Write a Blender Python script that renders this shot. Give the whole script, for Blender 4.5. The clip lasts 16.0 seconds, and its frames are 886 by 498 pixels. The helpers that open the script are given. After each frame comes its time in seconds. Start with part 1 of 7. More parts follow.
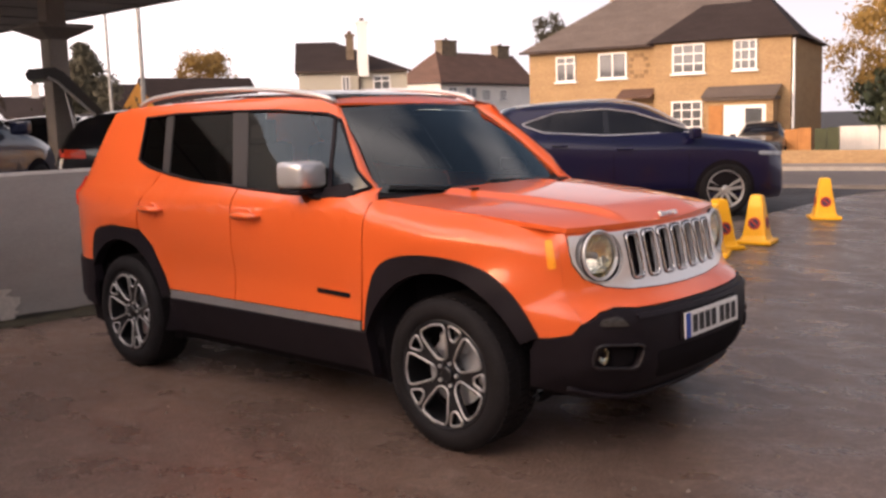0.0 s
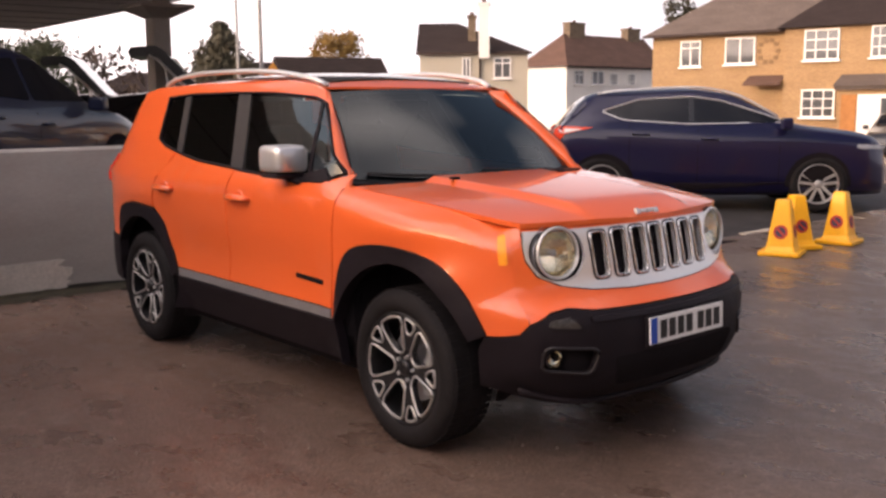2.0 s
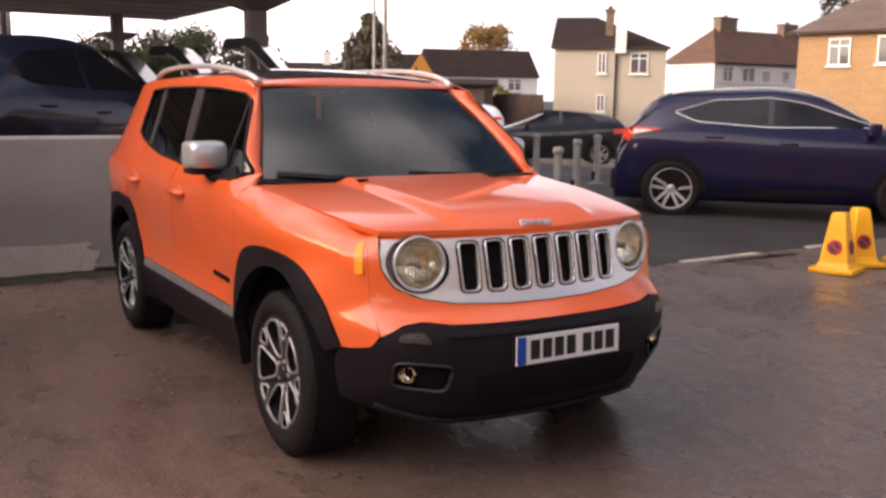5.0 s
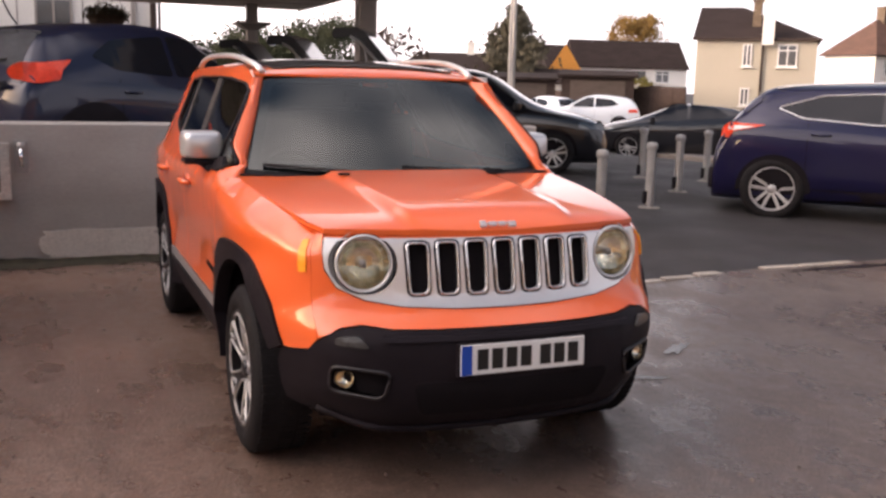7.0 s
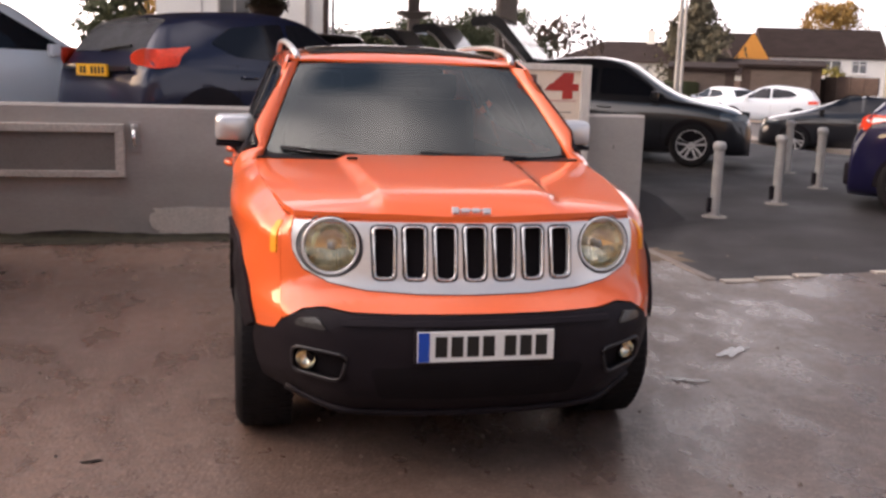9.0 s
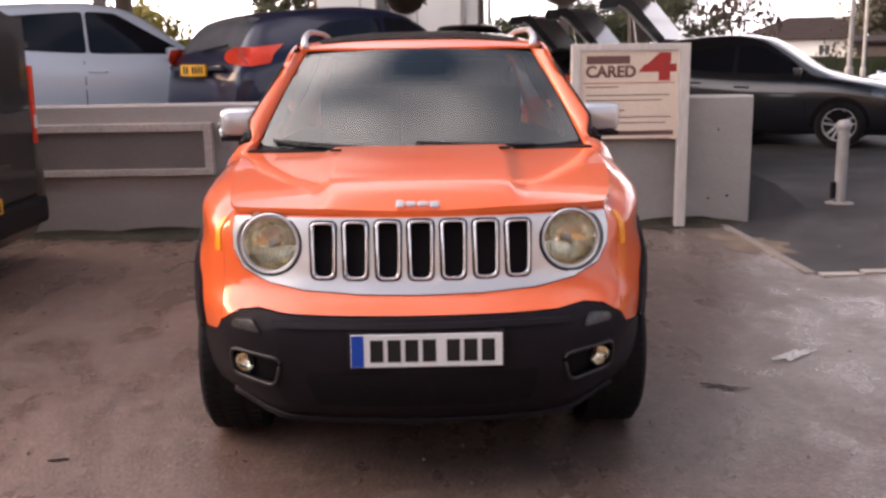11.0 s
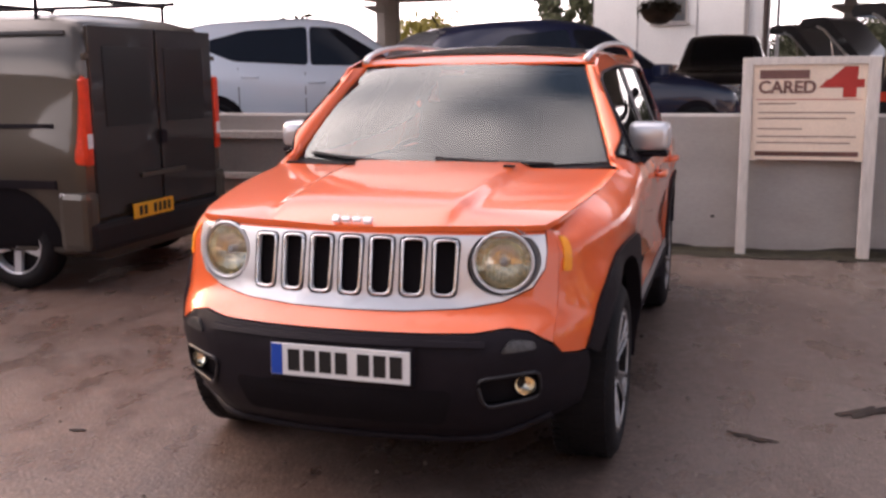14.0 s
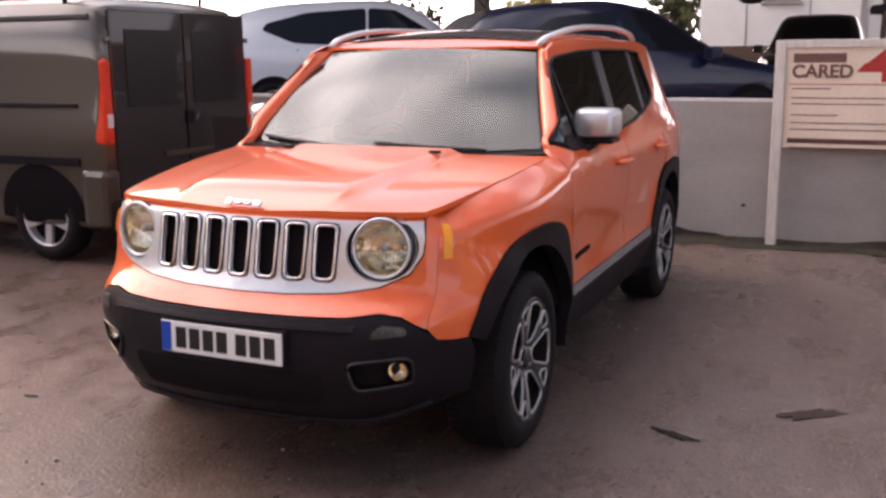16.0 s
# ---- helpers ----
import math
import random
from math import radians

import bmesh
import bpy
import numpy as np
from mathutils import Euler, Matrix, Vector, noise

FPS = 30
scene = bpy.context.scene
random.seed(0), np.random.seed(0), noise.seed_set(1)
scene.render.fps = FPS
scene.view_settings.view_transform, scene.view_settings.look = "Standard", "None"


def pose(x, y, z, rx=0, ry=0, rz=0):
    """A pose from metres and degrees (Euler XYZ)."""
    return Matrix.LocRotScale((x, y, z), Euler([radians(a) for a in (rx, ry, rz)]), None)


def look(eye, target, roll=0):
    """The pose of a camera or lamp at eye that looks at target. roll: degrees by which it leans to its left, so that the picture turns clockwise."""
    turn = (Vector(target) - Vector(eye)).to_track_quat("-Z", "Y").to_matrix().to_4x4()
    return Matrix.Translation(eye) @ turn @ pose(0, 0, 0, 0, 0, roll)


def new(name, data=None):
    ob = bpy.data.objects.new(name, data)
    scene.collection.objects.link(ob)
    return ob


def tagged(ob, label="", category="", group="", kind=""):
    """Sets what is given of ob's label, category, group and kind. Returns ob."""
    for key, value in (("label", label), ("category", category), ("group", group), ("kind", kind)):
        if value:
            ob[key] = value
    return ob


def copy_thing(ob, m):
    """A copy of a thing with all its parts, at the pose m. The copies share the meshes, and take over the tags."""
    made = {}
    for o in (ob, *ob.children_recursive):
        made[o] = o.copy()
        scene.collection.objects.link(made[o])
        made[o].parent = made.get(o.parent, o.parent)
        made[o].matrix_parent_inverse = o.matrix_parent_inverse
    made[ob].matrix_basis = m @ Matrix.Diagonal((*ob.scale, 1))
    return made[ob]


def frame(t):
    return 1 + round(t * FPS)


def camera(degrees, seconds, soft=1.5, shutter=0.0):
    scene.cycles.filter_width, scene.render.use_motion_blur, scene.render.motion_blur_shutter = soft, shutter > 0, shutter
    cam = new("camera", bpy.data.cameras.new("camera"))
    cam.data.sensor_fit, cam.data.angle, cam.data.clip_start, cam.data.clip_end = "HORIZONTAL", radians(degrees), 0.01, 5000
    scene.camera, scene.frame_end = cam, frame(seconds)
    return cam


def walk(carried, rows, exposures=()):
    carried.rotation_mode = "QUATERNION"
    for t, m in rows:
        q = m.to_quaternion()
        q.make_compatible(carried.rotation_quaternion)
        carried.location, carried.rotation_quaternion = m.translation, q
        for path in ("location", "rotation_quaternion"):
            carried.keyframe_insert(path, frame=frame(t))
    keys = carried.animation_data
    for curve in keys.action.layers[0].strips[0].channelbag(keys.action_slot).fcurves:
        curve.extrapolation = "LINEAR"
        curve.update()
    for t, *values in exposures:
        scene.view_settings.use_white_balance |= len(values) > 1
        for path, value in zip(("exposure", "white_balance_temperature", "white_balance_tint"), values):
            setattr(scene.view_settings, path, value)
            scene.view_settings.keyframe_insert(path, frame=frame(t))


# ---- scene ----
cam = camera(49.4, 16.0, soft=2.8)
PATH = [
    (0, (-3.924, -2.773, 1.452), (-2.446, -1.451, 1.188), -1.7),
    (0.5, (-3.785, -2.923, 1.455), (-2.347, -1.56, 1.181), -1.0),
    (1, (-3.676, -3.056, 1.459), (-2.302, -1.629, 1.184), -0.5),
    (1.5, (-3.484, -3.08, 1.453), (-2.136, -1.629, 1.171), -0.7),
    (2, (-3.321, -3.192, 1.46), (-2.039, -1.686, 1.165), -0.5),
    (2.5, (-3.168, -3.288, 1.47), (-1.935, -1.742, 1.166), 0.2),
    (3, (-3.009, -3.293, 1.469), (-1.786, -1.738, 1.174), 0.0),
    (3.5, (-2.828, -3.409, 1.475), (-1.665, -1.809, 1.18), 0.3),
    (6, (-1.979, -3.773, 1.502), (-1.051, -2.03, 1.179), 0.37),
    (6.5, (-1.79, -3.764, 1.505), (-0.946, -1.981, 1.175), 0.49),
    (7, (-1.582, -3.885, 1.518), (-0.823, -2.065, 1.184), 1.41),
    (7.5, (-1.411, -3.94, 1.51), (-0.731, -2.091, 1.168), 0.96),
    (8, (-1.222, -3.912, 1.502), (-0.605, -2.043, 1.147), 0.81),
    (8.5, (-1.034, -3.998, 1.515), (-0.532, -2.093, 1.167), 0.81),
    (9, (-0.836, -4.083, 1.52), (-0.431, -2.159, 1.155), 1.72),
    (9.5, (-0.64, -4.043, 1.507), (-0.327, -2.106, 1.126), 1.03),
    (12, (0.465, -3.891, 1.497), (0.279, -1.937, 1.113), -1.1),
    (12.5, (0.665, -3.878, 1.507), (0.364, -1.938, 1.127), -1.0),
    (13, (0.839, -3.794, 1.496), (0.465, -1.866, 1.119), -0.6),
    (13.5, (1.002, -3.735, 1.505), (0.549, -1.822, 1.138), -0.6),
    (14, (1.264, -3.736, 1.511), (0.691, -1.854, 1.151), -0.6),
    (14.5, (1.445, -3.669, 1.503), (0.824, -1.806, 1.128), -1.3),
    (15, (1.595, -3.549, 1.514), (0.918, -1.705, 1.137), -1.3),
    (15.5, (1.811, -3.522, 1.523), (1.064, -1.703, 1.156), -1.4),
    (16, (2.032, -3.46, 1.524), (1.231, -1.671, 1.127), -0.5),
]
walk(cam, [(t, look(eye, target, roll)) for t, eye, target, roll in PATH],
     exposures=((0.0, 0.12, 6700, 25), (3.5, 0.17, 6580, 25), (9.0, 0.54, 6420, 23), (12.0, 0.72, 6340, 27), (16.0, 0.73, 6340, 28)))

# ---- light ----
SUN_AZ, SUN_EL = 165.0, 12.0   # degrees: azimuth from +x towards +y, height
world = bpy.data.worlds.new("world")
scene.world = world
world.use_nodes = True
wn, wl = world.node_tree.nodes, world.node_tree.links
wn.clear()
w_out = wn.new("ShaderNodeOutputWorld")
w_bg = wn.new("ShaderNodeBackground")
w_sky = wn.new("ShaderNodeTexSky")
w_sky.sky_type = 'NISHITA'
w_sky.sun_disc = False
w_sky.sun_elevation = radians(SUN_EL)
w_sky.sun_rotation = radians(90 - SUN_AZ)
w_sky.air_density, w_sky.dust_density = 1.2, 2.5
w_tc = wn.new("ShaderNodeTexCoord")
w_map = wn.new("ShaderNodeMapping")
w_map.inputs["Scale"].default_value = (1.0, 1.0, 2.0)
w_noise = wn.new("ShaderNodeTexNoise")
w_noise.inputs["Scale"].default_value = 1.15
w_noise.inputs["Detail"].default_value = 2.0
w_noise.inputs["Roughness"].default_value = 0.55
w_ramp = wn.new("ShaderNodeValToRGB")
w_ramp.color_ramp.elements[0].position = 0.40
w_ramp.color_ramp.elements[1].position = 0.62
w_mix = wn.new("ShaderNodeMixRGB")
w_mix.inputs[2].default_value = (11.6, 11.5, 11.2, 1)   # sunlit cloud
wl.new(w_tc.outputs["Generated"], w_map.inputs["Vector"])
wl.new(w_map.outputs["Vector"], w_noise.inputs["Vector"])
# broken cloud: heavier to the north, clearing overhead towards the south
w_sep = wn.new("ShaderNodeSeparateXYZ")
wl.new(w_tc.outputs["Generated"], w_sep.inputs[0])
w_up = w_sep.outputs["Z"]
for axis in ("Z", "Z", "Y"):
    w_sq = wn.new("ShaderNodeMath")
    w_sq.operation = 'MULTIPLY'
    wl.new(w_up, w_sq.inputs[0])
    wl.new(w_sep.outputs[axis], w_sq.inputs[1])
    w_up = w_sq.outputs[0]
w_bank = wn.new("ShaderNodeMath")
w_bank.operation = 'MULTIPLY_ADD'
w_bank.inputs[1].default_value, w_bank.inputs[2].default_value = 0.18, -0.038
wl.new(w_up, w_bank.inputs[0])
w_add = wn.new("ShaderNodeMath")
w_add.operation = 'ADD'
wl.new(w_noise.outputs["Fac"], w_add.inputs[0])
wl.new(w_bank.outputs[0], w_add.inputs[1])
wl.new(w_add.outputs[0], w_ramp.inputs["Fac"])
# haze and cloud close up towards the horizon
w_haze = wn.new("ShaderNodeMapRange")
w_haze.inputs["From Min"].default_value, w_haze.inputs["From Max"].default_value = 0.08, 0.36
w_haze.inputs["To Min"].default_value, w_haze.inputs["To Max"].default_value = 0.95, 0.0
wl.new(w_sep.outputs["Z"], w_haze.inputs["Value"])
w_max = wn.new("ShaderNodeMath")
w_max.operation = 'MAXIMUM'
wl.new(w_ramp.outputs["Color"], w_max.inputs[0])
wl.new(w_haze.outputs[0], w_max.inputs[1])
wl.new(w_max.outputs[0], w_mix.inputs[0])
wl.new(w_sky.outputs["Color"], w_mix.inputs[1])
# hazy brightening of the sky around the low sun
w_dot = wn.new("ShaderNodeVectorMath")
w_dot.operation = 'DOT_PRODUCT'
w_dot.inputs[1].default_value = (math.cos(radians(SUN_AZ)) * math.cos(radians(SUN_EL)), math.sin(radians(SUN_AZ)) * math.cos(radians(SUN_EL)), math.sin(radians(SUN_EL)))
wl.new(w_tc.outputs["Generated"], w_dot.inputs[0])
w_pos = wn.new("ShaderNodeMath")
w_pos.operation = 'MULTIPLY_ADD'
w_pos.inputs[1].default_value, w_pos.inputs[2].default_value = 0.5, 0.5
wl.new(w_dot.outputs["Value"], w_pos.inputs[0])
w_pow = wn.new("ShaderNodeMath")
w_pow.operation = 'POWER'
w_pow.inputs[1].default_value = 2.0
wl.new(w_pos.outputs[0], w_pow.inputs[0])
w_glow = wn.new("ShaderNodeMixRGB")
w_glow.inputs[1].default_value = (0.52, 0.53, 0.56, 1)
w_glow.inputs[2].default_value = (3.1, 2.85, 2.6, 1)
wl.new(w_pow.outputs[0], w_glow.inputs[0])
w_mul = wn.new("ShaderNodeMixRGB")
w_mul.blend_type = 'MULTIPLY'
w_mul.inputs[0].default_value = 1.0
wl.new(w_mix.outputs["Color"], w_mul.inputs[1])
wl.new(w_glow.outputs["Color"], w_mul.inputs[2])
wl.new(w_mul.outputs["Color"], w_bg.inputs["Color"])
w_bg.inputs["Strength"].default_value = 0.15
wl.new(w_bg.outputs["Background"], w_out.inputs["Surface"])

sun_lamp = new("sun", bpy.data.lights.new("sun", 'SUN'))
sun_lamp.data.energy = 1.7
sun_lamp.data.angle = radians(1.5)
sun_lamp.data.color = (1.0, 0.86, 0.68)
_sd = Vector((math.cos(radians(SUN_AZ)) * math.cos(radians(SUN_EL)), math.sin(radians(SUN_AZ)) * math.cos(radians(SUN_EL)), math.sin(radians(SUN_EL))))
sun_lamp.matrix_world = look(_sd * 60, (0, 0, 0))

# ---- materials ----
def mat(name, col, rough=0.6, metal=0.0, var=0.15, scale=8.0, fine=90.0, bump=0.0, coat=0.0, spec=0.5, trans=0.0, col2=None, isl=0.0, stretch=None, rvar=0.0, ior=1.45, bscale=None, fvar=None):
    fvar = var if fvar is None else fvar
    m = bpy.data.materials.new(name)
    m.use_nodes = True
    n, l = m.node_tree.nodes, m.node_tree.links
    b = n["Principled BSDF"]
    b.inputs["Roughness"].default_value = rough
    b.inputs["Metallic"].default_value = metal
    b.inputs["Coat Weight"].default_value = coat
    b.inputs["Coat Roughness"].default_value = 0.04
    b.inputs["Specular IOR Level"].default_value = spec
    b.inputs["Transmission Weight"].default_value = trans
    b.inputs["IOR"].default_value = ior
    tc = n.new("ShaderNodeTexCoord")
    vec = tc.outputs["Object"]
    if stretch:
        mp = n.new("ShaderNodeMapping")
        mp.inputs["Scale"].default_value = stretch
        l.new(vec, mp.inputs["Vector"])
        vec = mp.outputs["Vector"]
    n1 = n.new("ShaderNodeTexNoise")
    n1.inputs["Scale"].default_value = scale
    n1.inputs["Detail"].default_value = 5.0
    n2 = n.new("ShaderNodeTexNoise")
    n2.inputs["Scale"].default_value = fine
    n2.inputs["Detail"].default_value = 3.0
    l.new(vec, n1.inputs["Vector"])
    l.new(vec, n2.inputs["Vector"])
    c2 = col2 or tuple(c * 0.55 for c in col)
    r1 = n.new("ShaderNodeValToRGB")
    r1.color_ramp.elements[0].position, r1.color_ramp.elements[1].position = 0.36, 0.66
    l.new(n1.outputs["Fac"], r1.inputs["Fac"])
    mx = n.new("ShaderNodeMixRGB")
    mx.inputs[1].default_value, mx.inputs[2].default_value = (*col, 1), (*c2, 1)
    ml = n.new("ShaderNodeMath")
    ml.operation = 'MULTIPLY'
    ml.inputs[1].default_value = min(1.0, var * 2.2)
    l.new(r1.outputs["Color"], ml.inputs[0])
    l.new(ml.outputs[0], mx.inputs[0])
    hs = n.new("ShaderNodeHueSaturation")
    mr = n.new("ShaderNodeMapRange")
    mr.inputs["From Min"].default_value, mr.inputs["From Max"].default_value = 0.25, 0.75
    mr.inputs["To Min"].default_value, mr.inputs["To Max"].default_value = 1 - fvar, 1 + fvar
    l.new(n2.outputs["Fac"], mr.inputs["Value"])
    val = mr.outputs[0]
    if isl:
        oi = n.new("ShaderNodeObjectInfo")
        gi = n.new("ShaderNodeNewGeometry")
        ad = n.new("ShaderNodeMath")
        ad.operation = 'ADD'
        l.new(oi.outputs["Random"], ad.inputs[0])
        l.new(gi.outputs["Random Per Island"], ad.inputs[1])
        m2 = n.new("ShaderNodeMapRange")
        m2.inputs["From Max"].default_value = 2.0
        m2.inputs["To Min"].default_value, m2.inputs["To Max"].default_value = 1 - isl, 1 + isl
        l.new(ad.outputs[0], m2.inputs["Value"])
        mm = n.new("ShaderNodeMath")
        mm.operation = 'MULTIPLY'
        l.new(val, mm.inputs[0])
        l.new(m2.outputs[0], mm.inputs[1])
        val = mm.outputs[0]
    l.new(val, hs.inputs["Value"])
    l.new(mx.outputs["Color"], hs.inputs["Color"])
    l.new(hs.outputs["Color"], b.inputs["Base Color"])
    if rvar:
        rr = n.new("ShaderNodeMapRange")
        rr.inputs["From Min"].default_value, rr.inputs["From Max"].default_value = 0.3, 0.7
        rr.inputs["To Min"].default_value, rr.inputs["To Max"].default_value = max(0.02, rough - rvar), min(1, rough + rvar)
        l.new(n1.outputs["Fac"], rr.inputs["Value"])
        l.new(rr.outputs[0], b.inputs["Roughness"])
    if bump:
        bp = n.new("ShaderNodeBump")
        bp.inputs["Strength"].default_value = bump
        bp.inputs["Distance"].default_value = 0.01
        src = n2
        if bscale:
            src = n.new("ShaderNodeTexNoise")
            src.inputs["Scale"].default_value = bscale
            src.inputs["Detail"].default_value = 4.0
            l.new(vec, src.inputs["Vector"])
        l.new(src.outputs["Fac"], bp.inputs["Height"])
        l.new(bp.outputs["Normal"], b.inputs["Normal"])
    return m


def glass_mat(name, tint, alpha_mix):
    """Thin tinted car glass: a mirror-like skin over a tinted see-through pane."""
    m = bpy.data.materials.new(name)
    m.use_nodes = True
    n, l = m.node_tree.nodes, m.node_tree.links
    n.clear()
    o = n.new("ShaderNodeOutputMaterial")
    tr = n.new("ShaderNodeBsdfTransparent")
    tr.inputs["Color"].default_value = (*tint, 1)
    gl = n.new("ShaderNodeBsdfGlossy")
    gl.inputs["Roughness"].default_value = 0.015
    gl.inputs["Color"].default_value = (0.97, 1.0, 0.95, 1)
    fr = n.new("ShaderNodeFresnel")
    fr.inputs["IOR"].default_value = alpha_mix
    mx = n.new("ShaderNodeMixShader")
    l.new(fr.outputs[0], mx.inputs[0])
    l.new(tr.outputs[0], mx.inputs[1])
    l.new(gl.outputs[0], mx.inputs[2])
    l.new(mx.outputs[0], o.inputs["Surface"])
    return m


def paint(name, col, flake=0.05, metal=0.0, rough=0.32, coat=1.0):
    return mat(name, col, rough=rough, metal=metal, var=flake, scale=1.3, fine=500.0, coat=coat, spec=0.3, col2=tuple(c * 0.9 for c in col))


def yard_mat(name):
    """Old brown tarmac: broad damp areas, mid-sized blotches, stone grain and pale grit, wetter where darker."""
    m = bpy.data.materials.new(name)
    m.use_nodes = True
    n, l = m.node_tree.nodes, m.node_tree.links
    b = n["Principled BSDF"]
    tc = n.new("ShaderNodeTexCoord")

    def tex(scale, detail=4.0, rough=0.55, lo=0.35, hi=0.65, stretch=(1, 1, 1)):
        mp = n.new("ShaderNodeMapping")
        mp.inputs["Scale"].default_value = stretch
        t = n.new("ShaderNodeTexNoise")
        t.inputs["Scale"].default_value, t.inputs["Detail"].default_value, t.inputs["Roughness"].default_value = scale, detail, rough
        r = n.new("ShaderNodeMapRange")
        r.inputs["From Min"].default_value, r.inputs["From Max"].default_value = lo, hi
        l.new(tc.outputs["Object"], mp.inputs["Vector"])
        l.new(mp.outputs["Vector"], t.inputs["Vector"])
        l.new(t.outputs["Fac"], r.inputs["Value"])
        return r.outputs[0]

    def mix(a, c, fac, k=1.0, mode='MIX'):
        x = n.new("ShaderNodeMixRGB")
        x.blend_type = mode
        q = n.new("ShaderNodeMath")
        q.operation = 'MULTIPLY'
        q.inputs[1].default_value = k
        l.new(fac, q.inputs[0])
        l.new(q.outputs[0], x.inputs[0])
        if isinstance(a, tuple):
            x.inputs[1].default_value = (*a, 1)
        else:
            l.new(a, x.inputs[1])
        x.inputs[2].default_value = (*c, 1)
        return x.outputs[0]

    broad = tex(0.42, 3.0, 0.5, 0.40, 0.62)
    blotch = tex(2.6, 6.0, 0.65, 0.44, 0.60, (1.0, 0.6, 1.0))
    small = tex(11.0, 5.0, 0.7, 0.50, 0.68)
    grit = tex(52.0, 3.0, 0.6, 0.58, 0.70)
    mottle = tex(24.0, 4.0, 0.65, 0.48, 0.62)
    pits = tex(48.0, 3.0, 0.6, 0.28, 0.46)
    sp = n.new("ShaderNodeSeparateXYZ")
    l.new(tc.outputs["Object"], sp.inputs[0])
    across = n.new("ShaderNodeMapRange")
    across.inputs["From Min"].default_value, across.inputs["From Max"].default_value = -1.5, 2.5
    l.new(sp.outputs["X"], across.inputs["Value"])
    across = across.outputs[0]                       # browner to the west, greyer to the east
    c = mix((0.182, 0.110, 0.078), (0.150, 0.120, 0.102), across, 1.0)
    c = mix(c, (0.090, 0.060, 0.048), broad, 0.70)
    c = mix(c, (0.060, 0.040, 0.033), blotch, 0.28)
    c = mix(c, (0.055, 0.032, 0.023), mottle, 0.52)
    c = mix(c, (0.25, 0.185, 0.150), small, 0.42)
    c = mix(c, (0.33, 0.26, 0.21), grit, 0.60)
    inv = n.new("ShaderNodeInvert")
    l.new(pits, inv.inputs["Color"])
    c = mix(c, (0.045, 0.030, 0.024), inv.outputs[0], 0.85)
    l.new(c, b.inputs["Base Color"])
    rr = n.new("ShaderNodeMapRange")
    rr.inputs["To Min"].default_value, rr.inputs["To Max"].default_value = 0.46, 0.22
    l.new(blotch, rr.inputs["Value"])
    l.new(rr.outputs[0], b.inputs["Roughness"])
    bt = n.new("ShaderNodeTexNoise")
    bt.inputs["Scale"].default_value, bt.inputs["Detail"].default_value = 60.0, 5.0
    l.new(tc.outputs["Object"], bt.inputs["Vector"])
    bp = n.new("ShaderNodeBump")
    bp.inputs["Strength"].default_value, bp.inputs["Distance"].default_value = 0.42, 0.010
    l.new(bt.outputs["Fac"], bp.inputs["Height"])
    l.new(bp.outputs["Normal"], b.inputs["Normal"])
    return m


ORANGE = paint("orange_paint", (0.81, 0.134, 0.028), 0.03)
NAVY = paint("navy_paint", (0.007, 0.006, 0.036), 0.08, 0.2, coat=0.6)
DARKNAVY = paint("dark_navy_paint", (0.008, 0.011, 0.034), 0.08, 0.1, 0.35, coat=0.7)
WHITEPAINT = paint("white_car_paint", (0.70, 0.75, 0.80), 0.03)
BLACKPAINT = paint("black_car_paint", (0.010, 0.010, 0.013), 0.08, coat=1.0)
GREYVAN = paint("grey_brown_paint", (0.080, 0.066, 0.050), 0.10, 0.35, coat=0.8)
PLASTIC = mat("black_plastic", (0.0165, 0.0132, 0.0165), 0.50, spec=0.12, var=0.2, fine=300, bump=0.15)
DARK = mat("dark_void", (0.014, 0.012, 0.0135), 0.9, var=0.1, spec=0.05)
RUBBER = mat("tyre_rubber", (0.0135, 0.012, 0.013), 0.75, spec=0.2, var=0.25, scale=14, fine=120, bump=0.2)
CHROME = mat("chrome", (0.80, 0.80, 0.80), 0.10, 1.0, var=0.04)
SATIN = mat("satin_silver", (0.66, 0.66, 0.67), 0.30, 0.6, var=0.04, fine=300)
SILVERPAINT = mat("satin_silver_trim", (0.70, 0.70, 0.70), 0.30, 0.45, var=0.03, fine=300, coat=0.4)
RIMDARK = mat("dark_rim", (0.030, 0.030, 0.033), 0.35, 0.6, var=0.1, coat=0.3)
RIMCUT = mat("machined_rim", (0.50, 0.49, 0.48), 0.35, 0.6, var=0.1)
GREYTRIM = mat("grey_pillar_trim", (0.034, 0.031, 0.032), 0.45, var=0.1)
SEAT = mat("dark_seat_cloth", (0.020, 0.019, 0.020), 0.85, var=0.3, fine=200, bump=0.2)
GLASS = glass_mat("clear_car_glass", (0.42, 0.54, 0.58), 1.90)
PRIVACY = glass_mat("privacy_glass", (0.10, 0.10, 0.11), 1.65)
LENS = glass_mat("lamp_lens", (0.98, 0.98, 0.97), 1.35)
AMBER = mat("amber_lens", (1.0, 0.36, 0.012), 0.35, var=0.08, scale=30, coat=0.1)
REDLENS = mat("red_lens", (0.80, 0.055, 0.014), 0.28, var=0.15, scale=25, coat=0.25)
WHITELENS = mat("white_lens", (0.75, 0.76, 0.76), 0.15, var=0.1, coat=0.8)
PLATEWHITE = mat("white_plate", (0.78, 0.78, 0.76), 0.35, var=0.03)
PLATEYELLOW = mat("yellow_plate", (0.80, 0.42, 0.02), 0.35, var=0.05)
PLATEBLUE = mat("blue_band", (0.01, 0.07, 0.42), 0.4, var=0.05)
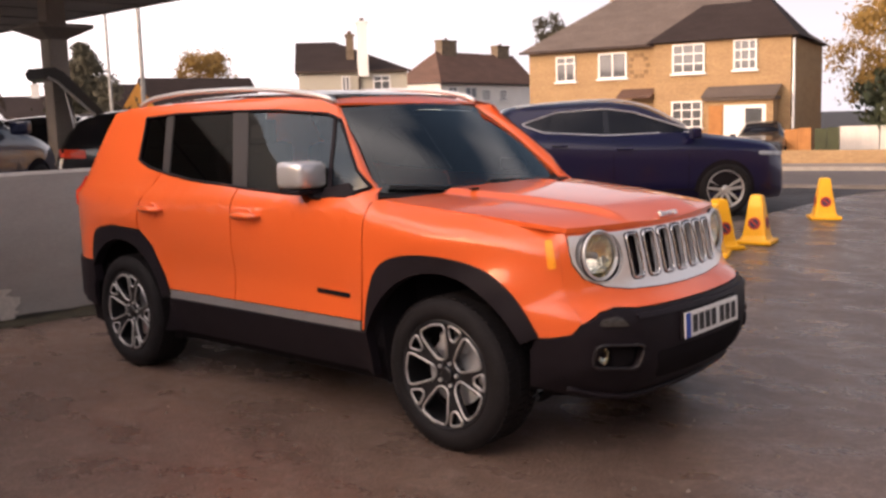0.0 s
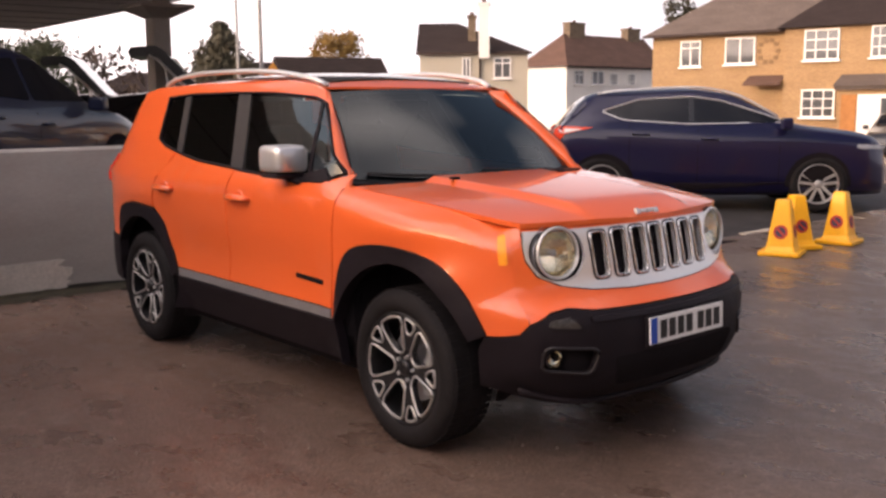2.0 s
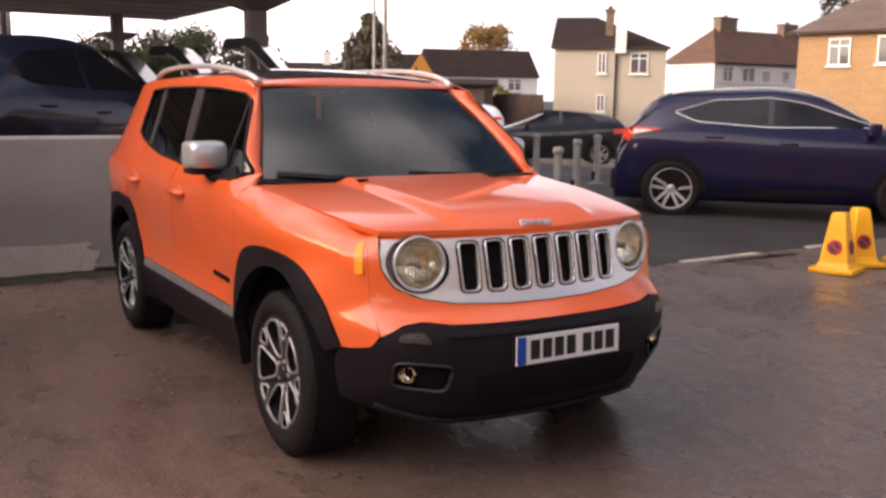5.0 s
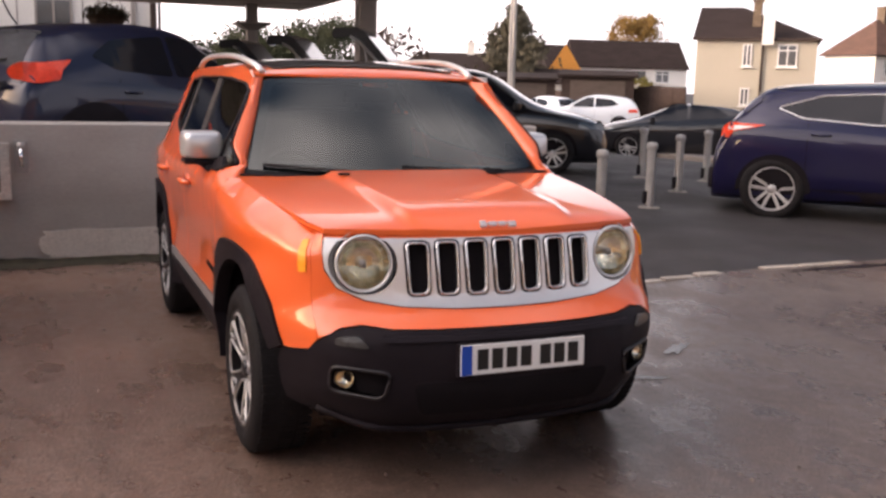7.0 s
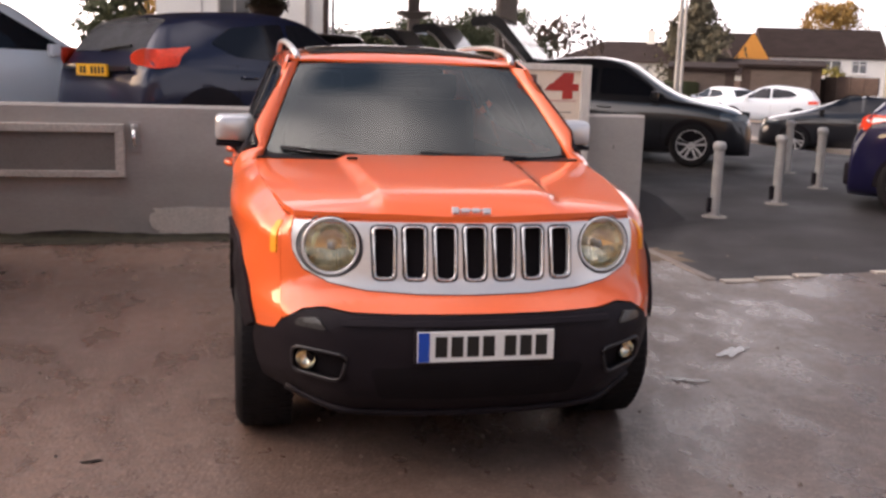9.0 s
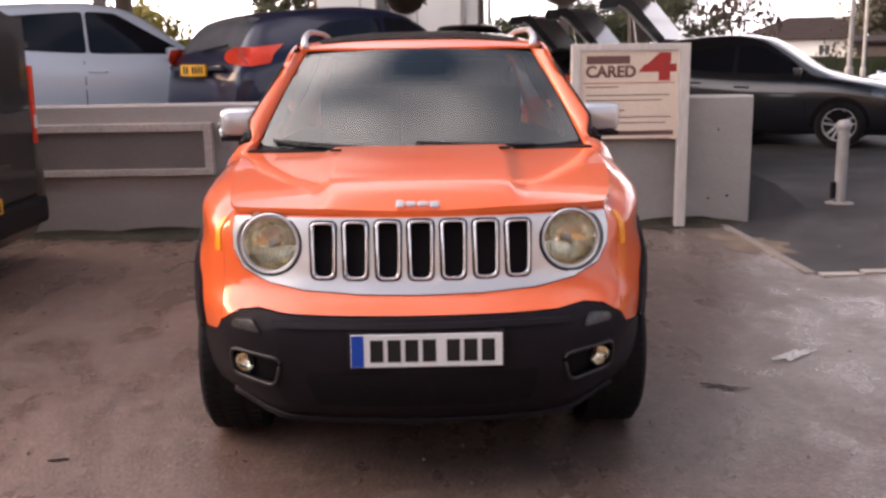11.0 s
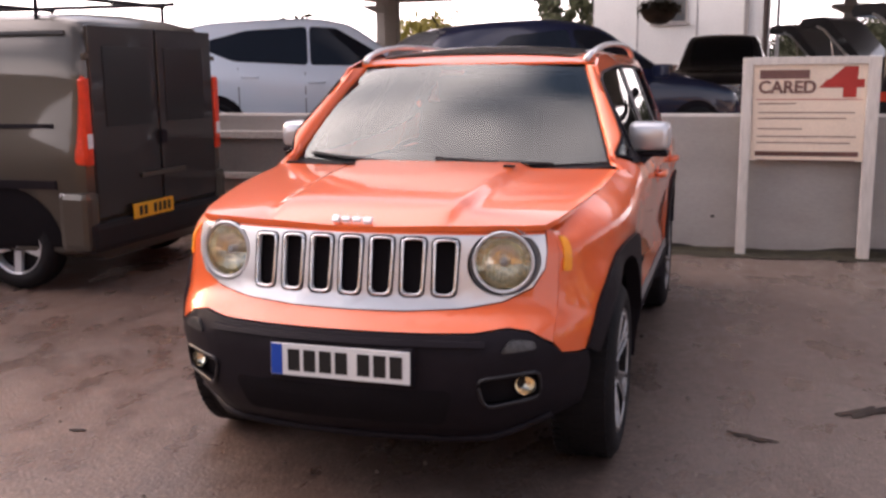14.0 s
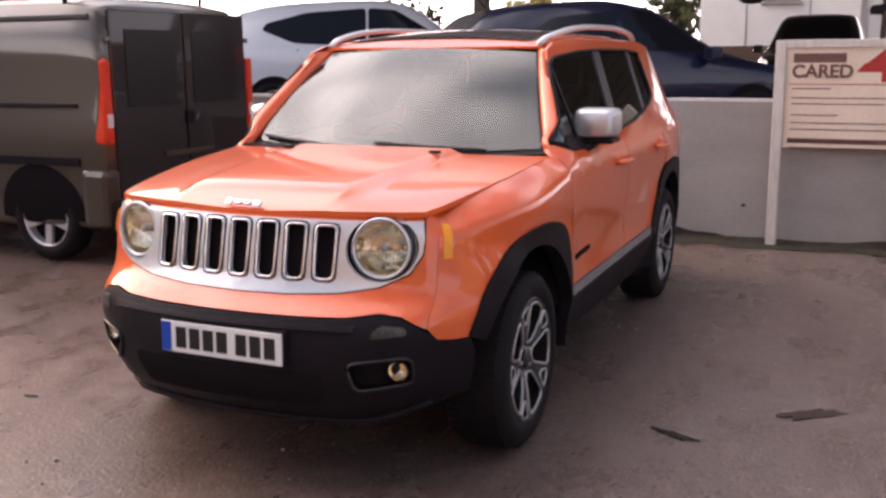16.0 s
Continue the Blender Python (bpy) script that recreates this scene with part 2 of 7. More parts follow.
INK = mat("black_ink", (0.012, 0.012, 0.012), 0.5, var=0.1)
YARD = yard_mat("yard_tarmac")
ASPHALT = mat("dark_asphalt", (0.037, 0.033, 0.033), 0.75, var=0.25, scale=0.9, fine=70, bump=0.5, rvar=0.15, bscale=140)
ROADM = mat("road_asphalt", (0.12, 0.105, 0.10), 0.8, var=0.15, scale=0.5, fine=60, bump=0.3)
PAVE = mat("pavement", (0.26, 0.22, 0.19), 0.85, var=0.2, scale=1.2, fine=40, bump=0.3)
KERB = mat("kerb_stone", (0.45, 0.40, 0.34), 0.85, var=0.2, scale=3, fine=60)
WALLPAINT = mat("grey_wall_paint", (0.37, 0.345, 0.32), 0.75, var=0.24, fvar=0.06, scale=1.4, fine=30, bump=0.35, col2=(0.225, 0.20, 0.18), bscale=60, stretch=(0.7, 1, 1.5))
STAIN = mat("wall_grime", (0.045, 0.040, 0.032), 0.95, var=0.4, scale=5, fine=60)
MOSS = mat("moss_dirt", (0.050, 0.042, 0.024), 0.95, var=0.5, scale=9, fine=80, bump=0.6)
WHITEWOOD = mat("white_painted_wood", (0.66, 0.61, 0.55), 0.6, var=0.12, scale=3, fine=50, stretch=(1, 1, 0.15))
SIGNFACE = mat("sign_face", (0.80, 0.66, 0.52), 0.45, var=0.08, scale=2)
SIGNRED = mat("sign_red", (0.42, 0.035, 0.025), 0.5, var=0.1)
SIGNDARK = mat("sign_dark_text", (0.17, 0.085, 0.07), 0.6, var=0.1)
GALV = mat("galvanised_steel", (0.36, 0.345, 0.33), 0.55, 0.3, var=0.15, scale=6, fine=90)
CONC = mat("concrete_base", (0.30, 0.27, 0.24), 0.9, var=0.2, scale=5, fine=60)
CANOPY = mat("canopy_soffit", (0.58, 0.535, 0.49), 0.7, var=0.15, scale=0.8, fine=30)
PILLAR = mat("pillar_paint", (0.33, 0.295, 0.27), 0.7, var=0.15, scale=2, fine=40)
CONEY = mat("yellow_cone_plastic", (0.90, 0.44, 0.010), 0.4, var=0.08, scale=6, fine=60)
CONERED = mat("red_cone_print", (0.50, 0.035, 0.02), 0.5, var=0.1)
CONEBLUE = mat("dark_cone_print", (0.05, 0.03, 0.06), 0.5, var=0.1)
BRICK = mat("buff_brick", (0.345, 0.222, 0.112), 0.9, var=0.22, scale=2.2, fine=14, stretch=(0.45, 0.45, 1.6), bump=0.3, col2=(0.25, 0.15, 0.077))
STACK = mat("weathered_stack_brick", (0.17, 0.125, 0.085), 0.9, var=0.3, scale=3, fine=14)
RENDERW = mat("cream_render", (0.44, 0.40, 0.32), 0.9, var=0.10, scale=0.8, fine=20, col2=(0.38, 0.345, 0.275))
RENDERO = mat("orange_render", (0.72, 0.31, 0.06), 0.9, var=0.10, scale=0.8, fine=20)
WHITEWALL = mat("white_wall", (0.80, 0.77, 0.72), 0.85, var=0.08, scale=0.8, fine=20)
TILED = mat("dark_roof_tile", (0.034, 0.024, 0.022), 0.85, spec=0.2, var=0.25, scale=1.0, fine=9, stretch=(1, 1, 3))
TILEB = mat("brown_roof_tile", (0.115, 0.062, 0.044), 0.85, var=0.25, scale=1.0, fine=9, stretch=(1, 1, 3))
TILEG = mat("grey_roof_tile", (0.115, 0.088, 0.074), 0.85, var=0.22, scale=1.0, fine=9, stretch=(1, 1, 3))
UPVC = mat("white_window_frame", (0.78, 0.76, 0.73), 0.45, var=0.05)
WINGLASS = mat("house_window_glass", (0.10, 0.105, 0.11), 0.06, var=0.3, scale=1.2, spec=0.8)
DOORRED = mat("brown_door", (0.14, 0.05, 0.03), 0.5, var=0.15)
BARK = mat("bark", (0.085, 0.060, 0.045), 0.95, var=0.3, scale=6, fine=40, bump=0.6)
LEAFG = mat("dark_green_leaves", (0.045, 0.052, 0.020), 0.7, var=0.3, scale=1.5, isl=0.4)
LEAFD = mat("conifer_needles", (0.085, 0.075, 0.048), 0.8, var=0.3, scale=1.5, isl=0.4)
LEAFO = mat("autumn_leaves", (0.34, 0.20, 0.045), 0.7, var=0.3, scale=1.0, isl=0.4)
LEAFY = mat("yellow_green_leaves", (0.20, 0.17, 0.03), 0.7, var=0.3, scale=1.0, isl=0.4)
HEDGE = mat("dark_fence", (0.055, 0.036, 0.030), 0.9, var=0.3, scale=4, fine=30)
WOODF = mat("orange_wood_panel", (0.40, 0.17, 0.05), 0.8, var=0.2, scale=4)

# ---- building kit ----
def part(name, bm, material, parent=None, label="", smooth=False, loc=None):
    """Links a bmesh as one mesh object under a thing or a part."""
    me = bpy.data.meshes.new(name)
    bmesh.ops.recalc_face_normals(bm, faces=bm.faces) if len(bm.faces) else None
    bm.to_mesh(me)
    bm.free()
    if smooth:
        me.polygons.foreach_set("use_smooth", [True] * len(me.polygons))
    me.materials.append(material)
    ob = new(name, me)
    if loc:
        ob.location = loc
    ob.parent = parent
    if label:
        ob["label"] = label
    return ob


def thing(name, label, category, m=None, group="", kind=""):
    ob = new(name)
    ob.empty_display_size = 0.2
    if m is not None:
        ob.matrix_world = m
    return tagged(ob, label, category, group, kind)


def box(bm, x0, y0, z0, x1, y1, z1, bevel=0.0, m=None):
    r = bmesh.ops.create_cube(bm, size=1.0)
    vs = r["verts"]
    bmesh.ops.scale(bm, vec=(abs(x1 - x0), abs(y1 - y0), abs(z1 - z0)), verts=vs)
    bmesh.ops.translate(bm, vec=((x0 + x1) / 2, (y0 + y1) / 2, (z0 + z1) / 2), verts=vs)
    if bevel:
        es = list({e for v in vs for e in v.link_edges})
        r2 = bmesh.ops.bevel(bm, geom=es, offset=bevel, segments=2, affect='EDGES', profile=0.6)
        vs = list({v for f in r2["faces"] for v in f.verts} | {v for v in vs if v.is_valid})
    if m is not None:
        bmesh.ops.transform(bm, matrix=m, verts=vs)
    return vs


def bbox(x0, y0, z0, x1, y1, z1, bevel=0.0, m=None):
    bm = bmesh.new()
    box(bm, x0, y0, z0, x1, y1, z1, bevel, m)
    return bm


def cyl(bm, r0, r1, z0, z1, n=20, m=None, caps=True):
    r = bmesh.ops.create_cone(bm, cap_ends=caps, segments=n, radius1=r0, radius2=r1, depth=z1 - z0)
    bmesh.ops.translate(bm, vec=(0, 0, (z0 + z1) / 2), verts=r["verts"])
    if m is not None:
        bmesh.ops.transform(bm, matrix=m, verts=r["verts"])
    return r["verts"]


def lathe(bm, prof, n=32, m=None, close=False):
    """prof: (radius, height) pairs, turned about the local z axis."""
    rings = []
    for r, z in prof:
        rings.append([bm.verts.new((r * math.cos(2 * math.pi * k / n), r * math.sin(2 * math.pi * k / n), z)) for k in range(n)])
    for a, b in zip(rings, rings[1:]):
        for k in range(n):
            bm.faces.new((a[k], a[(k + 1) % n], b[(k + 1) % n], b[k]))
    if close:
        bm.faces.new(rings[-1])
        bm.faces.new(list(reversed(rings[0])))
    vs = [v for r in rings for v in r]
    if m is not None:
        bmesh.ops.transform(bm, matrix=m, verts=vs)
    return vs


def tube(bm, pts, r, n=8, closed=False, caps=True, flat=1.0):
    """A round bar along points; flat squeezes it along its second axis."""
    pts = [Vector(p) for p in pts]
    k = len(pts)
    rings, up = [], Vector((0, 0, 1))
    for i, p in enumerate(pts):
        a = pts[(i - 1) % k] if closed or i else p
        b = pts[(i + 1) % k] if closed or i < k - 1 else p
        d = (b - a).normalized()
        s = d.cross(up)
        if s.length < 0.05:
            s = d.cross(Vector((1, 0, 0)))
        s.normalize()
        u = s.cross(d).normalized()
        rr = r[i] if isinstance(r, (list, tuple)) else r
        rings.append([bm.verts.new(p + s * rr * math.cos(2 * math.pi * j / n) + u * rr * flat * math.sin(2 * math.pi * j / n)) for j in range(n)])
    for i in range(k if closed else k - 1):
        a, b = rings[i], rings[(i + 1) % k]
        for j in range(n):
            bm.faces.new((a[j], a[(j + 1) % n], b[(j + 1) % n], b[j]))
    if caps and not closed:
        bm.faces.new(list(reversed(rings[0])))
        bm.faces.new(rings[-1])
    return [v for r_ in rings for v in r_]


def lerp(a, b, t):
    return a + (b - a) * t


def ss(a, b, x):
    t = min(1.0, max(0.0, (x - a) / (b - a)))
    return t * t * (3 - 2 * t)


def curve(points):
    """A smooth function through (x, y) pairs, flat beyond the ends."""
    xs = [p[0] for p in points]
    ys = [p[1] for p in points]
    n = len(xs)
    sl = [(ys[i + 1] - ys[i]) / (xs[i + 1] - xs[i]) for i in range(n - 1)]
    tg = [sl[0]] + [0.0 if sl[i - 1] * sl[i] <= 0 else 2 * sl[i - 1] * sl[i] / (sl[i - 1] + sl[i]) for i in range(1, n - 1)] + [sl[-1]]

    def f(x):
        if x <= xs[0]:
            return ys[0]
        if x >= xs[-1]:
            return ys[-1]
        i = 0
        while xs[i + 1] < x:
            i += 1
        h = xs[i + 1] - xs[i]
        t = (x - xs[i]) / h
        return (2 * t**3 - 3 * t**2 + 1) * ys[i] + (t**3 - 2 * t**2 + t) * h * tg[i] + (-2 * t**3 + 3 * t**2) * ys[i + 1] + (t**3 - t**2) * h * tg[i + 1]
    return f


def rounded(pts, r=0.03, n=4):
    """The polygon with its corners rounded by about r."""
    out = []
    k = len(pts)
    for i in range(k):
        p, a, b = Vector(pts[i]), Vector(pts[i - 1]), Vector(pts[(i + 1) % k])
        da, db = (a - p), (b - p)
        ra, rb = min(r, da.length * 0.45), min(r, db.length * 0.45)
        p0, p1 = p + da.normalized() * ra, p + db.normalized() * rb
        for j in range(n + 1):
            t = j / n
            q = p0 * (1 - t) ** 2 + p * 2 * t * (1 - t) + p1 * t * t
            out.append((q.x, q.y))
    return out


def arc(cx, cy, r, a0, a1, n=12, ry=None):
    return [(cx + r * math.cos(radians(lerp(a0, a1, k / n))), cy + (ry or r) * math.sin(radians(lerp(a0, a1, k / n)))) for k in range(n + 1)]


def skin(outer, surface, holes=(), step=0.08, depth=0.012, bm=None):
    """A curved panel: a flat outline (u, v) with holes, laid on surface(u, v, out) and given a rim that turns inwards by depth."""
    own = bm or bmesh.new()
    work = bmesh.new()
    loops = []
    for loop in (outer, *holes):
        vs = [work.verts.new((p[0], p[1], 0)) for p in loop]
        for i in range(len(vs)):
            work.edges.new((vs[i], vs[(i + 1) % len(vs)]))
        loops.append(vs)
    bmesh.ops.triangle_fill(work, use_beauty=True, use_dissolve=False, edges=work.edges[:], normal=(0, 0, 1))
    us = [p[0] for p in outer]
    vs_ = [p[1] for p in outer]
    for axis, lo, hi in ((0, min(us), max(us)), (1, min(vs_), max(vs_))):
        k = int((hi - lo) / step)
        for i in range(1, k + 1):
            c = lo + (hi - lo) * i / (k + 1)
            co, no = [0, 0, 0], [0, 0, 0]
            co[axis], no[axis] = c, 1
            bmesh.ops.bisect_plane(work, geom=work.verts[:] + work.edges[:] + work.faces[:], plane_co=co, plane_no=no)
    bmesh.ops.remove_doubles(work, verts=work.verts[:], dist=0.0004)
    vm = {}
    for v in work.verts:
        vm[v] = own.verts.new(surface(v.co.x, v.co.y, 0.0))
    for f in work.faces:
        try:
            own.faces.new([vm[v] for v in f.verts]).smooth = True
        except ValueError:
            pass
    if depth:
        rim = {}
        for e in work.edges:
            if len(e.link_faces) == 1:
                a, b = e.verts
                quad = []
                for v in (a, b):
                    if v not in rim:
                        rim[v] = (own.verts.new(surface(v.co.x, v.co.y, 0.0)), own.verts.new(surface(v.co.x, v.co.y, -depth)))
                try:
                    own.faces.new((rim[a][0], rim[b][0], rim[b][1], rim[a][1]))
                except ValueError:
                    pass
    work.free()
    return own


def panel(name, outer, surface, material, parent, label="", holes=(), step=0.08, depth=0.012):
    me = bpy.data.meshes.new(name)
    bm = skin(outer, surface, holes, step, depth)
    bmesh.ops.recalc_face_normals(bm, faces=bm.faces)
    bm.to_mesh(me)
    bm.free()
    me.materials.append(material)
    ob = new(name, me)
    ob.parent = parent
    if label:
        ob["label"] = label
    return ob


def text_mesh(body, size, material, name, parent, m, extrude=0.0015, label=""):
    cu = bpy.data.curves.new(name, 'FONT')
    cu.body, cu.size, cu.extrude = body, size, extrude
    cu.offset = size * 0.03
    cu.align_x = 'LEFT'
    tmp = new(name + "_outline", cu)
    dg = bpy.context.evaluated_depsgraph_get()
    me = bpy.data.meshes.new_from_object(tmp.evaluated_get(dg))
    bpy.data.objects.remove(tmp)
    bpy.data.curves.remove(cu)
    me.materials.clear()
    me.materials.append(material)
    ob = new(name, me)
    ob.parent = parent
    ob.matrix_basis = m
    if label:
        ob["label"] = label
    return ob

# ---- ground ----
WALL_Y, WALL_T, WALL_X1, WALL_H = 4.60, 0.20, 2.92, 1.15


def ground_z(x, y):
    """Level yard in front of the wall, a forecourt that climbs behind it, then a fall to the street."""
    ramp = 0.20 * ss(0.0, 8.0, y + 0.25 * (x - 3)) * ss(2.6, 3.8, x)
    deck = lerp(0.47 + 0.10 * ss(-1.8, -3.4, x), 0.10, ss(2.95, 3.6, x)) if y > WALL_Y + 0.1 else 0.0
    h = max(ramp, deck) if y > WALL_Y + 0.1 else ramp
    h = lerp(h, -0.42 + 0.30 * ss(15, 32, y), ss(11.0, 22.0, x + 0.25 * y))
    return h - 1.1 * ss(22, 70, y) * ss(6, 14, x)


def make_ground():
    xs = [-900, -300, -120, -60, -30, -20] + [-14 + 0.5 * i for i in range(29)] + [0.5 + 0.4 * i for i in range(5)]
    xs += [2.6, 2.70, 2.9, 3.2, 3.5, 3.9] + [4.5 + 0.75 * i for i in range(20)] + [20, 22, 25, 30, 40, 60, 100, 200, 500, 1200]
    ys = [-900, -300, -100, -50, -25, -15] + [-10 + 0.5 * i for i in range(25)] + [2.50, 3.0, 3.5, 4.0, 4.4, 4.64, 4.76]
    ys += [5.2 + 0.75 * i for i in range(24)] + [24, 28, 33, 40, 50, 60, 72, 90, 140, 300, 600, 1200]
    xs, ys = sorted(set(xs)), sorted(set(ys))
    bm = bmesh.new()
    grid = [[bm.verts.new((x, y, ground_z(x, y) + 0.006 * noise.noise(Vector((x * 0.9, y * 0.9, 0))) * (abs(x) < 12 and abs(y) < 12))) for x in xs] for y in ys]
    for j in range(len(ys) - 1):
        for i in range(len(xs) - 1):
            f = bm.faces.new((grid[j][i], grid[j][i + 1], grid[j + 1][i + 1], grid[j + 1][i]))
            f.smooth = True
            cx, cy = (xs[i] + xs[i + 1]) / 2, (ys[j] + ys[j + 1]) / 2
            if cy > WALL_Y or (cx > 2.70 and cy > 2.50):
                f.material_index = 1
    ob = part("ground", bm, YARD)
    ob.data.materials.append(ASPHALT)
    for p in ob.data.polygons:
        p.use_smooth = True
    return tagged(ob, "wet brown tarmac yard rising to a dark asphalt forecourt", "ground", kind="structure")


make_ground()

# flush kerb between yard and forecourt: short pale stones with dark gaps
kerb = thing("kerb", "flush pale kerb stones, partly painted white, beside dark tarmac", "kerb", kind="structure")
random.seed(4)
xk = 2.72
while xk < 6.4:
    ln = random.uniform(0.22, 0.42)
    if random.random() < 0.68:
        z = ground_z(xk + ln / 2, 2.47)
        part("kerb_stone", bbox(xk, 2.44, z - 0.05, xk + ln, 2.53, z + 0.012, 0.006), KERB, kerb)
    xk += ln + 0.02
yk = 2.56
while yk < 4.5:
    part("kerb_stone", bbox(2.64, yk, -0.05, 2.72, yk + 0.46, 0.010, 0.006), PAVE, kerb)
    yk += 0.475

# old drips and trodden dirt on the yard
def blot(name, x, y, rx, ry, material, label, seed, rot=0.0, lift=0.004, spots=1):
    rnd = random.Random(seed)
    bm = bmesh.new()
    for s in range(spots):
        ox, oy = (rnd.gauss(0, rx), rnd.gauss(0, ry)) if spots > 1 else (0, 0)
        k = 1.0 if spots == 1 else rnd.uniform(0.08, 0.22)
        c = bm.verts.new((x + ox, y + oy, ground_z(x + ox, y + oy) + lift))
        ring = []
        n = 36
        for i in range(n):
            a = 2 * math.pi * i / n
            q = k * (0.72 + 0.45 * noise.noise(Vector((math.cos(a) * 1.7 + seed + s * 7, math.sin(a) * 1.7, seed * 0.37))) + 0.55 * noise.noise(Vector((math.cos(a) * 5.1 + seed, math.sin(a) * 5.1, s))))
            px, py = math.cos(a) * rx * q, math.sin(a) * ry * q
            px, py = px * math.cos(rot) - py * math.sin(rot), px * math.sin(rot) + py * math.cos(rot)
            ring.append(bm.verts.new((x + ox + px, y + oy + py, ground_z(x + ox + px, y + oy + py) + lift)))
        for i in range(n):
            bm.faces.new((c, ring[i], ring[(i + 1) % n]))
    ob = part(name, bm, material)
    return tagged(ob, label, "stain", kind="stuff")


WET = mat("damp_patch", (0.035, 0.028, 0.025), 0.10, var=0.2, scale=3, fine=60, bump=0.2)
blot("oil_stain", 1.86, 0.72, 0.20, 0.05, WET, "dark flaking oil stain on the yard tarmac", 3, 0.6)
blot("oil_stain", 1.38, 0.28, 0.14, 0.035, WET, "dark flaking oil stain on the yard tarmac", 5, -0.4)
blot("oil_stain", -1.41, -0.4, 0.06, 0.02, WET, "small dark drip on the yard tarmac", 9, 0.2)
SAND = mat("sandy_grit", (0.19, 0.14, 0.10), 0.9, var=0.35, scale=3, fine=50, bump=0.4)
blot("sand_drift", 2.62, 3.75, 0.36, 0.75, SAND, "thin drift of sandy grit beside the wall end", 31, 0.15)


def make_gravel():
    """Loose grit: most of it along the wall's foot, a little strewn over the yard."""
    rnd = random.Random(77)
    verts, faces = [], []
    for i in range(700):
        if i < 420:
            x, y = rnd.uniform(-6, 2.8), WALL_Y - 0.03 - abs(rnd.gauss(0, 0.10))
        else:
            x, y = rnd.uniform(-4.5, 4.0), rnd.uniform(-2.0, 4.3)
        r = rnd.uniform(0.004, 0.013)
        z = ground_z(x, y) + 0.004
        o = len(verts)
        a0 = rnd.uniform(0, 6.28)
        for k in range(5):
            a = a0 + 2 * math.pi * k / 5
            verts.append((x + math.cos(a) * r * rnd.uniform(0.7, 1.2), y + math.sin(a) * r * rnd.uniform(0.7, 1.2), z - 0.004))
        verts.append((x, y, z + r * rnd.uniform(0.5, 0.9)))
        faces += [(o + k, o + (k + 1) % 5, o + 5) for k in range(5)]
    me = bpy.data.meshes.new("gravel")
    me.from_pydata(verts, [], faces)
    me.materials.append(mat("loose_grit", (0.21, 0.17, 0.14), 0.9, var=0.3, scale=20, isl=0.5))
    tagged(new("gravel", me), "loose brown grit along the wall and yard", "gravel", kind="stuff")


make_gravel()


def make_foot_dirt():
    """Washed-up dirt on the ground along the wall, with a ragged edge."""
    bm = bmesh.new()
    prev = None
    for i in range(330):
        x = -7.0 + i * 0.03
        w = 0.14 + 0.20 * max(0.0, 0.5 + noise.noise(Vector((x * 0.7, 3, 0))) + 0.4 * noise.noise(Vector((x * 4, 8, 0))))
        q = [bm.verts.new((x, WALL_Y - 0.02 - w * k, 0.012 - 0.006 * k)) for k in (0, 0.5, 1)]
        if prev:
            bm.faces.new((prev[0], q[0], q[1], prev[1])), bm.faces.new((prev[1], q[1], q[2], prev[2]))
        prev = q
    tagged(part("foot_dirt", bm, MOSS), "dark washed-up dirt and moss along the wall", "dirt", kind="stuff")


make_foot_dirt()
blot("puddle", 4.9, 2.33, 0.9, 0.07, WET, "thin dark damp strip along the kerb", 21, -0.03)

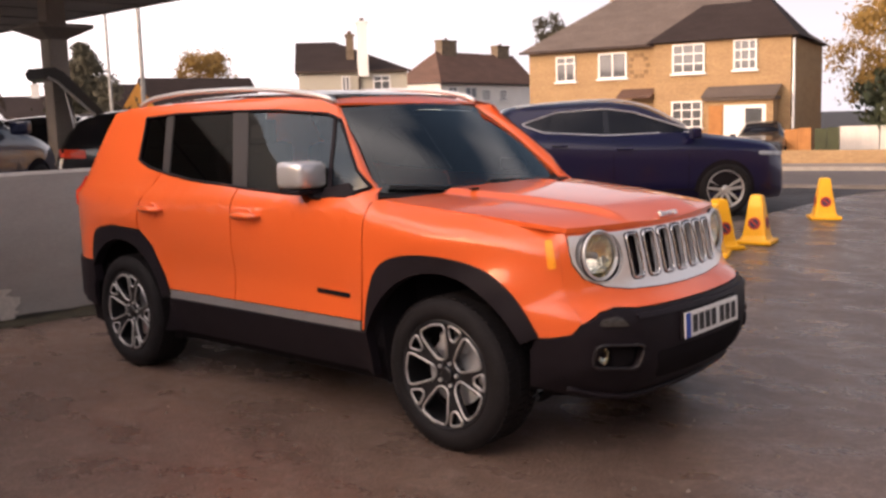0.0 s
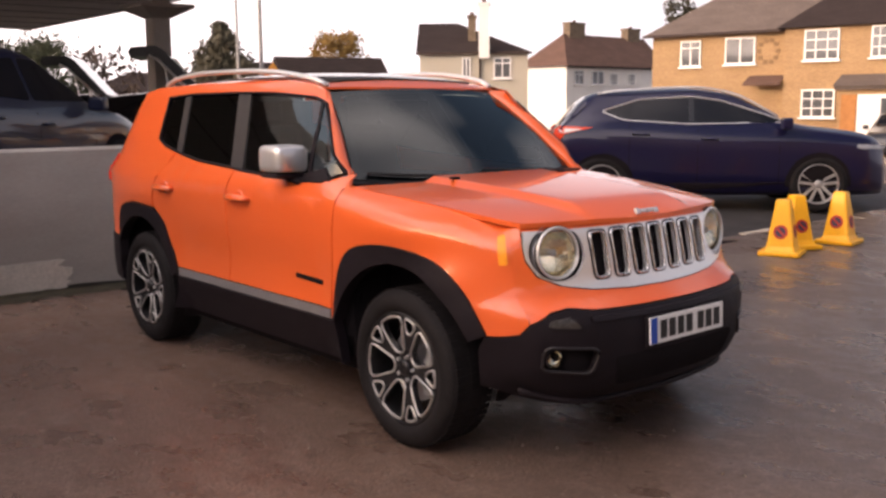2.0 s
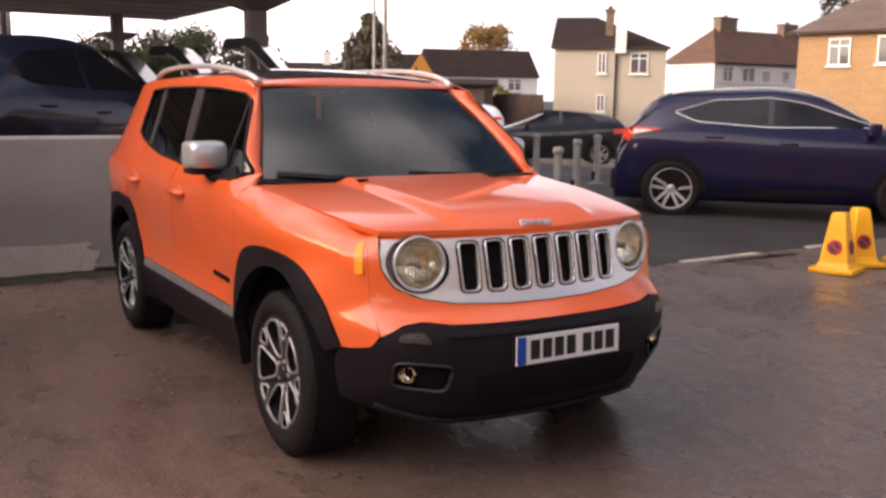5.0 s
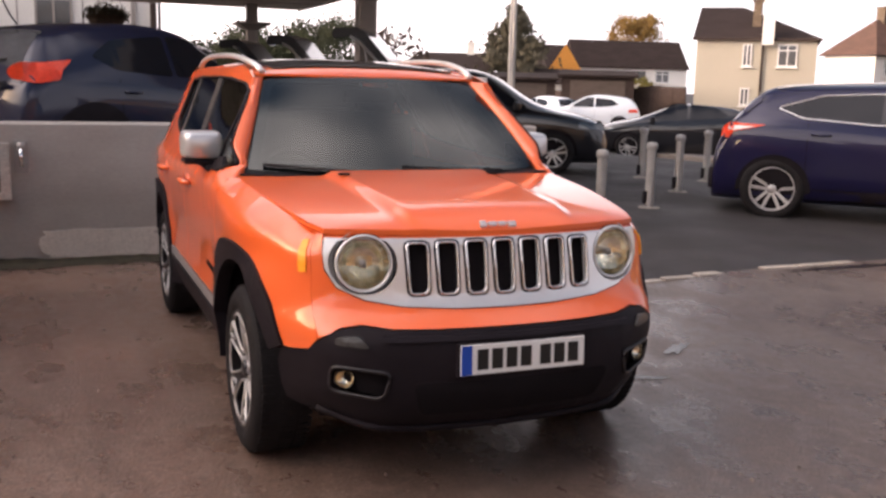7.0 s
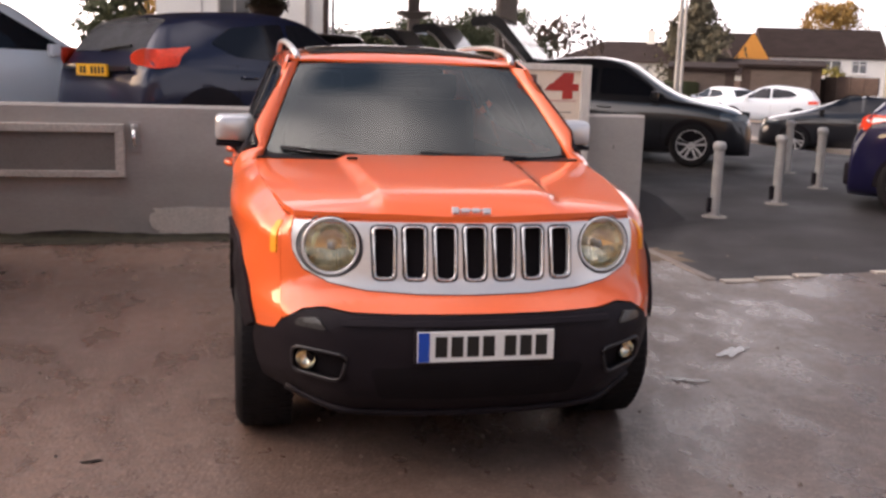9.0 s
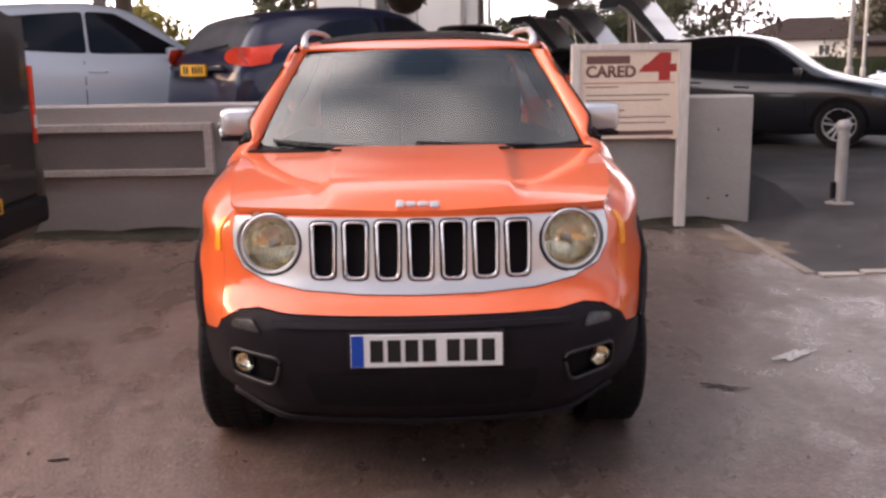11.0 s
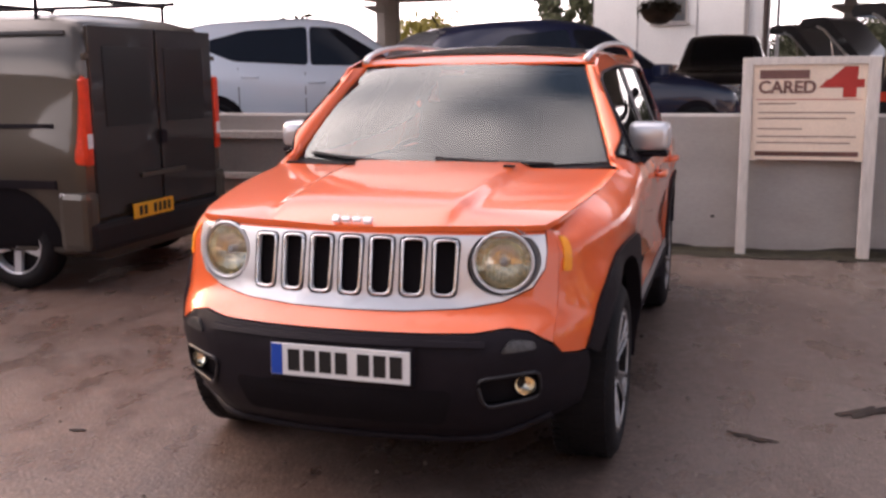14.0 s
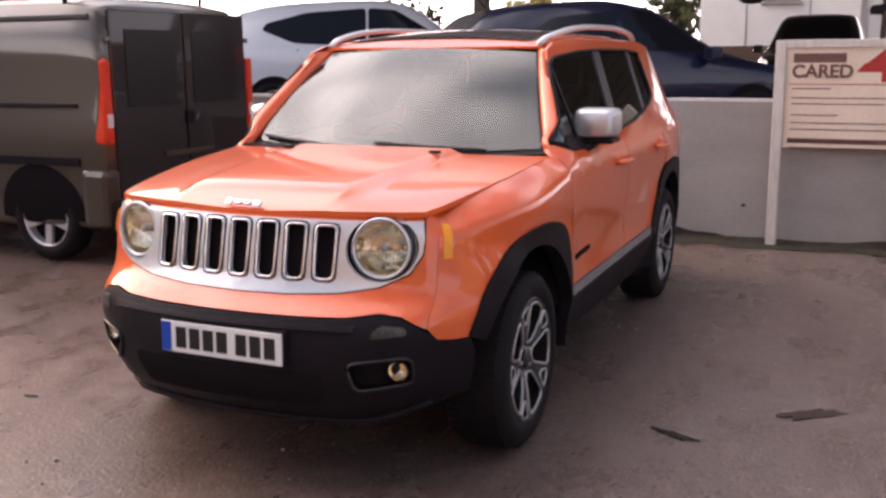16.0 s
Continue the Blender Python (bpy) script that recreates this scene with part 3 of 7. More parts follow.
# ---- retaining wall, board, poster frame ----
def make_wall():
    wall = thing("wall_north", "low grey-painted rendered wall with grimy foot", "wall", kind="structure")
    bm = bmesh.new()
    x0, x1 = -16.0, WALL_X1
    nx = 120
    prof = [(0.0, 0.0), (0.0, WALL_H * 0.5), (0.0, WALL_H - 0.02), (0.02, WALL_H), (WALL_T - 0.02, WALL_H), (WALL_T, WALL_H - 0.02), (WALL_T, 0.0)]
    cols = []
    for i in range(nx + 1):
        x = lerp(x0, x1, i / nx)
        row = []
        for k, (dy, z) in enumerate(prof):
            w = 0.006 * noise.noise(Vector((x * 0.8, z * 2.0, dy)))
            zz = z + (0.006 * noise.noise(Vector((x * 0.5, 7, 0))) if z > 0.9 else 0)
            row.append(bm.verts.new((x, WALL_Y + dy + (w if k < 3 else 0), zz if z else -0.05)))
        cols.append(row)
    for a, b in zip(cols, cols[1:]):
        for k in range(len(prof) - 1):
            bm.faces.new((a[k], b[k], b[k + 1], a[k + 1]))
    bm.faces.new(cols[-1])
    bm.faces.new(list(reversed(cols[0])))
    part("body", bm, WALLPAINT, wall)
    # damp grime with a ragged top along the foot
    for label_, mat_, amp, base, off, seed in (("grimy damp band", STAIN, 0.09, 0.015, 0.004, 1), ("mossy dirt at the foot", MOSS, 0.05, 0.02, 0.012, 9)):
        bm = bmesh.new()
        prev = None
        for i in range(400):
            x = -9 + i * 0.03
            if x > WALL_X1 - 0.02:
                break
            h = base + amp * max(0.0, 0.30 + noise.noise(Vector((x * 1.1, seed, 0))) + 0.18 * noise.noise(Vector((x * 5, seed, 2))))
            q = (bm.verts.new((x, WALL_Y - off - (0.05 if seed == 9 else 0.0), 0.002)), bm.verts.new((x, WALL_Y - off, h)))
            if prev:
                bm.faces.new((prev[0], q[0], q[1], prev[1]))
            prev = q
        part("grime", bm, mat_, wall, label_)
    # patched render near the foot, a rectangular scuffed repair
    bm = bmesh.new()
    ring = []
    for i in range(40):
        a = 2 * math.pi * i / 40
        q = 1 + 0.22 * noise.noise(Vector((math.cos(a) * 2.2, math.sin(a) * 2.2, 4.4))) + 0.12 * noise.noise(Vector((math.cos(a) * 7, math.sin(a) * 7, 1.4)))
        u, w = math.cos(a), math.sin(a)
        u, w = math.copysign(abs(u) ** 0.45, u), math.copysign(abs(w) ** 0.45, w)
        ring.append((-1.12 + 0.50 * u * q, 0.145 + 0.115 * w * q))
    front = [bm.verts.new((x, WALL_Y - 0.013, z)) for x, z in ring]
    back = [bm.verts.new((x, WALL_Y + 0.002, z)) for x, z in ring]
    bm.faces.new(front)
    for i in range(40):
        bm.faces.new((front[i], back[i], back[(i + 1) % 40], front[(i + 1) % 40]))
    part("render_patch", bm, mat("pale_patch", (0.55, 0.50, 0.44), 0.85, var=0.15, scale=4, fine=50), wall, "paler patch of render")
    # chips and scratches on the free end
    for i, (x, z) in enumerate(((2.62, 0.85), (2.55, 0.24), (2.72, 0.26), (1.10, 0.30))):
        bm = bmesh.new()
        cyl(bm, 0.013, 0.008, 0, 0.004, 6, Matrix.Translation((x, WALL_Y, z)) @ Matrix.Rotation(radians(90), 4, 'X') @ Matrix.Scale(0.6 + 0.3 * i, 4, (1, 0, 0)))
        part("chip", bm, STAIN, wall)
    return wall


make_wall()


def make_board():
    b = thing("notice_board", "white wooden notice board with red-lettered poster, standing before the wall", "notice board")
    y0, y1 = WALL_Y - 0.115, WALL_Y - 0.055
    for x0, x1 in ((1.292, 1.372), (2.225, 2.32)):
        part("post", bbox(x0, y0, 0.0, x1, y1, 1.605, 0.008), WHITEWOOD, b)
    part("top_rail", bbox(1.37, y0 + 0.004, 1.545, 2.226, y1, 1.607, 0.006), WHITEWOOD, b)
    part("poster", bbox(1.374, y0 + 0.020, 0.785, 2.223, y1 - 0.01, 1.545), SIGNFACE, b, "cream poster with red and dark print")
    yf = y0 + 0.0185
    face = lambda x, z: Matrix.Translation((x, yf, z)) @ Matrix.Rotation(radians(90), 4, 'X')
    part("brand_bar", bbox(1.425, yf - 0.001, 1.435, 1.80, yf + 0.001, 1.505), SIGNDARK, b, "dark bar")
    text_mesh("CARED", 0.135, SIGNDARK, "lettering", b, face(1.418, 1.325), 0.004)
    bm = bmesh.new()
    for loop in (((1.875, 1.365), (2.06, 1.53), (2.155, 1.53), (2.155, 1.455), (2.03, 1.40), (2.03, 1.365)), ((1.875, 1.365), (2.205, 1.365), (2.205, 1.43), (1.93, 1.43)), ((2.05, 1.29), (2.15, 1.29), (2.15, 1.53), (2.05, 1.53))):
        k_ = 0.0006 * len(bm.faces)
        bm.faces.new([bm.verts.new((x, yf - 0.001 - k_, z)) for x, z in loop])
    part("numeral", bm, SIGNRED, b, "large blocky red figure four")
    part("poster_line", bbox(1.400, yf - 0.001, 1.27, 2.19, yf + 0.001, 1.276), SIGNRED, b)
    z = 1.235
    for i, (w, gap) in enumerate(((0.28, 0.07), (0.72, 0.045), (0.66, 0.085), (0.34, 0.06), (0.74, 0.05), (0.70, 0.09), (0.62, 0.05), (0.74, 0.04))):
        part("text_bar", bbox(1.425, yf - 0.001, z, 1.425 + w, yf + 0.001, z + 0.008), SIGNDARK, b)
        z -= gap
    part("web_address_bar", bbox(1.412, yf - 0.001, 0.822, 2.19, yf + 0.001, 0.860), SIGNDARK, b, "red-brown bar in place of an address")
    return b


make_board()


FRAMEGREY = mat("weathered_white_frame", (0.47, 0.43, 0.385), 0.7, var=0.2, scale=3, fine=40)


def make_poster_frame():
    f = thing("poster_frame", "long white poster frame with empty grey panel on the wall", "poster frame")
    x0, x1, z0, z1, y0 = -4.4, -1.83, 0.53, 0.985, WALL_Y - 0.07
    part("panel", bbox(x0 + 0.06, y0 + 0.03, z0 + 0.05, x1 - 0.06, WALL_Y, z1 - 0.05), mat("grey_panel", (0.17, 0.155, 0.14), 0.5, var=0.15, scale=2), f, "dull grey panel")
    part("frame_bar", bbox(x0, y0, z1 - 0.07, x1, WALL_Y, z1, 0.006), FRAMEGREY, f)
    part("frame_bar", bbox(x0, y0, z0, x1, WALL_Y, z0 + 0.06, 0.006), FRAMEGREY, f)
    part("frame_bar", bbox(x1 - 0.075, y0 + 0.001, z0 + 0.058, x1 - 0.001, WALL_Y, z1 - 0.068, 0.006), FRAMEGREY, f)
    part("frame_bar", bbox(x0 + 0.001, y0 + 0.001, z0 + 0.058, x0 + 0.075, WALL_Y, z1 - 0.068, 0.006), FRAMEGREY, f)
    t = thing("wall_bracket", "small galvanised bracket with a tap screwed to the wall", "bracket")
    part("plate", bbox(-1.80, WALL_Y - 0.012, 0.74, -1.69, WALL_Y, 1.01, 0.004), GALV, t)
    bm = bmesh.new()
    tube(bm, [(-1.745, WALL_Y - 0.01, 0.93), (-1.745, WALL_Y - 0.07, 0.93), (-1.745, WALL_Y - 0.08, 0.88), (-1.745, WALL_Y - 0.08, 0.80)], 0.018, 10)
    part("spout", bm, CHROME, t, smooth=True)
    bm = bmesh.new()
    cyl(bm, 0.03, 0.03, 0.93, 0.99, 10, Matrix.Translation((-1.745, WALL_Y - 0.05, 0)))
    part("valve", bm, GALV, t, smooth=True)


make_poster_frame()

# ---- canopy, pillars, building behind ----
def make_canopy():
    c = thing("canopy", "wide flat grey forecourt canopy on painted pillars", "canopy", kind="structure")
    part("deck", bbox(-9.5, 6.3, 3.62, 5.6, 25, 4.3, 0.05), CANOPY, c)
    part("fascia", bbox(5.6, 6.25, 3.60, 5.66, 25.05, 4.34), PILLAR, c)
    for i in range(13):
        part("soffit_joint", bbox(-9.5, 7.0 + i * 1.4, 3.605, 5.59, 7.04 + i * 1.4, 3.622), PILLAR, c)


make_canopy()


def make_pillar(x, y):
    z0 = ground_z(x, y)
    p = thing("canopy_pillar", "grey-brown steel pillar with a flared collar holding up the canopy", "pillar", pose(x, y, z0), group="canopy pillars")
    part("shaft", bbox(-0.15, -0.15, -0.05, 0.15, 0.15, 3.62 - z0, 0.015), PILLAR, p)
    bm = bmesh.new()
    lathe(bm, [(0.2, 2.70), (0.62, 2.86), (0.62, 2.92), (0.2, 2.94)], 4, Matrix.Rotation(radians(45), 4, 'Z'), True)
    part("collar", bm, PILLAR, p)


for px, py in ((3.45, 11.75), (3.9, 23.4), (-6.6, 18.2), (-9.0, 24.0)):
    make_pillar(px, py)


def make_basket(x, y, z):
    b = thing("hanging_basket", "brown hanging flower basket on thin chains under the canopy", "hanging basket", pose(x, y, z))
    bm = bmesh.new()
    lathe(bm, [(0.0, -0.30), (0.16, -0.28), (0.30, -0.18), (0.40, 0.0), (0.37, 0.0), (0.0, -0.04)], 20)
    part("bowl", bm, BARK, b, "brown fibre bowl", smooth=True)
    rnd = random.Random(5)
    verts, faces = [], []
    for i in range(700):
        a, r = rnd.uniform(0, 6.283), 0.44 * rnd.random() ** 0.5
        p = Vector((math.cos(a) * r, math.sin(a) * r, 0.10 - 0.5 * r * r + rnd.gauss(0, 0.06)))
        e = Euler((rnd.uniform(0, 6.28), rnd.uniform(0, 6.28), rnd.uniform(0, 6.28))).to_matrix()
        o = len(verts)
        verts += [tuple(p + e @ Vector(q) * 0.08) for q in ((-0.5, 0, 0), (0, -0.25, 0.05), (0.5, 0, 0), (0, 0.25, 0.05))]
        faces.append((o, o + 1, o + 2, o + 3))
    me = bpy.data.meshes.new("plants")
    me.from_pydata(verts, [], faces)
    me.materials.append(LEAFD)
    pl = new("plants", me)
    pl.parent = b
    tagged(pl, kind="stuff")
    for k in range(3):
        bm = bmesh.new()
        a = 2 * math.pi * k / 3
        tube(bm, [(0.38 * math.cos(a), 0.38 * math.sin(a), 0.0), (0, 0, 3.62 - z)], 0.008, 5)
        part("chain", bm, GALV, b)


make_basket(-0.33, 16.6, 2.72)


def make_window(parent, m, w, h, style="plain", frame_mat=None):
    """A window set in a wall: local x along the wall, z up, -y outwards; origin at the lower left corner."""
    fm = frame_mat or UPVC
    win = part("window", bbox(0, -0.02, 0, w, 0.10, h), WINGLASS, parent, "white-framed window")
    win.matrix_basis = m
    t = 0.07
    for a in ((0, 0, w, t), (0, h - t, w, h), (0, t, t, h - t), (w - t, t, w, h - t)):
        part("frame", bbox(a[0], -0.06, a[1], a[2], -0.021, a[3]), fm, win)
    bars = []
    if style == "plain":
        bars = [(w * 0.5 - 0.03, t, w * 0.5 + 0.03, h - t), (t, h * 0.72 - 0.03, w - t, h * 0.72 + 0.03)]
    elif style == "grid":
        n = 4 if w > 1.5 else 3
        bars = [(w * i / n - 0.025, t, w * i / n + 0.025, h - t) for i in range(1, n)] + [(t, h * j / 3 - 0.025, w - t, h * j / 3 + 0.025) for j in (1, 2)]
    elif style == "split":
        bars = [(w * 0.5 - 0.035, t, w * 0.5 + 0.035, h - t)]
    for a in bars:
        part("glazing_bar", bbox(a[0], -0.05, a[1], a[2], -0.022, a[3]), fm, win)
    part("sill", bbox(-0.08, -0.14, -0.07, w + 0.08, 0.0, -0.001), fm, win)
    return win


def make_building():
    b = thing("garage_building", "small white-clad garage building behind the canopy", "building", pose(0, 31.0, 0))
    part("wall", bbox(-3.7, 0, -0.2, 2.2, 8, 6.2), WHITEWALL, b)
    part("plinth", bbox(-3.7, -0.03, -0.2, 2.2, 0, 1.7), mat("brown_plinth", (0.12, 0.075, 0.055), 0.9, var=0.2), b, "brown plinth")
    for i in range(2):
        part("panel_joint", bbox(-2.2 + i * 2.0, -0.02, 1.7, -2.16 + i * 2.0, 0, 6.2), PILLAR, b)
    bm = bmesh.new()
    tube(bm, [(2.05, -0.12, 0.4), (2.05, -0.12, 6.2)], 0.09, 8)
    part("downpipe", bm, HEDGE, b)
    part("corner_post", bbox(1.35, -0.10, 1.0, 1.50, 0, 6.2), PILLAR, b)
    for x in (-1.65,):
        make_window(b, pose(x, -0.01, 3.1), 1.15, 0.95, "split", PILLAR)
    part("roof", bbox(-3.9, -0.3, 6.2, 2.5, 8.2, 6.45), PILLAR, b)


make_building()

# added block on the sun's side, hardly in view, which shades the yard
sh = thing("showroom", "plain flat-roofed block added to keep the low sun off the yard", "building", pose(0, 0, 0))
part("wall", bbox(-26, -22, -0.2, -13.5, 12.5, 4.3), PILLAR, sh)
part("roof", bbox(-26.3, -22.3, 4.3, -13.0, 12.8, 4.6), PILLAR, sh)
# unseen block added to the south, dimming low sky light on the car's front
sw = thing("workshop", "plain brick block added unseen behind the yard to cut sky light", "building", pose(0, 0, 0))
part("wall", bbox(-13, -34, -0.2, 14, -15, 5.6), BRICK, sw)
part("roof", bbox(-13.3, -34.3, 5.6, 14.3, -14.6, 5.9), PILLAR, sw)

# ---- bollards and cones ----
def make_bollard(x, y, first=None):
    m = pose(x, y, ground_z(x, y))
    if first:
        return copy_thing(first, m)
    b = thing("bollard", "grey steel bollard with rounded cap on a concrete foot", "bollard", m, group="row of bollards")
    bm = bmesh.new()
    lathe(bm, [(0.052, 0.0), (0.052, 0.68), (0.050, 0.69)], 20, close=True)
    part("post", bm, GALV, b, smooth=False)
    bm = bmesh.new()
    lathe(bm, [(0.054, 0.675), (0.066, 0.685), (0.067, 0.722), (0.060, 0.747), (0.038, 0.762), (0.0, 0.766)], 20)
    part("cap", bm, GALV, b, smooth=True)
    bm = bmesh.new()
    lathe(bm, [(0.13, 0.0), (0.12, 0.010), (0.065, 0.016)], 14)
    part("foot", bm, CONC, b)
    part("latch", bbox(-0.085, -0.025, 0.05, -0.050, 0.025, 0.20, 0.005), PLASTIC, b, "black hinge latch")
    return b


first = None
for x, y in ((3.84, 4.83), (4.95, 5.55), (6.23, 6.76), (7.6, 7.95), (6.9, 8.6)):
    made = make_bollard(x, y, first)
    first = first or made


def make_cone(x, y, rz, first=None):
    m = pose(x, y, ground_z(x, y), 0, 0, rz)
    if first:
        return copy_thing(first, m)
    c = thing("no_waiting_cone", "bright yellow plastic no-waiting cone with red round signs", "traffic cone", m, group="yellow cones on the forecourt")
    bm = bmesh.new()
    box(bm, -0.19, -0.19, 0.0, 0.19, 0.19, 0.045, 0.015)
    part("base", bm, CONEY, c)
    bm = bmesh.new()
    rings = []
    for z, h, r in ((0.04, 0.150, 0.03), (0.09, 0.128, 0.03), (0.50, 0.066, 0.02), (0.52, 0.058, 0.02), (0.525, 0.03, 0.01)):
        pts = rounded([(-h, -h), (h, -h), (h, h), (-h, h)], r, 3)
        rings.append([bm.verts.new((p[0], p[1], z)) for p in pts])
    for a, b in zip(rings, rings[1:]):
        for k in range(len(a)):
            bm.faces.new((a[k], a[(k + 1) % len(a)], b[(k + 1) % len(a)], b[k]))
    bm.faces.new(rings[-1])
    part("body", bm, CONEY, c)
    for k in range(4):
        turn = Matrix.Rotation(radians(90 * k), 4, 'Z')
        slope = Matrix.Translation((0, -0.1085, 0.225)) @ Matrix.Rotation(radians(90 - 8.6), 4, 'X')
        bm = bmesh.new()
        cyl(bm, 0.066, 0.066, 0, 0.004, 24, turn @ slope)
        s = part("roundel", bm, CONERED, c, "red ring sign")
        bm = bmesh.new()
        cyl(bm, 0.046, 0.046, 0.003, 0.006, 24, turn @ slope)
        part("disc", bm, CONEBLUE, s, "dark disc")
        part("bar", bbox(-0.05, -0.008, 0.004, 0.05, 0.008, 0.0075, m=turn @ slope @ Matrix.Rotation(radians(-45), 4, 'Z')), CONERED, s)
    return c


first = None
for x, y, rz in ((4.98, 1.60, 20), (5.42, 1.72, 62), (6.03, 1.58, 10), (8.45, 1.75, 30)):
    made = make_cone(x, y, rz, first)
    first = first or made

# ---- street ----
RD = Vector((-0.22, 0.976, 0)).normalized()      # along the street
RN = Vector((0.976, 0.22, 0))                    # away from the yard
RO = Vector((17.8, 4.5, 0))


def strip(name, a, b, z0, z1, material, label, category, l0=-70, l1=75):
    bm = bmesh.new()
    bot, top = [], []
    n = 40
    for i in range(n + 1):
        s = lerp(l0, l1, i / n)
        for off, arr in ((a, 0), (b, 1)):
            p = RO + RD * s + RN * off
            g = ground_z(p.x, p.y)
            (bot if arr == 0 else top).append((bm.verts.new((p.x, p.y, g + z0)), bm.verts.new((p.x, p.y, g + z1))))
    for i in range(n):
        bm.faces.new((bot[i][1], bot[i + 1][1], top[i + 1][1], top[i][1]))
        bm.faces.new((bot[i][0], bot[i + 1][0], bot[i + 1][1], bot[i][1]))
        bm.faces.new((top[i][0], top[i + 1][0], top[i + 1][1], top[i][1]))
    return tagged(part(name, bm, material), label, category, kind="structure")


strip("pavement_near", -2.2, 0, -0.1, 0.09, PAVE, "near pavement of grey slabs along the street", "pavement")
strip("kerb_near", 0.0, 0.14, -0.1, 0.10, KERB, "pale kerb along the street", "kerb")
strip("road", 0.14, 8.6, -0.1, 0.02, ROADM, "grey asphalt residential street", "road")
strip("kerb_far", 8.6, 8.75, -0.1, 0.13, KERB, "pale kerb along the far pavement", "kerb")
strip("pavement_far", 8.75, 11.0, -0.1, 0.12, PAVE, "far pavement of grey slabs", "pavement")
strip("garden_wall", 11.0, 11.12, -0.1, 0.55, BRICK, "low brick garden wall", "wall", -2, 40)


# ---- houses ----
EYE = Vector((-2.2, -3.4, 1.47))


def share(x, y):
    """The row across the street stands nearer, the terrace at the street's far end further off, than the plan's round numbers."""
    return 0.85 if y < 1.4 * x else 1.15


def shifted(x, y):
    k = share(x, y)
    return EYE.x + (x - EYE.x) * k, EYE.y + (y - EYE.y) * k


def far_pose(x, y, ang):
    return Matrix.Translation(EYE) @ Matrix.Scale(share(x, y), 4) @ Matrix.Translation(-EYE) @ pose(x, y, 0, 0, 0, ang)


def make_house(origin, ang, w, d, eave, ridge, wall_mat, roof_mat, label, hip=(True, True), windows=(), chimneys=(), base=-0.6, extras=None, over=0.35):
    """Local x along the front, y into the house, origin at the front's left corner as seen from outside."""
    h = thing("house", label, "house", far_pose(origin[0], origin[1], ang))
    part("wall", bbox(0, 0, base - 0.9, w, d, eave), wall_mat, h)
    bm = bmesh.new()
    o = over
    hl = d / 2 if hip[0] else -o
    hr = d / 2 if hip[1] else -o
    e = [bm.verts.new(v) for v in ((-o, -o, eave), (w + o, -o, eave), (w + o, d + o, eave), (-o, d + o, eave))]
    r = [bm.verts.new(v) for v in ((hl, d / 2, ridge), (max(hl + 0.1, w - hr), d / 2, ridge))]
    for f in ((e[0], e[1], r[1], r[0]), (e[1], e[2], r[1]), (e[2], e[3], r[0], r[1]), (e[3], e[0], r[0]), (e[3], e[2], e[1], e[0])):
        bm.faces.new(f)
    bmesh.ops.translate(bm, vec=(0, 0, 0.0), verts=bm.verts[:])
    part("roof", bm, roof_mat, h)
    for side in (0, 1):
        if not hip[side]:
            x = 0 if side == 0 else w
            bm = bmesh.new()
            vs = [bm.verts.new((x + s * 0.08, y, z)) for s in (-1, 1) for y, z in ((0.05, eave), (d - 0.05, eave), (d / 2, ridge - 0.15))]
            bm.faces.new(vs[:3]), bm.faces.new(vs[3:])
            for i in range(3):
                bm.faces.new((vs[i], vs[(i + 1) % 3], vs[3 + (i + 1) % 3], vs[3 + i]))
            part("gable", bm, wall_mat, h)
    part("gutter", bbox(-o, -o - 0.08, eave - 0.10, w + o, -o, eave + 0.02), HEDGE, h)
    for x, z, ww, hh, st in windows:
        make_window(h, pose(x, -0.01, z), ww, hh, st)
    for x, y, z0, z1, s, cm in chimneys:
        c = part("chimney", bbox(x - s / 2, y - 0.35, z0, x + s / 2, y + 0.35, z1), cm, h)
        part("chimney_cap", bbox(x - s / 2 - 0.06, y - 0.41, z1, x + s / 2 + 0.06, y + 0.41, z1 + 0.12), cm, c)
        bm = bmesh.new()
        cyl(bm, 0.13, 0.11, z1 + 0.12, z1 + 0.3, 10, Matrix.Translation((x, y, 0)))
        part("chimney_pot", bm, TILEB, c)
    if extras:
        extras(h)
    return h


def ang_of(dx, dy):
    return math.degrees(math.atan2(dy, dx))


RINGBRICK = mat("darker_ring_brick", (0.235, 0.145, 0.075), 0.9, var=0.25, scale=3, fine=14)


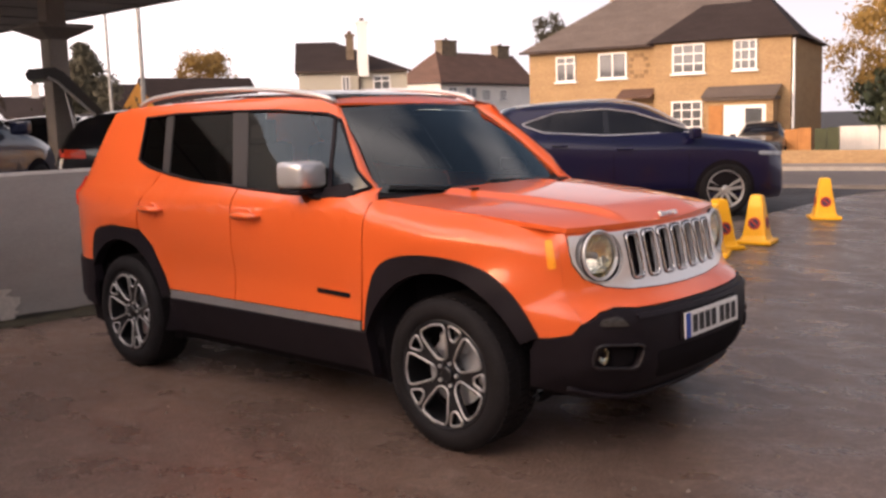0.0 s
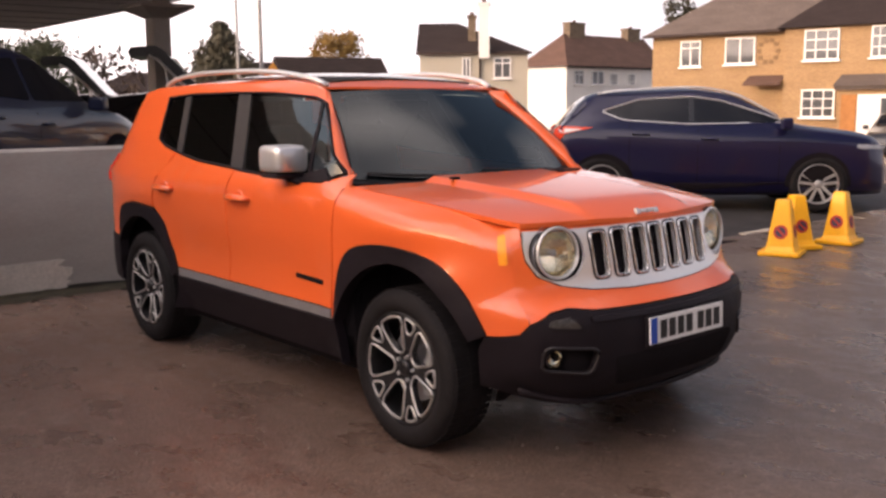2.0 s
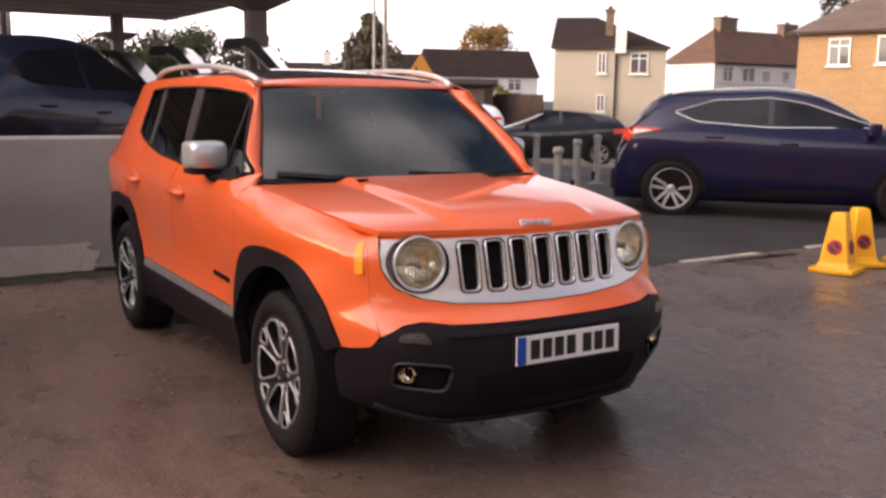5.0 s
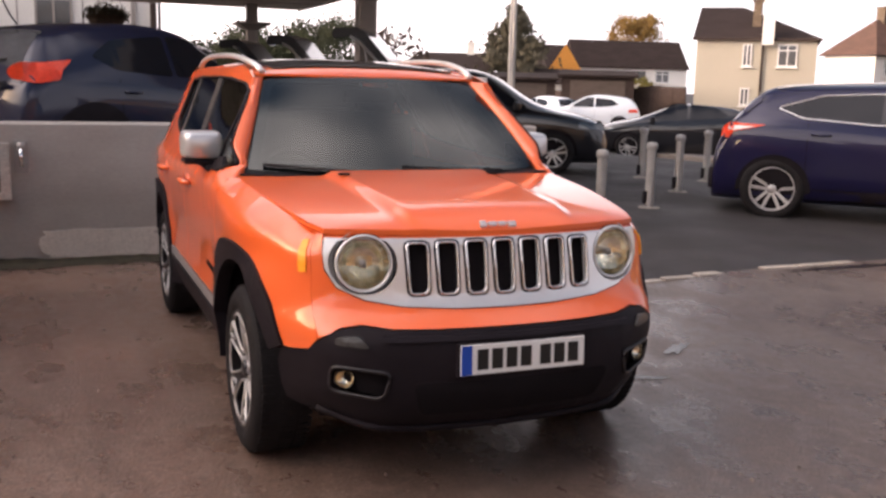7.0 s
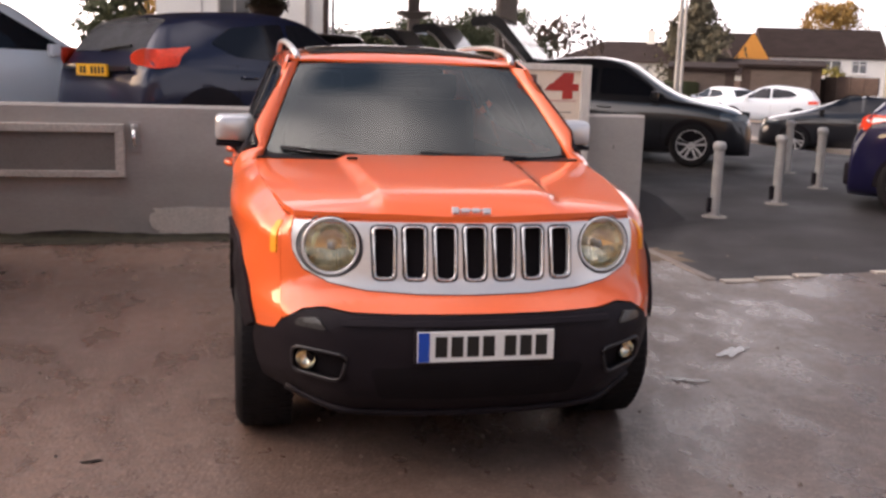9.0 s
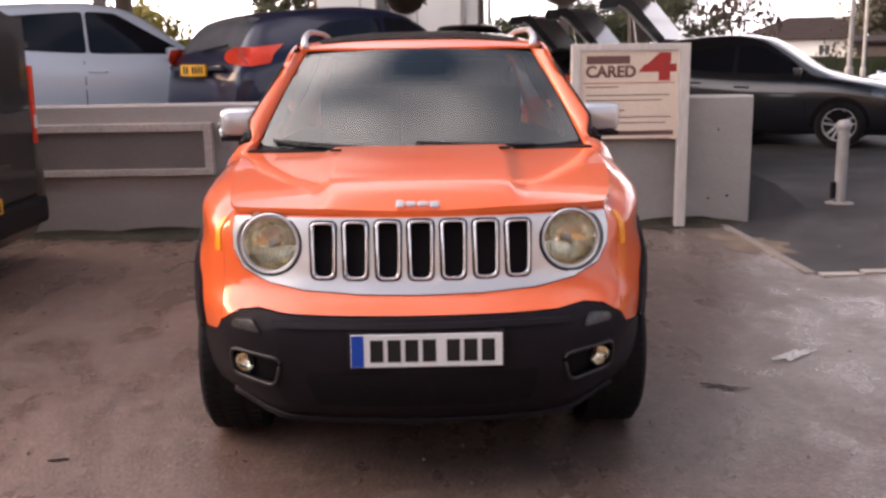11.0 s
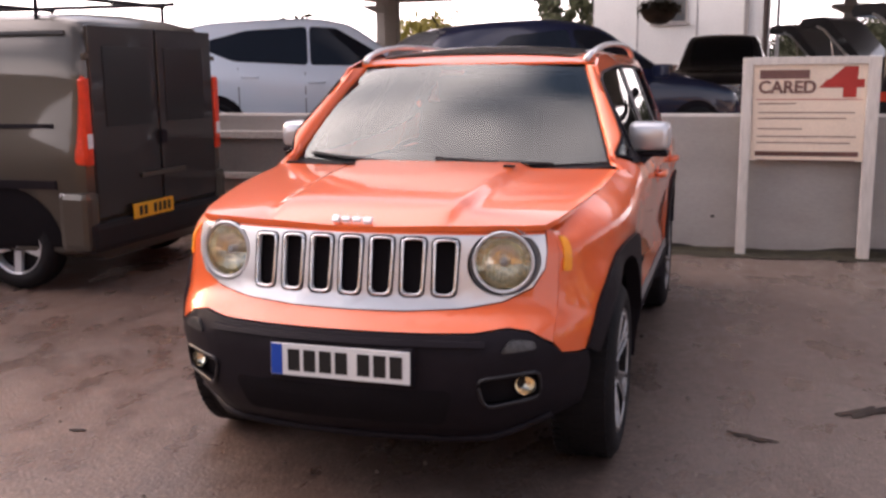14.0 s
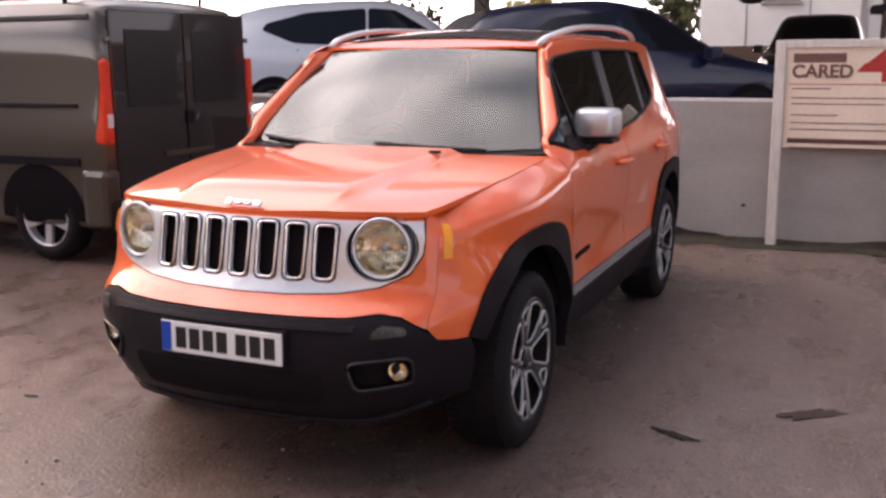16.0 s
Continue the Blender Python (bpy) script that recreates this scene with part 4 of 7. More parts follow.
def brick_pair_extras(h):
    # projecting hipped bay over the right half, porch and small canopy
    bm = bmesh.new()
    v = [bm.verts.new(p) for p in ((6.15, -0.95, 4.62), (12.75, -0.95, 4.62), (12.75, 4.2, 4.62), (6.15, 4.2, 4.62), (9.1, 4.2, 7.6), (9.9, 4.2, 7.6))]
    bm.faces.new((v[0], v[1], v[5], v[4])), bm.faces.new((v[1], v[2], v[5])), bm.faces.new((v[3], v[0], v[4])), bm.faces.new((v[3], v[2], v[1], v[0]))
    part("bay_roof", bm, TILED, h, "darker hipped bay roof")
    part("bay_wall", bbox(6.45, -0.6, -0.6, 12.4, 0.0, 4.62), BRICK, h)
    part("porch_roof", bbox(8.95, -1.9, 1.95, 12.0, -0.6, 2.10, m=None), TILEG, h, "tiled porch roof")
    bm = bmesh.new()
    q = [bm.verts.new(p) for p in ((8.9, -2.0, 2.1), (12.05, -2.0, 2.1), (12.05, -0.6, 2.6), (8.9, -0.6, 2.6))]
    bm.faces.new(q)
    part("porch_slope", bm, TILEG, h)
    part("porch_wall", bbox(9.1, -1.7, -0.6, 11.9, -0.6, 1.95), BRICK, h, "brick porch")
    part("porch_panel", bbox(9.85, -1.735, -0.3, 11.6, -1.701, 1.75), UPVC, h, "white panelled porch front")
    part("porch_light", bbox(10.75, -1.745, 0.95, 11.45, -1.736, 1.60), WINGLASS, h, "small porch window")
    part("porch_door", bbox(9.2, -1.74, -0.3, 9.8, -1.70, 1.75), WOODF, h, "brown wooden door")
    bm = bmesh.new()
    q = [bm.verts.new(p) for p in ((4.75, -0.9, 2.30), (6.4, -0.9, 2.30), (6.4, 0.0, 2.66), (4.75, 0.0, 2.66), (4.75, -0.9, 2.20), (6.4, -0.9, 2.20))]
    bm.faces.new(q[:4]), bm.faces.new((q[0], q[1], q[5], q[4]))
    part("door_canopy", bm, TILEB, h, "small lean-to door canopy")
    # raised ring of brickwork between the windows
    for k in range(10):
        bm = bmesh.new()
        a = 2 * math.pi * k / 10
        box(bm, 5.55 + 0.42 * math.cos(a) - 0.09, -0.035, 3.72 + 0.50 * math.sin(a) - 0.09, 5.55 + 0.42 * math.cos(a) + 0.09, 0.0, 3.72 + 0.50 * math.sin(a) + 0.09)
        part("brick", bm, RINGBRICK, h)
    bm = bmesh.new()
    tube(bm, [(12.5, -0.5, -0.4), (12.5, -0.5, 4.5)], 0.06, 8)
    part("downpipe", bm, UPVC, h)


H1A = ang_of(2.7, -12.1)
make_house((34.7, 26.1), H1A, 12.4, 8.5, 4.62, 7.9, BRICK, TILEG, "buff brick semi-detached house with hipped tiled roof and white windows",
           windows=((1.43, 3.13, 1.0, 1.2, "plain"), (3.58, 3.18, 1.4, 1.2, "split")), extras=brick_pair_extras)
_h1 = bpy.data.objects["house"]
for x, z, w_, h_ in ((7.3, 3.22, 1.45, 1.3), (10.0, 3.26, 1.0, 1.3), (7.26, 0.8, 1.4, 1.2)):
    make_window(_h1, pose(x, -0.62, z), w_, h_, "grid")
make_house((29.5, 37.4), ang_of(0.745, -0.665), 5.75, 7.5, 4.22, 6.05, RENDERW, TILED, "cream rendered house with dark hipped roof and tall side chimney", hip=(False, True), over=0.2,
           windows=((2.25, 2.86, 0.45, 1.1, "split"), (3.92, 2.86, 0.93, 1.1, "plain"), (2.25, 0.9, 0.45, 0.9, "split")), chimneys=((3.42, -0.15, 3.9, 6.65, 0.55, WHITEWALL), (2.80, 1.6, 4.6, 6.15, 0.42, STACK)), base=-1.2)


def dp(h):
    bm = bmesh.new()
    tube(bm, [(3.2, -0.08, -0.8), (3.2, -0.08, 3.9)], 0.06, 6)
    part("drainpipe", bm, HEDGE, h)


dp(bpy.data.objects["house.001"])
make_house((51.9, 47.3), 2.0, 12.5, 4.6, 4.35, 6.95, WHITEWALL, TILEB, "white rendered terrace with brown hipped roof and brick chimneys", hip=(True, False),
           windows=((0.9, 2.95, 1.1, 1.1, "plain"), (3.0, 2.95, 1.5, 1.1, "split"), (5.3, 2.95, 1.0, 0.9, "grid"), (7.7, 2.95, 0.9, 0.9, "grid")), chimneys=((3.6, 2.3, 6.3, 7.75, 1.9, STACK), (11.0, 2.3, 6.3, 7.6, 1.7, STACK)), base=-2.2)
make_house((38.5, 65.3), ang_of(0.95, -0.25), 9.3, 5.0, 3.35, 5.6, WHITEWALL, TILED, "white terrace with dark tiled roof", hip=(False, False), over=0.15,
           windows=((0.5, 2.2, 1.1, 0.9, "plain"), (4.25, 2.15, 1.6, 1.0, "split"), (6.6, 2.15, 1.2, 1.0, "plain"), (1.2, 0.1, 1.2, 0.9, "plain"), (5.0, -0.1, 1.0, 1.2, "split")), base=-2.4)
make_house((35.9, 65.3), ang_of(0.5, -0.12), 2.6, 6.0, 3.0, 5.1, RENDERO, TILED, "orange rendered gable end of the terrace", hip=(False, False), over=0.1, base=-2.4)
_h4 = bpy.data.objects["house.004"]
bm = bmesh.new()
v = [bm.verts.new(p) for p in ((-0.05, -0.22, 3.0), (2.65, -0.22, 3.0), (1.3, -0.22, 5.05))]
bm.faces.new(v)
part("front_gable", bm, RENDERO, _h4, "orange gable")
make_house((20.9, 62.4), ang_of(0.9, -0.44), 7.6, 6.0, 2.5, 3.95, WHITEWALL, TILED, "long low house with dark roof", hip=(True, False), base=-2.4, windows=((5.2, 1.3, 0.8, 0.8, "split"),), chimneys=((6.2, 3.0, 3.6, 4.6, 0.55, WHITEWALL),))
make_house((28.8, 57.0), ang_of(0.9, -0.44), 3.4, 4.0, 1.9, 2.9, WHITEWALL, TILED, "small house with a white gabled dormer", hip=(False, False), base=-2.4, windows=((1.2, 1.1, 0.9, 0.7, "grid"),))


def outbuilding(a, b, depth, z, label):
    """A low garden garage with a dark overhanging roof, its front from a to b."""
    a, b = Vector(a), Vector(b)
    d = b - a
    g = ground_z(a.x, a.y)
    o = thing("garage", label, "garage", pose(a.x, a.y, g, 0, 0, math.degrees(math.atan2(d.y, d.x))))
    L, z = d.length, z - g
    part("wall", bbox(0, 0, -0.1, L, depth, z - 0.35), HEDGE, o)
    bm = bmesh.new()
    prof = ((-0.3, z - 0.42), (-0.3, z - 0.30), (depth / 2, z), (depth + 0.3, z - 0.30), (depth + 0.3, z - 0.42))
    sides = [[bm.verts.new((x, y, h)) for y, h in prof] for x in (-0.2, L + 0.2)]
    bm.faces.new(sides[0]), bm.faces.new(list(reversed(sides[1])))
    for i in range(5):
        j = (i + 1) % 5
        bm.faces.new((sides[0][i], sides[1][i], sides[1][j], sides[0][j]))
    part("roof", bm, TILED, o)
    part("garage_door", bbox(0.5, -0.03, 0, L - 0.5, -0.004, z - 0.6), TILEG, o, "brown garage door")


outbuilding((25.4, 44.2), (28.9, 42.2), 3.0, 2.62, "low dark garage with shallow tiled roof before the terrace")
outbuilding((22.2, 46.0), (25.2, 44.5), 3.0, 2.40, "lower dark garage with shallow tiled roof before the terrace")
# neighbour seen at the edge, past the brick pair
make_house((41.2, 7.2), H1A, 9.0, 8.0, 4.7, 7.4, BRICK, TILEG, "buff brick house beside the semi-detached pair", windows=((2.0, 3.1, 1.3, 1.2, "plain"),))


def fence(x0, y0, x1, y1, h, material, label, thick=0.08, base=None):
    f = thing("garden_fence", label, "fence", kind="structure")
    if x1 > 30:
        (x0, y0), (x1, y1), h = shifted(x0, y0), shifted(x1, y1), h * share(x0, y0)
    L = math.hypot(x1 - x0, y1 - y0)
    n = max(2, int(L / 0.9))
    for i in range(n):
        a, b = i / n, (i + 0.97) / n
        xa, ya, xb, yb = lerp(x0, x1, a), lerp(y0, y1, a), lerp(x0, x1, b), lerp(y0, y1, b)
        g = ground_z(xa, ya)
        m = Matrix.Translation((xa, ya, g)) @ Matrix.Rotation(math.atan2(yb - ya, xb - xa), 4, 'Z')
        part("fence_panel", bbox(0, -thick / 2, -0.1, math.hypot(xb - xa, yb - ya), thick / 2, h * random.Random(i * 7 + int(x0)).uniform(0.97, 1.03), m=m), material, f)


fence(23.0, 50.5, 36.5, 47.5, 2.0, HEDGE, "dark brown close-boarded garden fence")
fence(36.2, 11.6, 37.1, 8.6, 1.5, WHITEWOOD, "white painted garden fence and gate")
fence(33.9, 12.9, 34.1, 11.9, 1.5, WOODF, "orange-brown timber fence panel")
fence(34.15, 11.8, 34.4, 10.9, 1.5, LEAFG, "green garden fence panel")

for x, y, h_ in ((17.8, 35.4, 13.0), (11.8, 23.0, 10.5), (2.5, 33.0, 9.0)):
    lp = thing("street_lamp", "tall thin grey steel lamp column", "street lamp", pose(x, y, ground_z(x, y)), group="lamp columns")
    bm = bmesh.new()
    lathe(bm, [(0.11, -0.1), (0.11, 1.2), (0.070, 1.25), (0.045, h_)], 12, close=True)
    part("column", bm, GALV, lp)
    bm = bmesh.new()
    tube(bm, [(0, 0, h_), (0.1, -0.3, h_ + 0.25), (0.3, -1.1, h_ + 0.3)], 0.045, 8)
    part("arm", bm, GALV, lp)
    part("lantern", bbox(0.15, -1.7, h_ + 0.22, 0.45, -1.0, h_ + 0.36, 0.04), GALV, lp)


# ---- trees ----
def make_tree(x, y, h, spread, leaf, label, seed, kind="round", trunk=None, base=None, count=900, size=0.35):
    rnd = random.Random(seed)
    if x > 20:
        k = share(x, y)
        top_z = EYE.z + (h + ground_z(x, y) - EYE.z) * k
        x, y = shifted(x, y)
        h, spread, size = top_z - ground_z(x, y), spread * k, size * k
    g = ground_z(x, y) if base is None else base
    t = thing("tree", label, "tree", pose(x, y, g))
    bm = bmesh.new()
    r0 = trunk or h * 0.022
    top = h * (0.9 if kind == "conifer" else 0.6)
    tube(bm, [(0, 0, -0.1), (0.02 * h, 0.01 * h, top * 0.5), (0.0, 0.02 * h, top)], [r0, r0 * 0.7, r0 * 0.25], 8)
    limbs = []
    for i in range(9):
        a = rnd.uniform(0, 6.283)
        z0 = top * rnd.uniform(0.35, 0.95)
        ln = spread * rnd.uniform(0.5, 0.9) * (1.0 if kind == "round" else (1.1 - z0 / h))
        e = Vector((math.cos(a) * ln, math.sin(a) * ln, z0 + ln * (0.6 if kind == "round" else 0.05)))
        tube(bm, [(0, 0.01 * h, z0), tuple(e * 0.5 + Vector((0, 0, z0 * 0.5 + 0.05 * ln))), tuple(e)], [r0 * 0.45, r0 * 0.3, r0 * 0.1], 5)
        limbs.append(e)
    part("trunk", bm, BARK, t)
    verts, faces = [], []
    clumps = []
    for i in range(110 if kind == "conifer" else 60):
        if kind == "conifer":
            z = h * rnd.uniform(0.12, 1.0)
            rr = spread * (1.0 - (z / h) ** 1.5) * rnd.uniform(0.2, 1.0)
            a = rnd.uniform(0, 6.283)
            clumps.append((Vector((math.cos(a) * rr, math.sin(a) * rr, z)), spread * 0.27 * (1.35 - z / h)))
        else:
            u = rnd.uniform(0, 6.283)
            q = rnd.random() ** 0.5
            z = h * rnd.uniform(0.35, 0.97)
            k = math.sqrt(max(0.05, 1 - ((z / h - 0.62) / 0.40) ** 2))
            clumps.append((Vector((math.cos(u) * spread * q * k, math.sin(u) * spread * q * k, z)), spread * rnd.uniform(0.18, 0.34)))
    for i in range(count):
        c, cr = clumps[rnd.randrange(len(clumps))]
        p = c + Vector((rnd.gauss(0, 0.5), rnd.gauss(0, 0.5), rnd.gauss(0, 0.45))) * cr
        s = size * rnd.uniform(0.5, 1.2)
        e = Euler((rnd.uniform(0, 6.28), rnd.uniform(0, 6.28), rnd.uniform(0, 6.28))).to_matrix()
        o = len(verts)
        for q in ((-0.5, 0, 0), (0, -0.22, 0.06), (0.5, 0, 0), (0, 0.22, 0.06)):
            verts.append(tuple(p + e @ Vector(q) * s))
        faces.append((o, o + 1, o + 2, o + 3))
    me = bpy.data.meshes.new("crown")
    me.from_pydata(verts, [], faces)
    me.materials.append(leaf)
    cr = new("crown", me)
    cr.parent = t
    tagged(cr, kind="stuff")
    return t


make_tree(29.8, 59.4, 8.2, 3.9, LEAFD, "tall dark conifer behind the street", 1, "conifer", count=13000, size=0.42)
make_tree(49.0, 73.0, 9.3, 3.0, LEAFO, "broad autumn tree with orange leaves behind the terrace", 3, count=11000, size=0.36)
make_tree(58.0, 32.0, 11.5, 3.6, LEAFO, "autumn tree with orange leaves behind the brick house", 4, count=8000, size=0.36)
make_tree(57.0, 15.6, 8.4, 3.4, LEAFO, "yellow autumn tree beside the brick house", 5, count=11000, size=0.33)
make_tree(52.0, 13.0, 4.2, 2.6, LEAFG, "dark green shrubby tree beside the brick house", 6, count=2000, size=0.6)
make_tree(50.0, 35.8, 8.6, 1.4, LEAFD, "slim dark evergreen behind the roofs", 7, count=3500, size=0.34)
make_tree(8.2, 42.0, 3.9, 2.6, LEAFG, "dense dark green bush behind the canopy", 8, count=20000, size=0.20, trunk=0.12)
make_tree(11.8, 45.0, 5.0, 3.0, LEAFG, "dense dark green bush behind the canopy", 9, count=18000, size=0.20, trunk=0.12)
make_tree(4.6, 44.0, 3.0, 2.2, LEAFG, "dense dark green bush behind the canopy", 10, count=15000, size=0.20, trunk=0.12)
make_tree(17.0, 50.0, 5.4, 2.4, BARK, "bare twiggy tree beside the lamp columns", 11, count=700, size=0.5)
make_tree(31.0, 45.2, 3.0, 1.1, LEAFY, "round yellow-green garden shrub", 12, count=900, size=0.3, trunk=0.06)
make_tree(28.5, 45.6, 2.4, 1.2, LEAFY, "low yellow-green garden shrub", 13, count=700, size=0.3, trunk=0.06)
make_tree(37.5, 9.6, 2.3, 1.3, LEAFG, "green garden shrub by the white fence", 14, count=900, size=0.25, trunk=0.05)
make_tree(38.2, 8.2, 2.6, 1.4, LEAFG, "green garden shrub by the white fence", 15, count=900, size=0.25, trunk=0.05)
make_tree(-3.0, 47.0, 5.0, 3.0, LEAFO, "autumn tree behind the white building", 16, count=1500, size=0.6)
make_tree(-14.0, 44.0, 3.4, 2.6, LEAFY, "bushy tree beyond the forecourt", 17, count=2000, size=0.5)
make_tree(-6.3, 40.5, 4.6, 1.5, LEAFG, "narrow dark tree beside the white building", 18, count=1700, size=0.45)
make_tree(-20.0, 40.0, 3.2, 2.4, LEAFG, "low dark green trees beyond the forecourt", 19, count=1800, size=0.5)
fence(5.5, 36.0, 24.0, 46.0, 1.9, LEAFG, "long dark green hedge behind the forecourt", 0.8)


# ---- other vehicles ----
class Shell:
    """A car body lofted from its side silhouette: local -y is the front, z up, the ground at 0."""

    def __init__(self, L, W, top, belt, plan, roofw, zb=0.20, n=64):
        self.L, self.W = L, W
        self.top, self.belt, self.plan, self.roofw, self.zb = curve(top), curve(belt), curve(plan), curve(roofw), zb
        self.n = n

    def ring(self, y):
        w = self.plan(y) * self.W / 2
        zt = self.top(y)
        zl = min(self.belt(y), zt - 0.04)
        up = max(0.0, min(1.0, (zt - zl - 0.04) / 0.35))
        wt = lerp(w * 0.90, self.roofw(y) * self.W / 2, up)
        zb = self.zb
        e = min(0.06, (zt - zl) * 0.5)
        return [(0, zb), (w * 0.80, zb), (w * 0.955, zb + 0.07), (w * 0.985, lerp(zb, zl, 0.35)), (w, lerp(zb, zl, 0.62)), (w * 0.99, lerp(zb, zl, 0.86)), (w * 0.955, zl),
                (lerp(w * 0.955, wt, 0.5), lerp(zl, zt - e, 0.5) + 0.01), (wt, zt - e), (wt * 0.90, zt - e * 0.25), (wt * 0.55, zt + 0.012), (0, zt + 0.02)]

    def side(self, y, z, out=0.0):
        r = self.ring(y)[1:9]
        for a, b in zip(r, r[1:]):
            if a[1] <= z <= b[1] or (b is r[-1]):
                t = (z - a[1]) / max(1e-5, b[1] - a[1])
                return lerp(a[0], b[0], min(1.2, max(0, t))) + out
        return r[0][0] + out

    def body(self, parent, material, name="body"):
        bm = bmesh.new()
        ys = [-self.L / 2 + self.L * (0.5 - 0.5 * math.cos(math.pi * i / self.n)) for i in range(self.n + 1)]
        rows = []
        for y in ys:
            r = self.ring(y)
            pts = [(-x, z) for x, z in reversed(r[1:-1])]
            full = r + pts
            rows.append([bm.verts.new((x, y, z)) for x, z in full])
        k = len(rows[0])
        for a, b in zip(rows, rows[1:]):
            for i in range(k):
                bm.faces.new((a[i], a[(i + 1) % k], b[(i + 1) % k], b[i]))
        bm.faces.new(rows[0])
        bm.faces.new(list(reversed(rows[-1])))
        return part(name, bm, material, parent, smooth=True)

    def on_side(self, sx, off):
        return lambda y, z, o: (sx * self.side(y, z, off + o), y, z)

    def on_top(self, off):
        def f(x, y, o):
            r = self.ring(y)
            ax = abs(x)
            pts = r[8:]
            z = pts[-1][1]
            for a, b in zip(pts, pts[1:]):
                if b[0] <= ax <= a[0]:
                    z = lerp(b[1], a[1], (ax - b[0]) / max(1e-5, a[0] - b[0]))
            if ax > pts[0][0]:
                z = pts[0][1] - (ax - pts[0][0]) * 1.5
            return (x, y - 0.0, z + off + o)
        return f


def make_wheel(parent, x, y, r, rim, sx, spokes=5, width=0.2, rim_mat=None, twin=True, name="wheel", z=None):
    """A wheel whose outer face looks along sx on the x axis."""
    m = Matrix.Translation((x, y, r if z is None else z)) @ Matrix.Rotation(radians(90 * sx), 4, 'Y')
    bm = bmesh.new()
    h = width
    lathe(bm, [(rim * 1.0, -0.012), (rim * 1.02, 0.0), (lerp(rim, r, 0.55), 0.006), (r * 0.955, -0.012), (r, -0.04), (r, -h + 0.04), (r * 0.95, -h + 0.01), (rim, -h)], 40, m)
    ty = part("tyre", bm, RUBBER, parent, smooth=True) if name is None else None
    wh = part(name, bm, RUBBER, parent, "black tyre on alloy wheel", smooth=True)
    rm = rim_mat or RIMCUT
    bm = bmesh.new()
    lathe(bm, [(rim * 1.005, -0.006), (rim * 0.97, 0.0), (rim * 0.94, -0.014), (rim * 0.93, -h * 0.8)], 40, m)
    part("rim", bm, rm, wh, smooth=True)
    bm = bmesh.new()
    lathe(bm, [(0.0, -0.075), (rim * 0.94, -0.075)], 24, m)
    part("brake", bm, DARK, wh)
    bm = bmesh.new()
    for k in range(spokes):
        for s in ((-1, 1) if twin else (0,)):
            a = 2 * math.pi * k / spokes
            t = Matrix.Rotation(a, 4, 'Z')
            wdt = rim * (0.075 if twin else 0.14)
            o0, o1 = s * rim * 0.07, s * rim * 0.22
            pts = [(rim * 0.15, o0 - wdt, -0.030), (rim * 0.15, o0 + wdt, -0.030), (rim * 0.955, o1 + wdt * 0.9, -0.012), (rim * 0.955, o1 - wdt * 0.9, -0.012)]
            vt = [bm.verts.new(m @ t @ Vector(p)) for p in pts]
            vb = [bm.verts.new(m @ t @ Vector((p[0], p[1], p[2] - 0.03))) for p in pts]
            bm.faces.new(vt)
            for i in range(4):
                bm.faces.new((vt[i], vb[i], vb[(i + 1) % 4], vt[(i + 1) % 4]))
    part("spokes", bm, rm, wh)
    bm = bmesh.new()
    lathe(bm, [(rim * 0.2, -0.045), (rim * 0.2, -0.02), (rim * 0.12, -0.012), (0.0, -0.012)], 20, m)
    part("hub", bm, rm, wh, smooth=True)
    return wh


def arch_pts(y, r, z0, n=14):
    return [(y - r, z0)] + [(y - r * math.cos(math.pi * k / n), 0.33 + r * math.sin(math.pi * k / n)) for k in range(n + 1)] + [(y + r, z0)]


